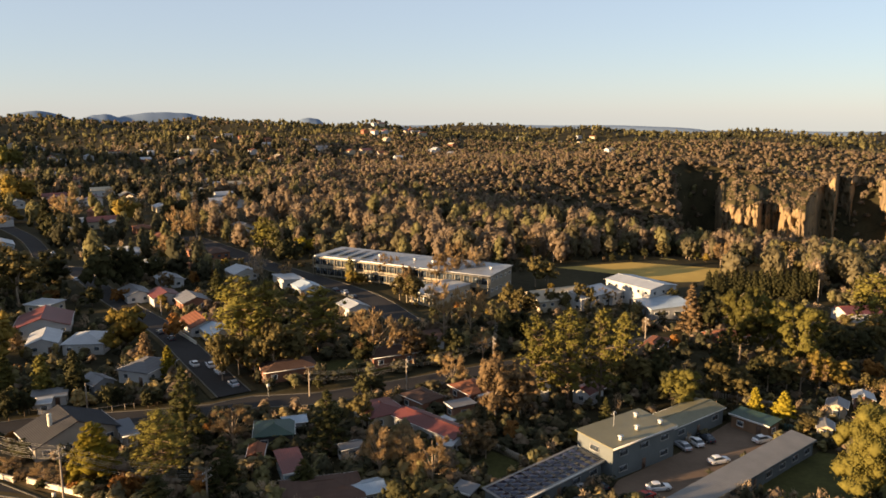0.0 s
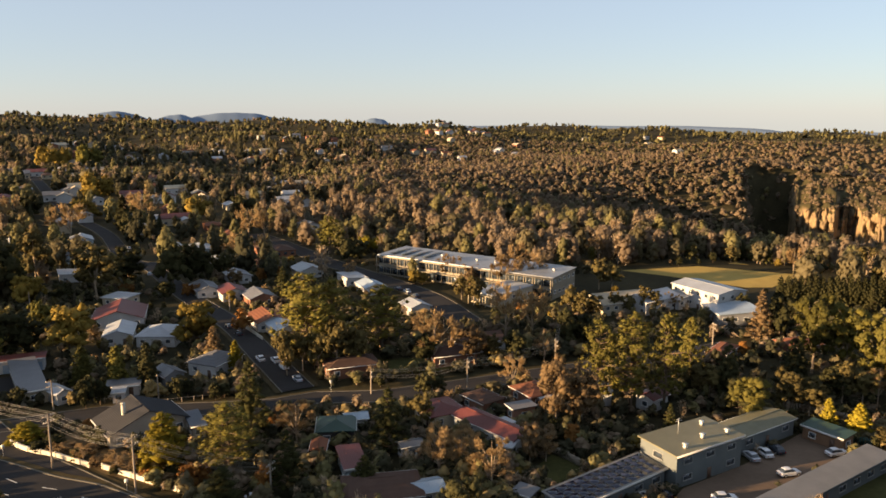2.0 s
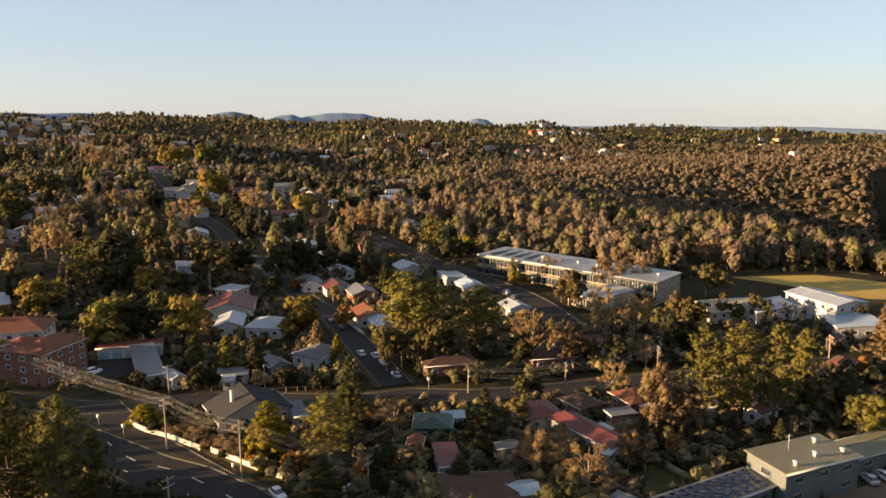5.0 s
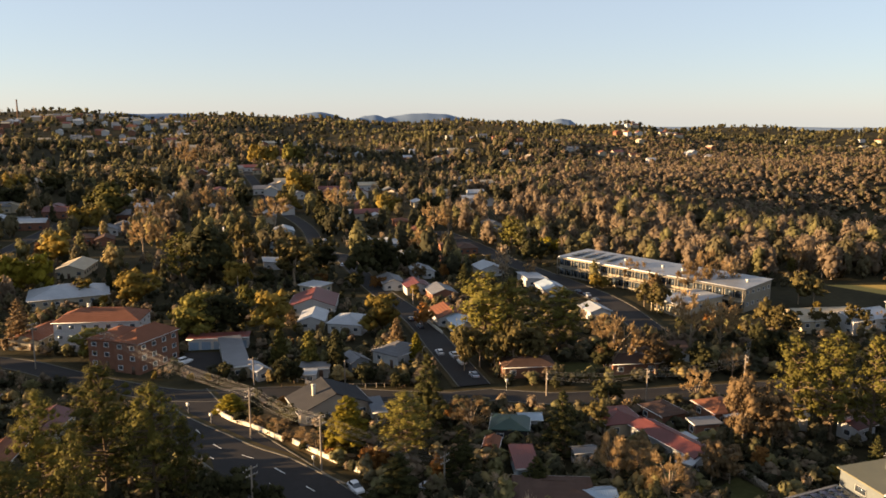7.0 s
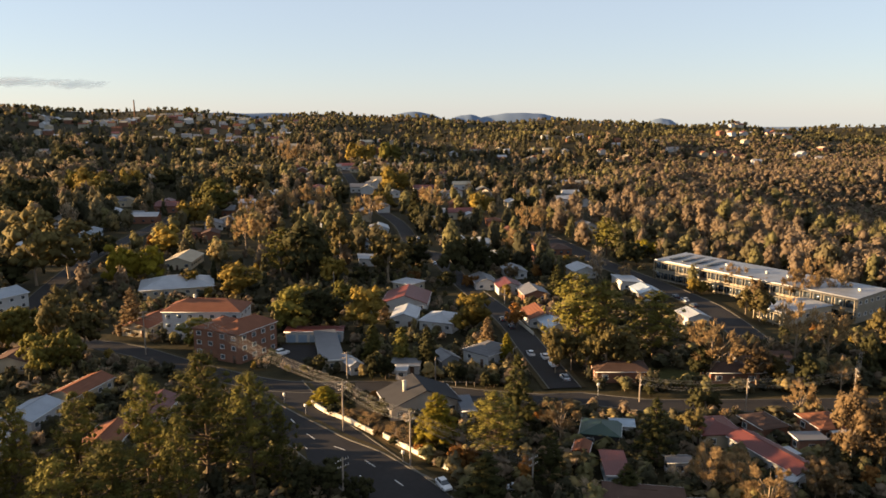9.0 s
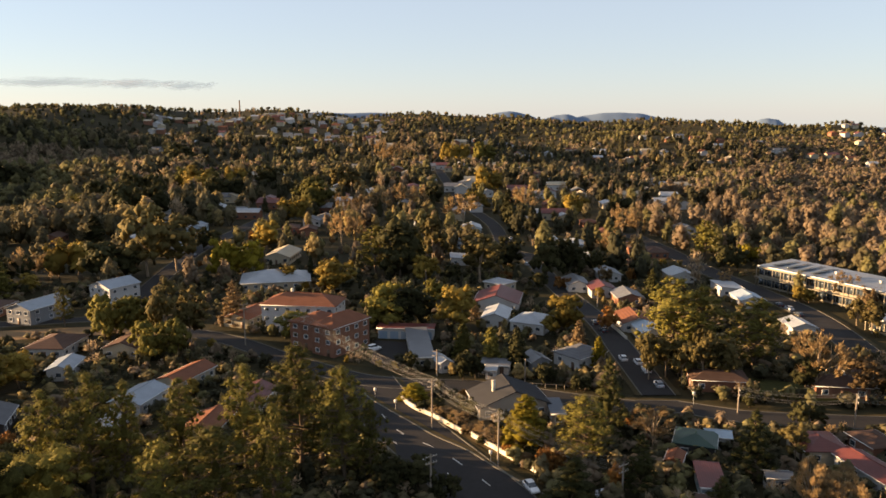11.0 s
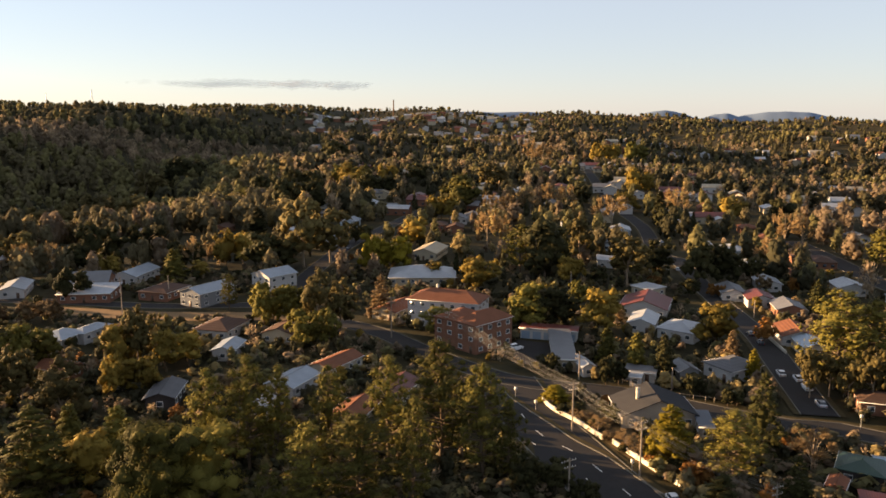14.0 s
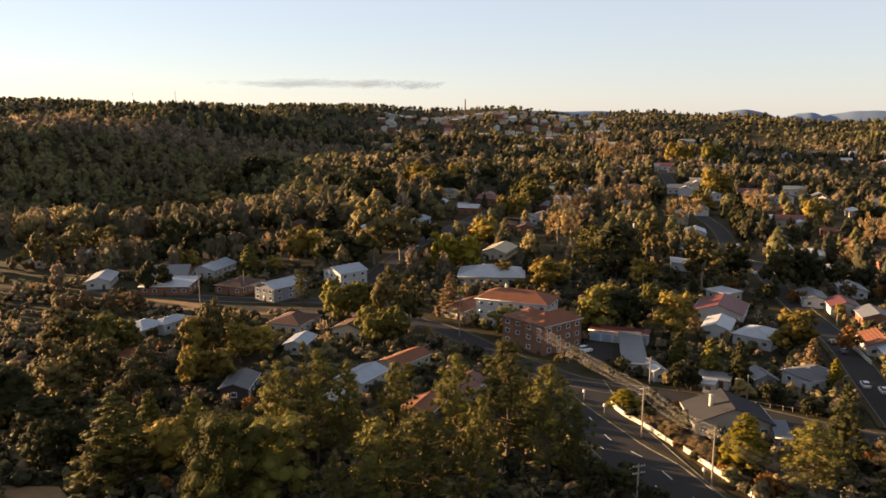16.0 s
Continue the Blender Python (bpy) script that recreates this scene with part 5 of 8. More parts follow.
house("house", -50.4, 276.8, 121.8, 11, 8, 3, "gable", 1.92, "blue_metal", "white_board", "white weatherboard house with a pale blue metal roof among trees")
house("house", -30.2, 248.1, 121.8, 9, 7, 3, "gable", 1.68, "white_metal", "white_board", "white weatherboard house with a pale metal roof among trees")
house("house", -8, 210.2, 24.3, 14, 9, 3, "gable", 2.16, "brown_tile", "white_board", "white weatherboard house with a brown tiled roof among trees")
house("house", -14.4, 197.6, 24.3, 12, 8, 3, "hip", 1.76, "brown_tile", "brick", "brick house with a brown tiled roof among trees")
house("house", -39.7, 186.5, 24.3, 13, 8, 3, "hip", 1.76, "brown_tile", "brick", "brick house with a brown tiled roof among trees")
house("house", -114.1, 429.7, 123.6, 13, 9, 3.6, "gable", 2.16, "grey_metal", "white_board", "white weatherboard house with a grey metal roof among trees")
house("house", -203.4, 409.7, 123.6, 12, 9, 3.6, "gable", 2.16, "white_metal", "white_board", "white weatherboard house with a pale metal roof among trees")
house("house", -217, 369.2, 123.6, 15, 10, 3.6, "gable", 2.40, "white_metal", "pale_blue", "pale blue weatherboard house with a pale metal roof among trees")
house("house", -197.5, 327.4, 123.6, 14, 9, 3, "gable", 2.16, "grey_metal", "pale_blue", "pale blue weatherboard house with a grey metal roof among trees")
house("house", -175.9, 288.7, 123.6, 12, 8, 3, "skillion", 0.64, "white_metal", "white_board", "white weatherboard house with a pale metal roof among trees")
house("house", -168.4, 423.3, 123.6, 12, 9, 3.6, "hip", 1.98, "orange_tile", "brick", "brick house with an orange tiled roof among trees")
house("house", -192.4, 440.1, 123.6, 13, 9, 3.6, "gable", 2.16, "white_metal", "cream", "cream rendered house with a pale metal roof among trees")
house("house", -118.1, 358.2, 123.6, 13, 9, 3, "hip", 1.98, "brown_tile", "brick", "brick house with a brown tiled roof among trees")
house("house", -331.2, 551.9, 123.6, 14, 10, 3.6, "gable", 2.40, "grey_metal", "white_board", "white weatherboard house with a grey metal roof among trees")
house("house", -359.3, 515.5, 123.6, 13, 10, 3.6, "hip", 2.20, "red_metal", "cream", "cream rendered house with a red metal roof among trees")
house("house", -411.5, 483.4, 123.6, 13, 10, 3.6, "gable", 2.40, "white_metal", "white_board", "white weatherboard house with a pale metal roof among trees")
house("house", -375.8, 446.9, 123.6, 15, 8, 3.6, "gable", 1.92, "red_metal", "cream", "cream rendered house with a red metal roof among trees")
house("house", -412.9, 400.9, 123.6, 15, 10, 3.6, "gable", 2.40, "red_metal", "brick", "brick house with a red metal roof among trees")
house("house", -393.1, 539.9, 123.6, 13, 10, 3.6, "gable", 2.40, "white_metal", "cream", "cream rendered house with a pale metal roof among trees")
house("house", -491.4, 500.5, 128.7, 13, 9, 3.6, "gable", 2.16, "blue_metal", "white_board", "white weatherboard house with a pale blue metal roof among trees")
house("house", -313.5, 342.6, 128.7, 13, 10, 3.6, "gable", 2.40, "grey_metal", "white_board", "white weatherboard house with a grey metal roof among trees")
house("house", -303.6, 314.5, 128.7, 13, 9, 3.6, "hip", 1.98, "brown_tile", "brick", "brick house with a brown tiled roof among trees")
house("house", -192.6, 517.7, 123.6, 13, 9, 3.6, "gable", 2.16, "white_metal", "cream", "cream rendered house with a pale metal roof among trees")
house("house", -257.7, 539.7, 123.6, 13, 9, 3.6, "gable", 2.16, "grey_metal", "white_board", "white weatherboard house with a grey metal roof among trees")
house("house", -234.7, 451.9, 123.6, 13, 9, 3.6, "gable", 2.16, "white_metal", "cream", "cream rendered house with a pale metal roof among trees")
house("house", -395.5, 628.6, 123.6, 13, 9, 3.6, "hip", 1.98, "brown_tile", "cream", "cream rendered house with a brown tiled roof among trees")
house("house", -293, 521.6, 123.6, 13, 9, 3.6, "gable", 2.16, "white_metal", "white_board", "white weatherboard house with a pale metal roof among trees")
house("school_building", -13.4, 298, -30.7, 81.3, 18.1, 8, "skillion", 0.80, "school_metal", "school_wall", "long two-storey school building with white columns and grey roof", storeys=2, columns=True)
house("school_hall", 70.1, 264.1, -56.9, 20.7, 13.1, 7, "gable", 1.00, "white_metal", "white_board", "white school hall with a low metal roof", storeys=2)
house("annex", 73.4, 246.9, -82.5, 13.8, 13.8, 3.4, "skillion", 1.10, "blue_metal", "grey_wall", "low annex of the hall with a pale roof")
house("annex", 61.4, 265.4, -46.5, 7.5, 13.8, 3.6, "skillion", 0.60, "white_metal", "white_board", "white flat-roofed wing beside the hall")
house("school_room", -1.1, 266.8, -44.5, 11.5, 19.1, 4.2, "skillion", 0.92, "white_metal", "cream", "cream school room with a white flat roof and posts", columns=True)
house("house", 38.6, 257.6, -64.7, 12.7, 19.8, 4, "gable", 3.05, "cream_tile", "cream", "sunlit cream house with a pale tiled roof")
house("house", 49.6, 259, -48.3, 10.2, 17.1, 4.5, "gable", 2.45, "white_metal", "white_board", "white two-storey house beside the hall", storeys=2)
house("house", 133.3, 238.1, -83.3, 8.5, 12, 3.2, "gable", 2.04, "red_metal", "white_board", "white cottage with a bright red roof")
house("house", 59.3, 205.1, -34.1, 4.7, 10.9, 3, "hip", 1.04, "orange_tile", "brick", "brick house with an orange tiled roof behind pines")
house("house", 82.2, 213, -66.8, 7.8, 9.9, 3, "hip", 1.72, "orange_tile", "brick", "brick house with an orange tiled roof behind pines")
house("house", 87, 159.6, -31.3, 3.6, 4.6, 2.8, "gable", 0.86, "grey_metal", "cream", "cottage with a grey metal roof among shrubs")
house("house", 95.2, 164.2, -22.9, 3.7, 4.2, 2.8, "gable", 0.88, "white_metal", "salmon_brick", "salmon brick cottage with a pale roof")
house("shed", 78.9, 148.5, -24.8, 2.6, 3.9, 2.6, "gable", 0.63, "grey_metal", "cream", "grey-roofed garden shed among shrubs")
house("flats", -162.1, 172.2, 24.5, 23.2, 11.9, 8.6, "hip", 2.60, "orange_tile", "white_render", "three-storey white rendered flats with an orange tiled roof", storeys=3, chimney=True)
house("flats_wing", -146, 160.9, 3.7, 11.4, 11.6, 7.8, "hip", 2.00, "orange_tile", "brick", "brown brick front wing of the flats with tiled roof", storeys=3)
house("flats_wing", -137.8, 161.2, -2.1, 8.1, 15.2, 8.4, "hip", 2.40, "orange_tile", "brick", "brown brick end wing of the flats with tiled roof", storeys=3)
house("garage_row", -129, 180.9, 27.2, 16.6, 4.7, 3.2, "skillion", 0.12, "red_metal", "white_render", "row of white garages with blue roller doors", garage=True)
house("shed", -116.5, 169.4, 38.7, 5.6, 26.6, 3.2, "skillion", 0.45, "grey_metal", "cream", "long shed with a grey metal roof beside the yard")
house("shed", -104.4, 161.8, 56.1, 3.1, 7.2, 2.8, "gable", 0.74, "white_metal", "white_board", "small white metal garden shed")
house("shed", -89.9, 163.1, 21.6, 2.5, 3.5, 2.4, "flat", 0.05, "white_metal", "white_board", "small white garden shed by trees")
house("house", -228.2, 78.2, 26.5, 8.8, 10.2, 3.2, "hip", 1.93, "pale_metal", "white_board", "white house with a pale blue metal roof")
house("house", -228, 86.2, 24.9, 5.5, 11, 3.4, "hip", 1.21, "pale_metal", "white_board", "white house wing with a pale blue metal roof")
house("house", -223.7, 98.8, 26.2, 11.2, 11.2, 3, "hip", 2.46, "brown_tile", "brick", "brick house with a brown tiled roof")
house("house", -204.4, 116.3, 29.8, 10.9, 13.7, 3, "hip", 2.41, "brown_tile", "white_board", "white house with a dark brown tiled roof")
house("house", -185.7, 126.7, 29.7, 10.3, 11.6, 3, "gable", 2.47, "brown_tile", "cream", "cream house with a wide brown tiled roof")
house("house", -244, 133.8, 12.9, 10, 16.1, 5, "gable", 2.40, "pale_metal", "grey_wall", "two-storey grey gabled house with blue-grey roof", storeys=2)
house("house", -247.7, 164.3, 2.7, 11.2, 12.8, 5.4, "gable", 2.68, "pale_metal", "white_board", "two-storey white gabled house", storeys=2)
house("shop_row", -279.1, 106.6, 48.4, 18, 12.8, 3.4, "skillion", 1.03, "white_metal", "brick", "long red brick building with a white verandah roof")
house("shop_row", -293.5, 111.5, 55.1, 17, 12.7, 4.4, "gable", 3.04, "grey_metal", "brick", "long red brick building with a grey roof")
house("house", -263, 126.9, 26.9, 11.9, 14, 3.2, "hip", 2.62, "brown_tile", "brick", "brick cottage with a brown hipped roof")
house("house", -308.1, 91.1, 61.1, 8.2, 16.9, 3.2, "gable", 1.98, "white_metal", "white_board", "white house with a pale metal roof")
house("house", -299.4, 133.1, 36.4, 10.1, 19.3, 3.4, "gable", 2.42, "pale_metal", "white_board", "white house with a pale blue roof")
house("house", -212.3, 210.4, 44, 25.8, 19.1, 3.6, "hip", 4.19, "white_metal", "cream", "long cottage with a pale metal roof")
house("house", -248.6, 251.2, 28.4, 11.9, 20.8, 3.4, "gable", 2.84, "cream_tile", "cream", "cream gabled cottage among trees")
house("house", -401.7, 313.2, 128.7, 17, 11, 6.2, "gable", 2.64, "white_metal", "white_board", "white weatherboard house with pale metal roof up the slope", storeys=2)
house("house", -395.6, 342.2, 128.7, 14, 10, 6, "gable", 2.40, "white_metal", "white_board", "white weatherboard house with pale metal roof up the slope", storeys=2)
house("house", -352.3, 288.8, 128.7, 16, 9, 3.6, "gable", 2.16, "pale_metal", "pale_blue", "pale blue weatherboard house with pale blue metal roof up the slope")
house("house", -308.1, 240, 128.7, 15, 10, 3.4, "gable", 2.40, "pale_metal", "white_board", "white weatherboard house with pale blue metal roof up the slope")
house("house", -344.5, 241.8, 128.7, 14, 10, 3.4, "gable", 2.40, "white_metal", "white_board", "white weatherboard house with pale metal roof up the slope")
house("house", -421.9, 192.8, 128.7, 15, 10, 3.4, "gable", 2.40, "white_metal", "white_board", "white weatherboard house with pale metal roof up the slope")
house("house", -584.2, 229.7, 128.7, 13, 9, 3.4, "gable", 2.16, "white_metal", "cream", "cream rendered house with pale metal roof up the slope")
house("house", -562.4, 292.9, 128.7, 14, 9, 3.4, "gable", 2.16, "white_metal", "cream", "cream rendered house with pale metal roof up the slope")
house("house", -393.3, 227.4, 128.7, 13, 10, 3.2, "gable", 2.40, "brown_tile", "brick", "brick house with brown tiled roof up the slope")
house("house", -374.5, 112.4, 128.7, 12, 10, 3.4, "gable", 2.40, "grey_metal", "cream", "cream rendered house with grey metal roof up the slope")
house("house", -370.4, 99.9, 128.7, 14, 8, 3.2, "gable", 1.92, "white_metal", "cream", "cream rendered house with pale metal roof up the slope")
house("house", -315.8, 357.3, 128.7, 14, 10, 3.4, "gable", 2.40, "grey_metal", "white_board", "white weatherboard house with grey metal roof up the slope")
house("house", -291.8, 315.9, 128.7, 13, 9, 3.2, "gable", 2.16, "brown_tile", "brick", "brick house with brown tiled roof up the slope")
house("house", -416, 408.5, 128.7, 14, 9, 3.4, "gable", 2.16, "red_metal", "brick", "brick house with red metal roof up the slope")
house("house", -373.9, 478.9, 128.7, 14, 9, 3.4, "gable", 2.16, "white_metal", "white_board", "white weatherboard house with pale metal roof up the slope")
house("house", -578.9, 322.1, 128.7, 13, 9, 3.4, "gable", 2.16, "white_metal", "cream", "cream rendered house with pale metal roof up the slope")
house("house", -366.3, 84.5, 128.7, 13, 9, 3.2, "gable", 2.16, "grey_metal", "cream", "cream rendered house with grey metal roof up the slope")
house("house", -199.9, 67, 20.1, 9, 6.9, 3, "gable", 1.65, "orange_tile", "brick", "brick house with an orange tiled roof among trees")
house("house", -163.5, 77.6, 48.6, 6.4, 10.9, 3, "gable", 1.54, "grey_tile", "dark_wall", "dark house with white trimmed gable among trees")
house("house", -151.6, 118.4, 12.6, 6.8, 13.3, 3, "gable", 1.63, "orange_tile", "cream", "house with a red tiled roof behind pines")
house("house", -126.6, 116.2, 23.8, 7.7, 11.4, 3, "gable", 1.86, "red_metal", "cream", "house with a red roof behind the pines")
house("house", -122.3, 99.5, 26.2, 7.1, 12.2, 3, "gable", 1.70, "orange_tile", "cream", "house with an orange roof behind the pines")
house("house", -148.4, 102.5, 20.4, 7.5, 11.2, 3, "gable", 1.79, "pale_metal", "white_board", "white house with a pale blue roof behind pines")
house("house", -183.7, 106.1, 39.4, 5.8, 9.8, 3, "gable", 1.38, "pale_metal", "white_board", "pale blue shed among gardens")
house("house", -139.9, 89.3, 31, 4.7, 7.2, 3, "gable", 1.14, "white_metal", "white_board", "white cottage under tall pines")
house("house", -182.1, 167.8, 14.6, 9, 15.1, 3, "gable", 2.16, "orange_tile", "cream", "house with an orange gable among pines")


# ---- single trees and garden shrubs ----
tree("pine", -50.6, 128.3, 14.5, 1.32, 9000)
tree("golden", -63.5, 129.6, 11.5, 1.62, 2400)
tree("conifer", -51.4, 143.2, 17.6, 1.06, 2400)
tree("conifer", -37.8, 122.7, 12.1, 1.18, 2400)
tree("conifer", -24.2, 123.6, 7.4, 1.79, 2400)
tree("gum", 76.6, 150.7, 3.7, 2.07, 2400)
tree("autumn", 106.7, 182.8, 5.3, 0.81, 1000)
tree("autumn", 109.1, 182.6, 4.4, 0.97, 1000)
tree("gum", 99.9, 172.1, 5.4, 0.86, 2400)
tree("gum", 102.3, 172.5, 4.5, 1.03, 2400)
tree("gum", 103.2, 170.2, 5.0, 0.91, 2400)
tree("pine", 72.1, 120.0, 18.4, 0.88, 9000, "round")
tree("pine", 127.4, 217.6, 20.3, 1.19, 1000)
tree("dark", 105.8, 196.9, 10.5, 1.10, 1000)
tree("dark", 112.2, 196.7, 8.7, 1.32, 1000)
tree("pine", -53, 193.2, 25.2, 1.22, 2400)
tree("pine", -46.9, 197.8, 22.7, 1.25, 2400)
tree("pine", -34.7, 205.2, 19.4, 1.34, 2400)
tree("bare", -14.1, 289.7, 9.2, 1.27, 1000)
tree("yellow", -35.6, 289.9, 6.3, 1.04, 1000)
tree("yellow", -32.6, 291.9, 5.2, 1.25, 1000)
tree("autumn", -79.9, 219.1, 7.8, 1.22, 1000)
tree("gum", 25.0, 243.1, 9.6, 1.05, 1000)
tree("gum", 29.4, 244.9, 8.0, 1.26, 1000)
tree("dark", -92.1, 135, 2.4, 1.95, 2400)
tree("bare", -88.4, 133.8, 2.3, 1.94, 2400)
tree("brush", -85.8, 134.8, 2.3, 2.67, 2400)
tree("dark", -82.3, 132.3, 2.3, 2.19, 2400)
tree("brush", -76.7, 129.8, 2.2, 2.65, 2400)
tree("bare", -69.7, 127.6, 2.4, 1.96, 2400)
tree("autumn", -65.7, 126.2, 1.8, 2.30, 2400)
tree("brush", -61.1, 123.9, 2.1, 2.64, 2400)
tree("dark", -61.2, 127.1, 2.4, 1.95, 2400)
tree("brush", -69.7, 131.1, 2.0, 2.62, 2400)
tree("dark", -91, 139, 2.0, 3.11, 2400)
tree("brush", -81.5, 135.2, 1.8, 3.41, 2400)
tree("dark", -72.2, 127.2, 1.5, 2.31, 2400)
tree("dark", -76.2, 164.0, 5.7, 0.83, 2400)
tree("dark", -74.6, 166.0, 4.7, 1.00, 2400)
tree("dark", -94.7, 157.1, 7.5, 0.85, 2400)
tree("dark", -92.9, 160.1, 6.2, 1.03, 2400)
tree("dark", -67.3, 164.7, 4.5, 0.92, 2400)
tree("dark", -65.9, 166.5, 3.7, 1.10, 2400)
tree("gum", 46.6, 252.1, 9.5, 0.83, 1000)
tree("gum", 50.2, 253.3, 7.9, 1.00, 1000)
tree("bare", 56.0, 258.4, 6.4, 0.82, 1000)
tree("bare", 58.8, 259.2, 5.3, 0.99, 1000)
tree("gum", 36.1, 250.6, 7.7, 0.75, 1000)
tree("gum", 38.7, 252.2, 6.4, 0.91, 1000)
tree("gum", 40.8, 249.9, 7.2, 0.80, 1000)
tree("dark", 78.9, 254.7, 7.0, 0.90, 1000)
tree("autumn", -116.4, 262.8, 5.3, 0.81, 1000)
tree("autumn", -115.1, 265.2, 4.4, 0.98, 1000)
tree("autumn", -112.5, 264.5, 4.9, 0.87, 1000)
tree("golden", -97.7, 139.9, 4.1, 3.44, 2400)
tree("yellow", -118.3, 153.2, 2.4, 1.04, 2400)
tree("yellow", -114.2, 154.8, 2.4, 1.03, 2400)
tree("bare", -80.6, 131.4, 3.8, 1.94, 2400)
tree("bare", -72.3, 128.6, 3.7, 1.73, 2400)
tree("dark", -81.1, 139.4, 3.3, 2.77, 2400)
tree("autumn", -55.2, 121.2, 5.7, 0.86, 2400)
tree("autumn", -53.6, 123.4, 4.7, 1.03, 2400)
tree("conifer", -45, 110.4, 10.7, 2.19, 2400)
tree("autumn", -42.5, 123.4, 4.4, 1.30, 2400)
tree("dark", -66.5, 102.0, 5.7, 0.79, 2400)
tree("dark", -65.3, 104.2, 4.7, 0.95, 2400)
tree("autumn", -91.2, 295.4, 5.4, 0.97, 1000)
tree("autumn", -89.2, 297.4, 4.5, 1.17, 1000)
tree("pine", -84, 354.6, 19.1, 1.28, 450)
tree("dark", -162.3, 33.8, 10.6, 1.32, 2400)
tree("dark", 123.3, 270.8, 9.0, 1.17, 1000, "conifer")
tree("dark", 133.2, 276.1, 8.5, 1.27, 1000, "conifer")
tree("dark", 136.6, 277.9, 8.4, 1.30, 1000, "conifer")
tree("dark", 2.7, 196.5, 9.3, 1.00, 1000)
tree("gum", -10.8, 259.5, 10.5, 1.00, 1000)
tree("gum", -15.6, 266.8, 8.7, 1.00, 1000)
tree("dark", -172.6, 30.4, 15.8, 1.04, 2400)
tree("brush", -13.4, 283.9, 9.2, 0.94, 1000, "round")
tree("yellow", -113.9, 199.4, 3.7, 1.00, 450, "round")
tree("dark", 121.2, 194.8, 3.3, 1.00, 450, "round")
tree("autumn", 0.2, 399.4, 2.8, 1.00, 450, "round")
tree("dark", -261, 41.8, 4.4, 1.00, 450, "round")
tree("dark", 56.6, 356.1, 3.3, 1.00, 450, "round")
tree("gum", -206.3, 93.6, 3.3, 1.00, 450, "round")
tree("dark", -185, 295.8, 2.2, 1.00, 450, "round")
tree("dark", -117.3, 246.5, 2.4, 1.00, 450, "round")
tree("yellow", -6.9, 367.8, 8.0, 1.00, 450)
tree("bare", -325.2, 228.3, 3.9, 1.00, 450, "round")
tree("bare", -268, 87.7, 4.6, 1.00, 450, "round")
tree("gum", 69.1, 352.3, 2.4, 1.00, 450, "round")
tree("gum", 88.4, 387.6, 2.4, 1.00, 450, "round")
tree("brush", -221.1, 249.2, 4.5, 1.00, 450, "round")
tree("dark", 93.1, 346, 4.9, 1.00, 450, "round")
tree("dark", 17.1, 376, 4.0, 1.00, 450, "round")
tree("autumn", -248.4, 67.9, 3.8, 1.00, 450, "round")
tree("yellow", -11, 379.6, 4.5, 1.00, 450, "round")
tree("dark", -288.4, 141.3, 4.3, 1.00, 450, "round")
tree("gum", -29.6, 381.2, 3.3, 1.00, 450, "round")
tree("gum", -145.4, 71.5, 3.8, 1.00, 450, "round")
tree("brush", -135.4, 46.1, 4.2, 1.00, 450, "round")
tree("brush", -320.8, 111.6, 2.5, 1.00, 450, "round")
tree("bare", 181.4, 307.3, 2.5, 1.00, 450, "round")
tree("bare", 41.8, 344.9, 11.4, 1.00, 450)
tree("gum", 138.3, 291, 10.3, 1.00, 450)
tree("brush", -74.8, 105.8, 2.4, 1.00, 450, "round")
tree("gum", -326.6, 74.9, 3.5, 1.00, 450, "round")
tree("brush", -136, 176.5, 2.5, 1.00, 450, "round")
tree("gum", 50, 85.9, 4.0, 1.00, 450, "round")
tree("dark", 30.4, 212.5, 2.9, 1.00, 450, "round")
tree("conifer", 219.8, 332.7, 10.3, 1.00, 450)
tree("gum", -154.6, 243.1, 4.2, 1.00, 450, "round")
tree("yellow", -367.9, 147.1, 3.4, 1.00, 450, "round")
tree("gum", -138.9, 261.2, 4.1, 1.00, 450, "round")
tree("autumn", -149.6, 73.1, 4.2, 1.00, 450, "round")
tree("dark", -378.6, 76.9, 3.6, 1.00, 450, "round")
tree("dark", 25.4, 105.1, 3.1, 1.00, 450, "round")
tree("dark", 45.3, 356.2, 2.5, 1.00, 450, "round")
tree("yellow", 107.6, 163.3, 2.2, 1.00, 450, "round")
tree("autumn", -125, 44.2, 4.2, 1.00, 450, "round")
tree("brush", -197.4, 159.5, 4.2, 1.00, 450, "round")
tree("conifer", 111.4, 365.2, 10.1, 1.00, 450)
tree("yellow", -97.5, 257.2, 4.6, 1.00, 450, "round")
tree("brush", -157.1, 90.2, 4.9, 1.00, 450, "round")
tree("dark", -50.7, 358.5, 4.2, 1.00, 450, "round")
tree("dark", 81.7, 386.8, 4.3, 1.00, 450, "round")
tree("yellow", -27, 382.4, 4.5, 1.00, 450, "round")
tree("bare", 10.7, 160.7, 4.7, 1.00, 450, "round")
tree("yellow", -348.6, 57.3, 3.4, 1.00, 450, "round")
tree("dark", -132.8, 83.1, 3.9, 1.00, 450, "round")
tree("dark", -225.5, 220.5, 2.7, 1.00, 450, "round")
tree("dark", 161.3, 318.4, 12.1, 1.00, 450)
tree("autumn", -345.7, 155.7, 4.7, 1.00, 450, "round")
tree("gum", 47.6, 181.5, 2.7, 1.00, 450, "round")
tree("pine", 144, 255.7, 11.4, 1.00, 450)
tree("golden", 68.2, 158.1, 7.4, 1.00, 1000)
tree("autumn", 22.5, 377, 8.9, 1.00, 450)
tree("dark", -198.1, 284, 3.4, 1.00, 450, "round")
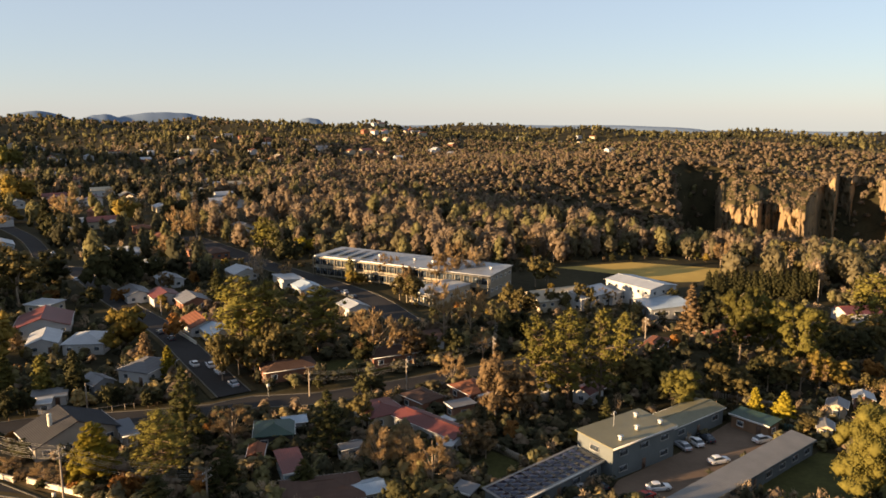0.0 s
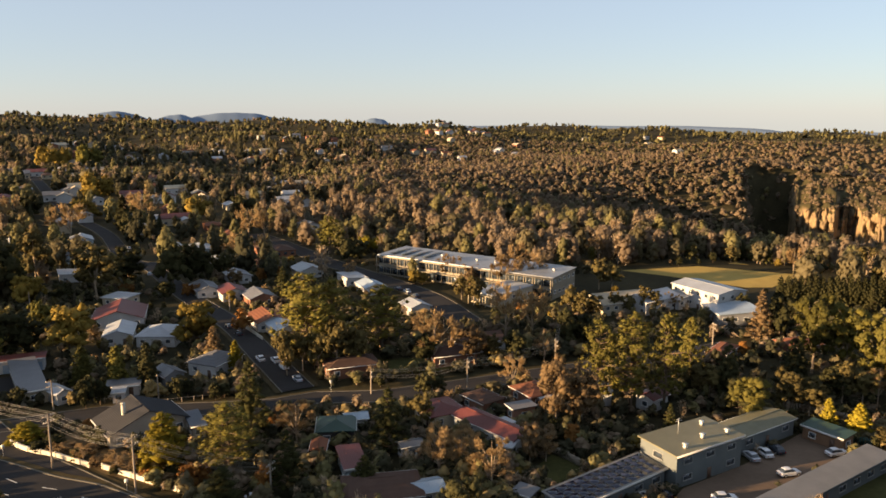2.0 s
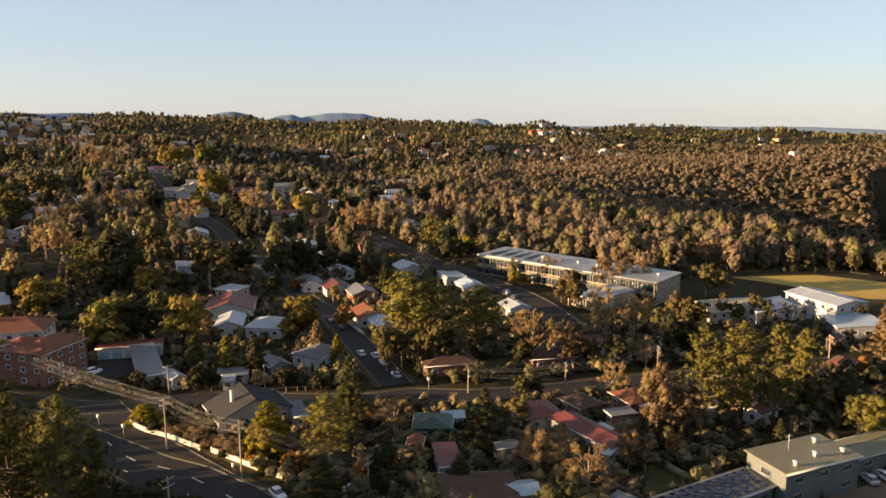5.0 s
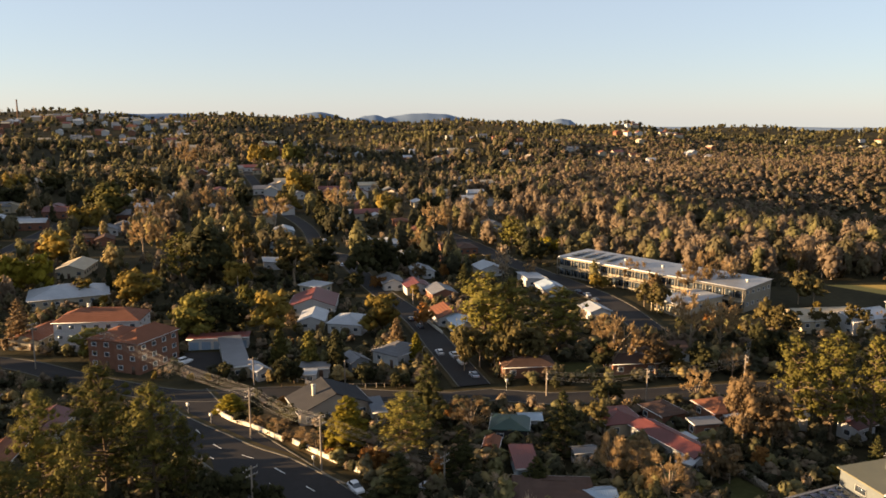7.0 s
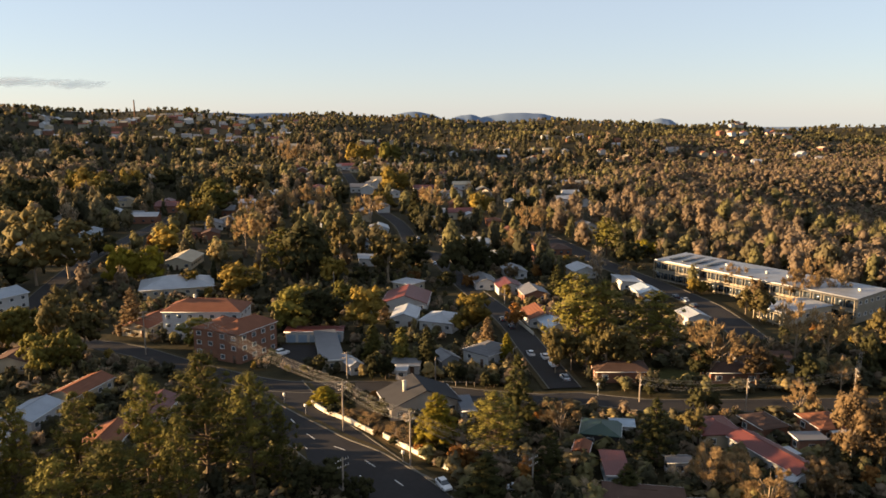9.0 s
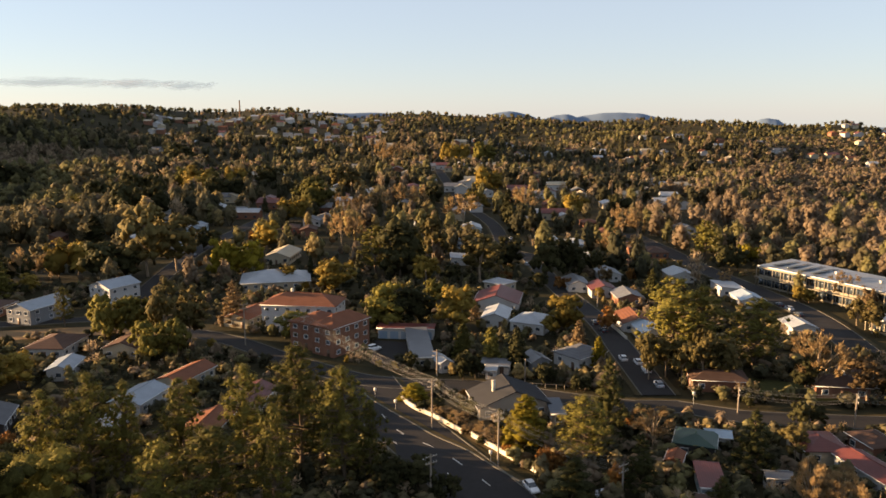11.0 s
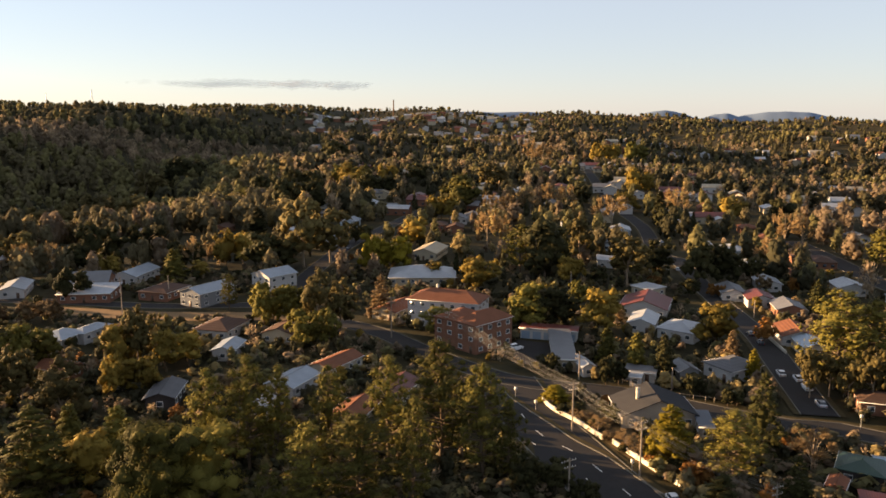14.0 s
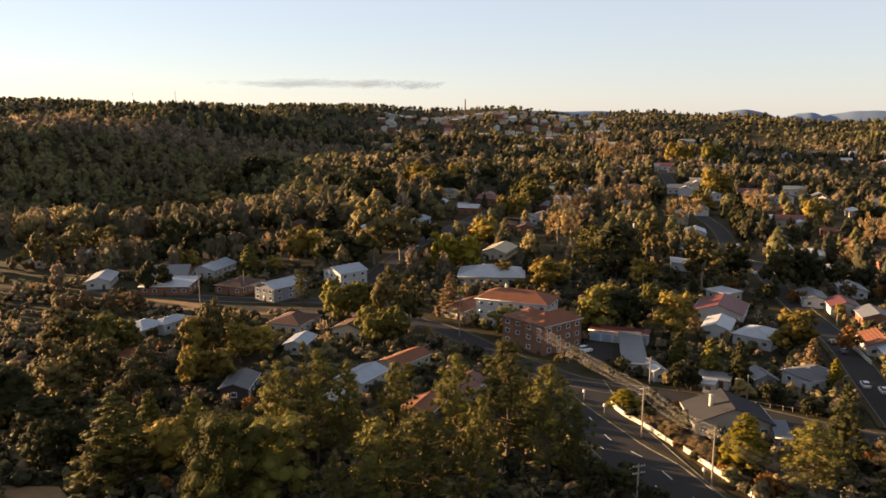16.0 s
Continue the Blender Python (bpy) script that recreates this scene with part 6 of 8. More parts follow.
tree("brush", -155.2, 251.4, 3.3, 1.00, 450, "round")
tree("bare", -64.6, 246, 2.9, 1.00, 450, "round")
tree("dark", 74, 149.9, 2.4, 1.00, 450, "round")
tree("brush", -324.2, 187.3, 3.3, 1.00, 450, "round")
tree("brush", 5, 374.1, 7.4, 1.00, 450)
tree("gum", 45, 377, 10.8, 1.00, 450)
tree("bare", -130.7, 19.2, 4.4, 1.00, 450, "round")
tree("yellow", 165.1, 275.8, 7.9, 1.00, 450)
tree("gum", 41.8, 192.8, 4.4, 1.00, 450, "round")
tree("autumn", 186.8, 319.4, 10.1, 1.00, 450)
tree("yellow", 152.5, 245.4, 10.6, 1.00, 450)
tree("bare", 111, 174.4, 3.9, 1.00, 450, "round")
tree("yellow", -194.1, 207.4, 4.7, 1.00, 450, "round")
tree("conifer", 33.7, 149.6, 8.5, 1.00, 1000)
tree("gum", -146.4, 283.3, 4.6, 1.00, 450, "round")
tree("conifer", 117, 346.7, 8.7, 1.00, 450)
tree("bare", -307.3, 65.7, 4.7, 1.00, 450, "round")
tree("yellow", 2.9, 130.5, 2.7, 1.00, 450, "round")
tree("brush", -335.4, 92.7, 3.1, 1.00, 450, "round")
tree("bare", 178.8, 325.1, 9.4, 1.00, 450)
tree("bare", -136.1, 99.1, 2.4, 1.00, 450, "round")
tree("yellow", -53.8, 370.8, 2.7, 1.00, 450, "round")
tree("gum", 66.1, 210.5, 2.4, 1.00, 450, "round")
tree("gum", -340.5, 95.2, 2.2, 1.00, 450, "round")
tree("dark", 43.5, 175.2, 4.7, 1.00, 450, "round")
tree("gum", -327.2, 175.5, 3.8, 1.00, 450, "round")
tree("bare", 177.3, 344.1, 4.5, 1.00, 450, "round")
tree("gum", 21.7, 249.5, 9.4, 1.00, 450)
tree("brush", -123.7, 71.3, 4.6, 1.00, 450, "round")
tree("yellow", 143.9, 261.3, 2.4, 1.00, 450, "round")
tree("autumn", 118, 185.5, 4.1, 1.00, 450, "round")
tree("bare", -9.2, 359.9, 7.7, 1.00, 450)
tree("bare", 43.9, 303.4, 4.2, 1.00, 450, "round")
tree("gum", 76.4, 357.3, 9.2, 1.00, 450)
tree("autumn", 168, 331.2, 10.2, 1.00, 450)
tree("gum", 73.7, 391.5, 4.3, 1.00, 450, "round")
tree("dark", 181.2, 342.8, 3.5, 1.00, 450, "round")
tree("gum", 147, 258.3, 4.2, 1.00, 450, "round")
tree("yellow", -182.1, 307.6, 4.9, 1.00, 450, "round")
tree("brush", -58.2, 88.1, 3.0, 1.00, 450, "round")
tree("dark", -264.6, 288.1, 3.7, 1.00, 450, "round")
tree("dark", -200.2, 182.7, 3.6, 1.00, 450, "round")
tree("dark", 159.8, 288.2, 4.9, 1.00, 450, "round")
tree("brush", 156.6, 279.1, 8.8, 1.00, 450)
tree("dark", 52.1, 360.1, 10.9, 1.00, 450)
tree("brush", -224, 278.3, 4.1, 1.00, 450, "round")
tree("bare", -214.4, 263.4, 3.0, 1.00, 450, "round")
tree("bare", 92.7, 245.5, 3.2, 1.00, 450, "round")
tree("bare", -199.1, 54.7, 3.4, 1.00, 450, "round")
tree("yellow", -22.4, 381.3, 3.1, 1.00, 450, "round")
tree("yellow", -72.1, 87.8, 3.7, 1.00, 450, "round")
tree("dark", 156.3, 356.4, 4.5, 1.00, 450, "round")
tree("bare", 101.6, 383.6, 2.7, 1.00, 450, "round")
tree("gum", 196.2, 329.4, 12.7, 1.00, 450)
tree("gum", -360.3, 107.5, 2.8, 1.00, 450, "round")
tree("dark", -304, 189.7, 3.5, 1.00, 450, "round")
tree("brush", 24.4, 347.6, 4.7, 1.00, 450, "round")
tree("yellow", -15.3, 381.3, 2.4, 1.00, 450, "round")
tree("dark", -12.3, 393.5, 2.9, 1.00, 450, "round")
tree("autumn", -88.1, 146.1, 2.5, 1.00, 450, "round")
tree("bare", 2, 176.4, 8.8, 1.00, 1000)
tree("gum", -71.6, 262.9, 2.8, 1.00, 450, "round")
tree("gum", -186.7, 275.9, 3.6, 1.00, 450, "round")
tree("dark", 83.4, 347, 8.6, 1.00, 450)
tree("bare", -66.7, 384.4, 4.7, 1.00, 450, "round")
tree("dark", -37.2, 101.5, 3.4, 1.00, 450, "round")
tree("brush", -196.9, 214.3, 4.3, 1.00, 450, "round")
tree("yellow", -40.6, 387.1, 2.2, 1.00, 450, "round")
tree("conifer", 74.7, 376.9, 12.1, 1.00, 450)
tree("brush", -278.4, 122.4, 3.2, 1.00, 450, "round")
tree("dark", 70.5, 176.3, 3.0, 1.00, 450, "round")
tree("gum", -183.3, 48.6, 2.6, 1.00, 450, "round")
tree("dark", -6.4, 111.9, 9.8, 1.00, 2400)
tree("gum", 166.5, 337.8, 10.3, 1.00, 450)
tree("yellow", 25.8, 214.9, 4.6, 1.00, 450, "round")
tree("yellow", -128, 151.8, 2.4, 1.00, 450, "round")
tree("dark", -279.8, 89.1, 4.3, 1.00, 450, "round")
tree("yellow", -352.2, 172.4, 3.2, 1.00, 450, "round")
tree("gum", -8.2, 345.4, 8.0, 1.00, 450)
tree("gum", 150, 324.5, 11.9, 1.00, 450)
tree("yellow", -372.8, 132.9, 2.8, 1.00, 450, "round")
tree("dark", -271.5, 66, 3.7, 1.00, 450, "round")
tree("gum", 21.7, 104.4, 9.5, 1.00, 2400)
tree("brush", -361.4, 76.4, 2.6, 1.00, 450, "round")
tree("gum", 136.5, 306.4, 8.4, 1.00, 450)
tree("yellow", -329.8, 117.5, 3.1, 1.00, 450, "round")
tree("pine", 38.6, 341, 7.7, 1.00, 450)
tree("gum", -160, 229.6, 2.8, 1.00, 450, "round")
tree("dark", -314.5, 150.7, 4.1, 1.00, 450, "round")
tree("dark", -236.4, 37.5, 2.5, 1.00, 450, "round")
tree("bare", 26.3, 367.9, 9.8, 1.00, 450)
tree("pine", 176.6, 286.3, 7.8, 1.00, 450)
tree("bare", -198.8, 273.9, 2.9, 1.00, 450, "round")
tree("dark", -128.5, 80.6, 3.8, 1.00, 450, "round")
tree("yellow", 26.4, 145.9, 2.9, 1.00, 450, "round")
tree("yellow", -108.8, 39.8, 3.7, 1.00, 450, "round")
tree("dark", 191.4, 342.8, 2.2, 1.00, 450, "round")
tree("bare", 83.7, 384.7, 4.7, 1.00, 450, "round")
tree("dark", -95.1, 215.8, 3.9, 1.00, 450, "round")
tree("autumn", 66.6, 362.9, 3.9, 1.00, 450, "round")
tree("bare", 11, 234, 4.3, 1.00, 450, "round")
tree("brush", -89, 57.1, 3.9, 1.00, 450, "round")
tree("autumn", 134.2, 226.4, 2.9, 1.00, 450, "round")
tree("yellow", -45.7, 345.7, 3.8, 1.00, 450, "round")
tree("gum", -9.3, 255.2, 2.3, 1.00, 450, "round")
tree("dark", 89.4, 262.9, 2.5, 1.00, 450, "round")
tree("dark", -8.5, 364.7, 2.8, 1.00, 450, "round")
tree("brush", -327.9, 216.1, 2.4, 1.00, 450, "round")
tree("bare", 148, 353.6, 3.0, 1.00, 450, "round")
tree("gum", -13.8, 384.4, 3.5, 1.00, 450, "round")
tree("dark", -71.3, 133.7, 2.9, 1.00, 450, "round")
tree("gum", -75.7, 380.9, 4.6, 1.00, 450, "round")
tree("autumn", 137.3, 337.8, 2.5, 1.00, 450, "round")
tree("bare", 122.4, 329.9, 10.1, 1.00, 450)
tree("conifer", 211.8, 315.7, 10.3, 1.00, 450)
tree("gum", -74.6, 374.5, 2.7, 1.00, 450, "round")
tree("dark", -116.7, 81.9, 4.1, 1.00, 450, "round")
tree("autumn", -53.7, 340.5, 2.7, 1.00, 450, "round")
tree("yellow", -349.5, 191.7, 3.8, 1.00, 450, "round")
tree("bare", 168.9, 344.2, 5.0, 1.00, 450, "round")
tree("brush", 72.5, 337.3, 2.6, 1.00, 450, "round")
tree("autumn", -191.9, 279, 4.8, 1.00, 450, "round")
tree("autumn", 212.4, 327.4, 2.8, 1.00, 450, "round")
tree("gum", -232.6, 288.2, 2.9, 1.00, 450, "round")
tree("dark", -344.8, 166.3, 3.3, 1.00, 450, "round")
tree("dark", 10.2, 152.5, 3.3, 1.00, 450, "round")
tree("gum", -12.7, 398, 3.0, 1.00, 450, "round")
tree("bare", -201.1, 157.1, 4.7, 1.00, 450, "round")
tree("gum", 9.1, 398.2, 9.3, 1.00, 450)
tree("gum", -3.2, 196.8, 7.9, 1.00, 1000)
tree("autumn", -204.7, 43.3, 4.3, 1.00, 450, "round")
tree("dark", 183, 335.7, 3.7, 1.00, 450, "round")
tree("bare", 96.4, 357.5, 2.6, 1.00, 450, "round")
tree("brush", -261, 164.5, 4.5, 1.00, 450, "round")
tree("dark", 157.4, 266.8, 4.6, 1.00, 450, "round")
tree("bare", 138.9, 272.7, 7.9, 1.00, 450)
tree("dark", -69.3, 359.9, 4.3, 1.00, 450, "round")
tree("brush", 13.3, 161.3, 2.4, 1.00, 450, "round")
tree("golden", 184.1, 304, 11.6, 1.00, 450)
tree("autumn", -48.8, 149.3, 3.5, 1.00, 450, "round")
tree("gum", -78.3, 84.1, 3.5, 1.00, 450, "round")
tree("bare", 35.7, 325, 4.4, 1.00, 450, "round")
tree("gum", -253.2, 230.2, 2.8, 1.00, 450, "round")
tree("gum", -192.3, 193.4, 3.5, 1.00, 450, "round")
tree("autumn", 14, 146.1, 4.8, 1.00, 450, "round")
tree("brush", -12.7, 390.3, 2.5, 1.00, 450, "round")
tree("yellow", 188.7, 295.2, 3.6, 1.00, 450, "round")
tree("brush", -278.5, 49.2, 3.1, 1.00, 450, "round")
tree("yellow", -143.4, 113.4, 4.8, 1.00, 450, "round")
tree("gum", -385.8, 62.8, 4.1, 1.00, 450, "round")
tree("brush", -199, 187.6, 4.2, 1.00, 450, "round")
tree("dark", -2.9, 239, 4.9, 1.00, 450, "round")
tree("dark", -43.9, 225.6, 2.5, 1.00, 450, "round")
tree("dark", 120, 282.4, 4.7, 1.00, 450, "round")
tree("autumn", -205.8, 74.9, 3.7, 1.00, 450, "round")
tree("gum", 125.1, 228.8, 4.5, 1.00, 450, "round")
tree("bare", -2, 126.1, 10.2, 1.00, 2400)
tree("brush", 58.7, 351.1, 7.1, 1.00, 450)
tree("dark", -170.9, 197.2, 4.1, 1.00, 450, "round")
tree("dark", -221.2, 77.7, 3.9, 1.00, 450, "round")
tree("bare", -176.5, 176.7, 2.6, 1.00, 450, "round")
tree("brush", -97.9, 225.2, 2.6, 1.00, 450, "round")
tree("gum", -185.8, 312.1, 3.5, 1.00, 450, "round")
tree("dark", 148.8, 361, 3.7, 1.00, 450, "round")
tree("gum", -169.1, 91.5, 3.5, 1.00, 450, "round")
tree("yellow", -389.1, 81.1, 4.7, 1.00, 450, "round")
tree("yellow", 171.9, 357.1, 12.5, 1.00, 450)
tree("dark", -259.4, 291.4, 3.5, 1.00, 450, "round")
tree("gum", 121.9, 214.6, 4.6, 1.00, 450, "round")
tree("dark", -135.6, 338.1, 2.3, 1.00, 450, "round")
tree("bare", -62.5, 225.8, 4.2, 1.00, 450, "round")
tree("bare", -87.6, 265.5, 4.7, 1.00, 450, "round")
tree("pine", 200.9, 327.5, 8.9, 1.00, 450)
tree("gum", -258.8, 51.7, 3.6, 1.00, 450, "round")
tree("gum", -187.8, 317.5, 2.5, 1.00, 450, "round")
tree("brush", 31.9, 108.6, 4.0, 1.00, 450, "round")
tree("brush", -291.4, 51.2, 3.6, 1.00, 450, "round")
tree("gum", 101.8, 348.8, 8.2, 1.00, 450)
tree("pine", 169.1, 312.5, 9.7, 1.00, 450)
tree("dark", -23.7, 229.7, 3.3, 1.00, 450, "round")
tree("yellow", 4.9, 355.9, 4.6, 1.00, 450, "round")
tree("brush", -218.3, 234.5, 3.7, 1.00, 450, "round")
tree("yellow", 125.4, 321.8, 7.9, 1.00, 450)
tree("yellow", -299, 201.3, 4.4, 1.00, 450, "round")
tree("gum", 94.8, 369.7, 9.7, 1.00, 450)
tree("dark", -278.2, 147.8, 4.9, 1.00, 450, "round")
tree("yellow", 208.5, 310.5, 11.1, 1.00, 450)
tree("dark", -276.3, 165.5, 2.4, 1.00, 450, "round")
tree("gum", 155.6, 237, 11.0, 1.00, 450)
tree("brush", -203.5, 160.7, 2.8, 1.00, 450, "round")
tree("gum", -32.9, 383.8, 3.0, 1.00, 450, "round")
tree("bare", -53, 80.3, 2.6, 1.00, 450, "round")
tree("conifer", 65.8, 388.2, 8.3, 1.00, 450)
tree("bare", 185.2, 313.6, 3.3, 1.00, 450, "round")
tree("gum", -353.8, 56.3, 2.3, 1.00, 450, "round")
tree("dark", 62, 355.1, 3.9, 1.00, 450, "round")
tree("autumn", -35.8, 359.3, 2.7, 1.00, 450, "round")
tree("dark", 94.6, 364.8, 4.0, 1.00, 450, "round")
tree("yellow", 173, 267.7, 3.5, 1.00, 450, "round")
tree("brush", -120.8, 59.8, 4.1, 1.00, 450, "round")
tree("brush", -363, 71.1, 4.5, 1.00, 450, "round")
tree("autumn", 65.5, 207.8, 4.5, 1.00, 450, "round")
tree("brush", 69.6, 105.4, 7.7, 1.00, 2400)
tree("yellow", -70.3, 370.5, 2.3, 1.00, 450, "round")
tree("dark", -142.6, 261.3, 2.6, 1.00, 450, "round")
tree("yellow", -207.6, 250.5, 4.5, 1.00, 450, "round")
tree("dark", -119.8, 23.2, 2.2, 1.00, 450, "round")
tree("autumn", -267.8, 219.4, 3.1, 1.00, 450, "round")
tree("bare", -12.6, 164.6, 4.1, 1.00, 450, "round")
tree("yellow", 40.5, 279.6, 3.5, 1.00, 450, "round")
tree("yellow", -311.4, 114.7, 4.3, 1.00, 450, "round")
tree("dark", -223.1, 272.9, 2.9, 1.00, 450, "round")
tree("dark", -238.7, 83.7, 2.3, 1.00, 450, "round")
tree("dark", 119.2, 302, 11.6, 1.00, 450)
tree("gum", -280, 242.6, 2.4, 1.00, 450, "round")
tree("brush", -78.6, 360.9, 2.4, 1.00, 450, "round")
tree("bare", 95, 222, 3.6, 1.00, 450, "round")
tree("brush", -121.9, 209.4, 4.8, 1.00, 450, "round")
tree("pine", 129, 361.9, 12.4, 1.00, 450)
tree("dark", -79, 103.1, 2.6, 1.00, 450, "round")
tree("yellow", -5.6, 381.7, 2.2, 1.00, 450, "round")
tree("bare", 119, 370.3, 8.7, 1.00, 450)
tree("dark", -110.4, 156.7, 4.8, 1.00, 450, "round")
tree("brush", -228.8, 313.8, 3.0, 1.00, 450, "round")
tree("yellow", 118.1, 336, 4.4, 1.00, 450, "round")
tree("gum", 117.9, 200.8, 11.7, 1.00, 1000)
tree("bare", -342.4, 115, 3.5, 1.00, 450, "round")
tree("dark", 90.6, 140.2, 9.8, 1.00, 1000)
tree("golden", 133.7, 365.6, 11.9, 1.00, 450)
tree("bare", -351.3, 145.5, 2.3, 1.00, 450, "round")
tree("dark", -15, 135.7, 3.1, 1.00, 450, "round")
tree("dark", -348, 154.4, 3.1, 1.00, 450, "round")
tree("gum", 95.7, 282.9, 2.5, 1.00, 450, "round")
tree("yellow", 14.8, 243.9, 3.1, 1.00, 450, "round")
tree("brush", 32.8, 103, 7.9, 1.00, 2400)
tree("gum", 188.6, 310.2, 12.9, 1.00, 450)
tree("dark", 48.5, 96.8, 13.0, 1.00, 2400)
tree("gum", 133.8, 206.2, 2.8, 1.00, 450, "round")
tree("brush", -109.4, 187.6, 3.0, 1.00, 450, "round")
tree("dark", -120.8, 244.6, 2.8, 1.00, 450, "round")
tree("dark", -55.2, 252.7, 4.6, 1.00, 450, "round")
tree("dark", 210.1, 332.2, 12.6, 1.00, 450)
tree("gum", 170.3, 288.4, 10.6, 1.00, 450)
tree("dark", -54.7, 221.7, 2.5, 1.00, 450, "round")
tree("brush", -260.3, 282.5, 3.3, 1.00, 450, "round")
tree("gum", -180.6, 352, 4.1, 1.00, 450, "round")
tree("bare", -341.3, 61, 4.7, 1.00, 450, "round")
tree("gum", 168.2, 265.1, 2.6, 1.00, 450, "round")
tree("bare", 37.9, 236.7, 3.7, 1.00, 450, "round")
tree("autumn", 4.6, 252.8, 2.9, 1.00, 450, "round")
tree("gum", 76.6, 286.8, 2.2, 1.00, 450, "round")
tree("dark", 106, 379.2, 7.5, 1.00, 450)
tree("dark", 116.3, 219.8, 2.4, 1.00, 450, "round")
tree("gum", -153.9, 97.1, 4.1, 1.00, 450, "round")
tree("gum", 191.6, 324.1, 12.6, 1.00, 450)
tree("autumn", -183.1, 272, 2.7, 1.00, 450, "round")
tree("pine", 140.6, 362.4, 10.4, 1.00, 450)
tree("gum", -53.4, 270.3, 3.3, 1.00, 450, "round")
tree("gum", 167.4, 318.8, 7.0, 1.00, 450)
tree("gum", 151, 286.4, 8.3, 1.00, 450)
tree("bare", -237.3, 282.2, 4.7, 1.00, 450, "round")
tree("brush", 23.5, 257.6, 2.3, 1.00, 450, "round")
tree("dark", 171, 298.4, 7.9, 1.00, 450)
tree("yellow", -168.2, 140.5, 3.6, 1.00, 450, "round")
tree("gum", 69.4, 383.7, 8.8, 1.00, 450)
tree("brush", -137.2, 353.7, 2.5, 1.00, 450, "round")
tree("conifer", -23.6, 347.1, 7.1, 1.00, 450)
tree("gum", -332.5, 62.8, 4.1, 1.00, 450, "round")
tree("pine", 28.5, 92.7, 11.1, 1.00, 2400)
tree("brush", -359.6, 76.8, 2.8, 1.00, 450, "round")
tree("conifer", 141.3, 224.6, 9.8, 1.00, 450)
tree("brush", -2.9, 385.1, 12.5, 1.00, 450)
tree("yellow", -164.9, 50, 3.7, 1.00, 450, "round")
tree("brush", -0.3, 379.3, 2.4, 1.00, 450, "round")
tree("brush", -258.8, 297.2, 4.3, 1.00, 450, "round")
tree("dark", -126, 217, 4.2, 1.00, 450, "round")
tree("yellow", 167.6, 293.8, 10.1, 1.00, 450)
tree("dark", 76.4, 370.6, 7.8, 1.00, 450)
tree("brush", -37, 98.1, 3.3, 1.00, 450, "round")
tree("conifer", 129.4, 324.4, 7.1, 1.00, 450)
tree("dark", -350.3, 167, 4.9, 1.00, 450, "round")
tree("dark", -30.2, 176.5, 3.6, 1.00, 450, "round")
tree("dark", -185.9, 264.5, 2.4, 1.00, 450, "round")
tree("gum", -108.1, 33.8, 3.3, 1.00, 450, "round")
tree("brush", -280.4, 234.7, 2.3, 1.00, 450, "round")
tree("bare", 94.6, 148.6, 12.2, 1.00, 1000)
tree("dark", 62.2, 161.7, 3.3, 1.00, 450, "round")
tree("dark", 84.7, 337.8, 3.2, 1.00, 450, "round")
tree("dark", 19.1, 392.8, 11.1, 1.00, 450)
tree("autumn", 141.3, 344, 4.5, 1.00, 450, "round")
tree("gum", 143, 326.7, 2.9, 1.00, 450, "round")
tree("yellow", -94.8, 325.3, 4.4, 1.00, 450, "round")
tree("autumn", -202.2, 197.8, 2.4, 1.00, 450, "round")
tree("dark", 151.1, 353.4, 3.5, 1.00, 450, "round")
tree("yellow", -163, 226.6, 4.0, 1.00, 450, "round")
tree("autumn", 166.7, 345, 4.4, 1.00, 450, "round")
tree("dark", -171.3, 134.7, 3.1, 1.00, 450, "round")
tree("yellow", 43.1, 227.2, 4.3, 1.00, 450, "round")
tree("yellow", -3.4, 130.3, 3.4, 1.00, 450, "round")
tree("dark", -286.4, 245.1, 3.6, 1.00, 450, "round")
tree("gum", -88.9, 330.4, 3.5, 1.00, 450, "round")
tree("gum", -234.4, 193.4, 4.2, 1.00, 450, "round")
tree("gum", 138.4, 209.5, 8.7, 1.00, 450)
tree("dark", 79.5, 168.1, 2.7, 1.00, 450, "round")
tree("autumn", -289.4, 137, 2.8, 1.00, 450, "round")
tree("autumn", -298.1, 49.9, 3.5, 1.00, 450, "round")
tree("yellow", -111.8, 17.9, 2.3, 1.00, 450, "round")
tree("yellow", -198.1, 86.4, 3.7, 1.00, 450, "round")
tree("yellow", -185.1, 50.8, 3.2, 1.00, 450, "round")
tree("gum", 34.1, 396.7, 7.9, 1.00, 450)
tree("dark", 189.2, 329.6, 3.2, 1.00, 450, "round")
tree("brush", -49.7, 265.2, 3.4, 1.00, 450, "round")
tree("gum", 161.9, 272.2, 8.8, 1.00, 450)
tree("yellow", -0.3, 99.1, 10.7, 1.00, 2400)
tree("autumn", -300.2, 257.5, 3.0, 1.00, 450, "round")
tree("brush", 13.7, 261.6, 4.6, 1.00, 450, "round")
tree("brush", -358.7, 75.3, 3.9, 1.00, 450, "round")
tree("autumn", 171.7, 281.2, 3.4, 1.00, 450, "round")
tree("dark", 75.8, 335, 4.3, 1.00, 450, "round")
tree("gum", -270.9, 195.2, 29.6, 0.96, 450)
tree("gum", -268.9, 208.4, 24.6, 1.16, 450)
tree("dark", -419.0, 287.1, 26.2, 0.80, 450)
tree("dark", -419.8, 300.3, 21.8, 0.97, 450)
tree("dark", -407.0, 303.9, 24.6, 0.86, 450)
tree("golden", -238.2, 205.4, 17.0, 0.77, 1000, "round")
tree("golden", -237.7, 213.6, 14.1, 0.93, 1000, "round")
tree("golden", -229.6, 215.0, 16.0, 0.82, 1000, "round")
tree("autumn", -277.4, 259.7, 10.6, 2.10, 450, "poplar")
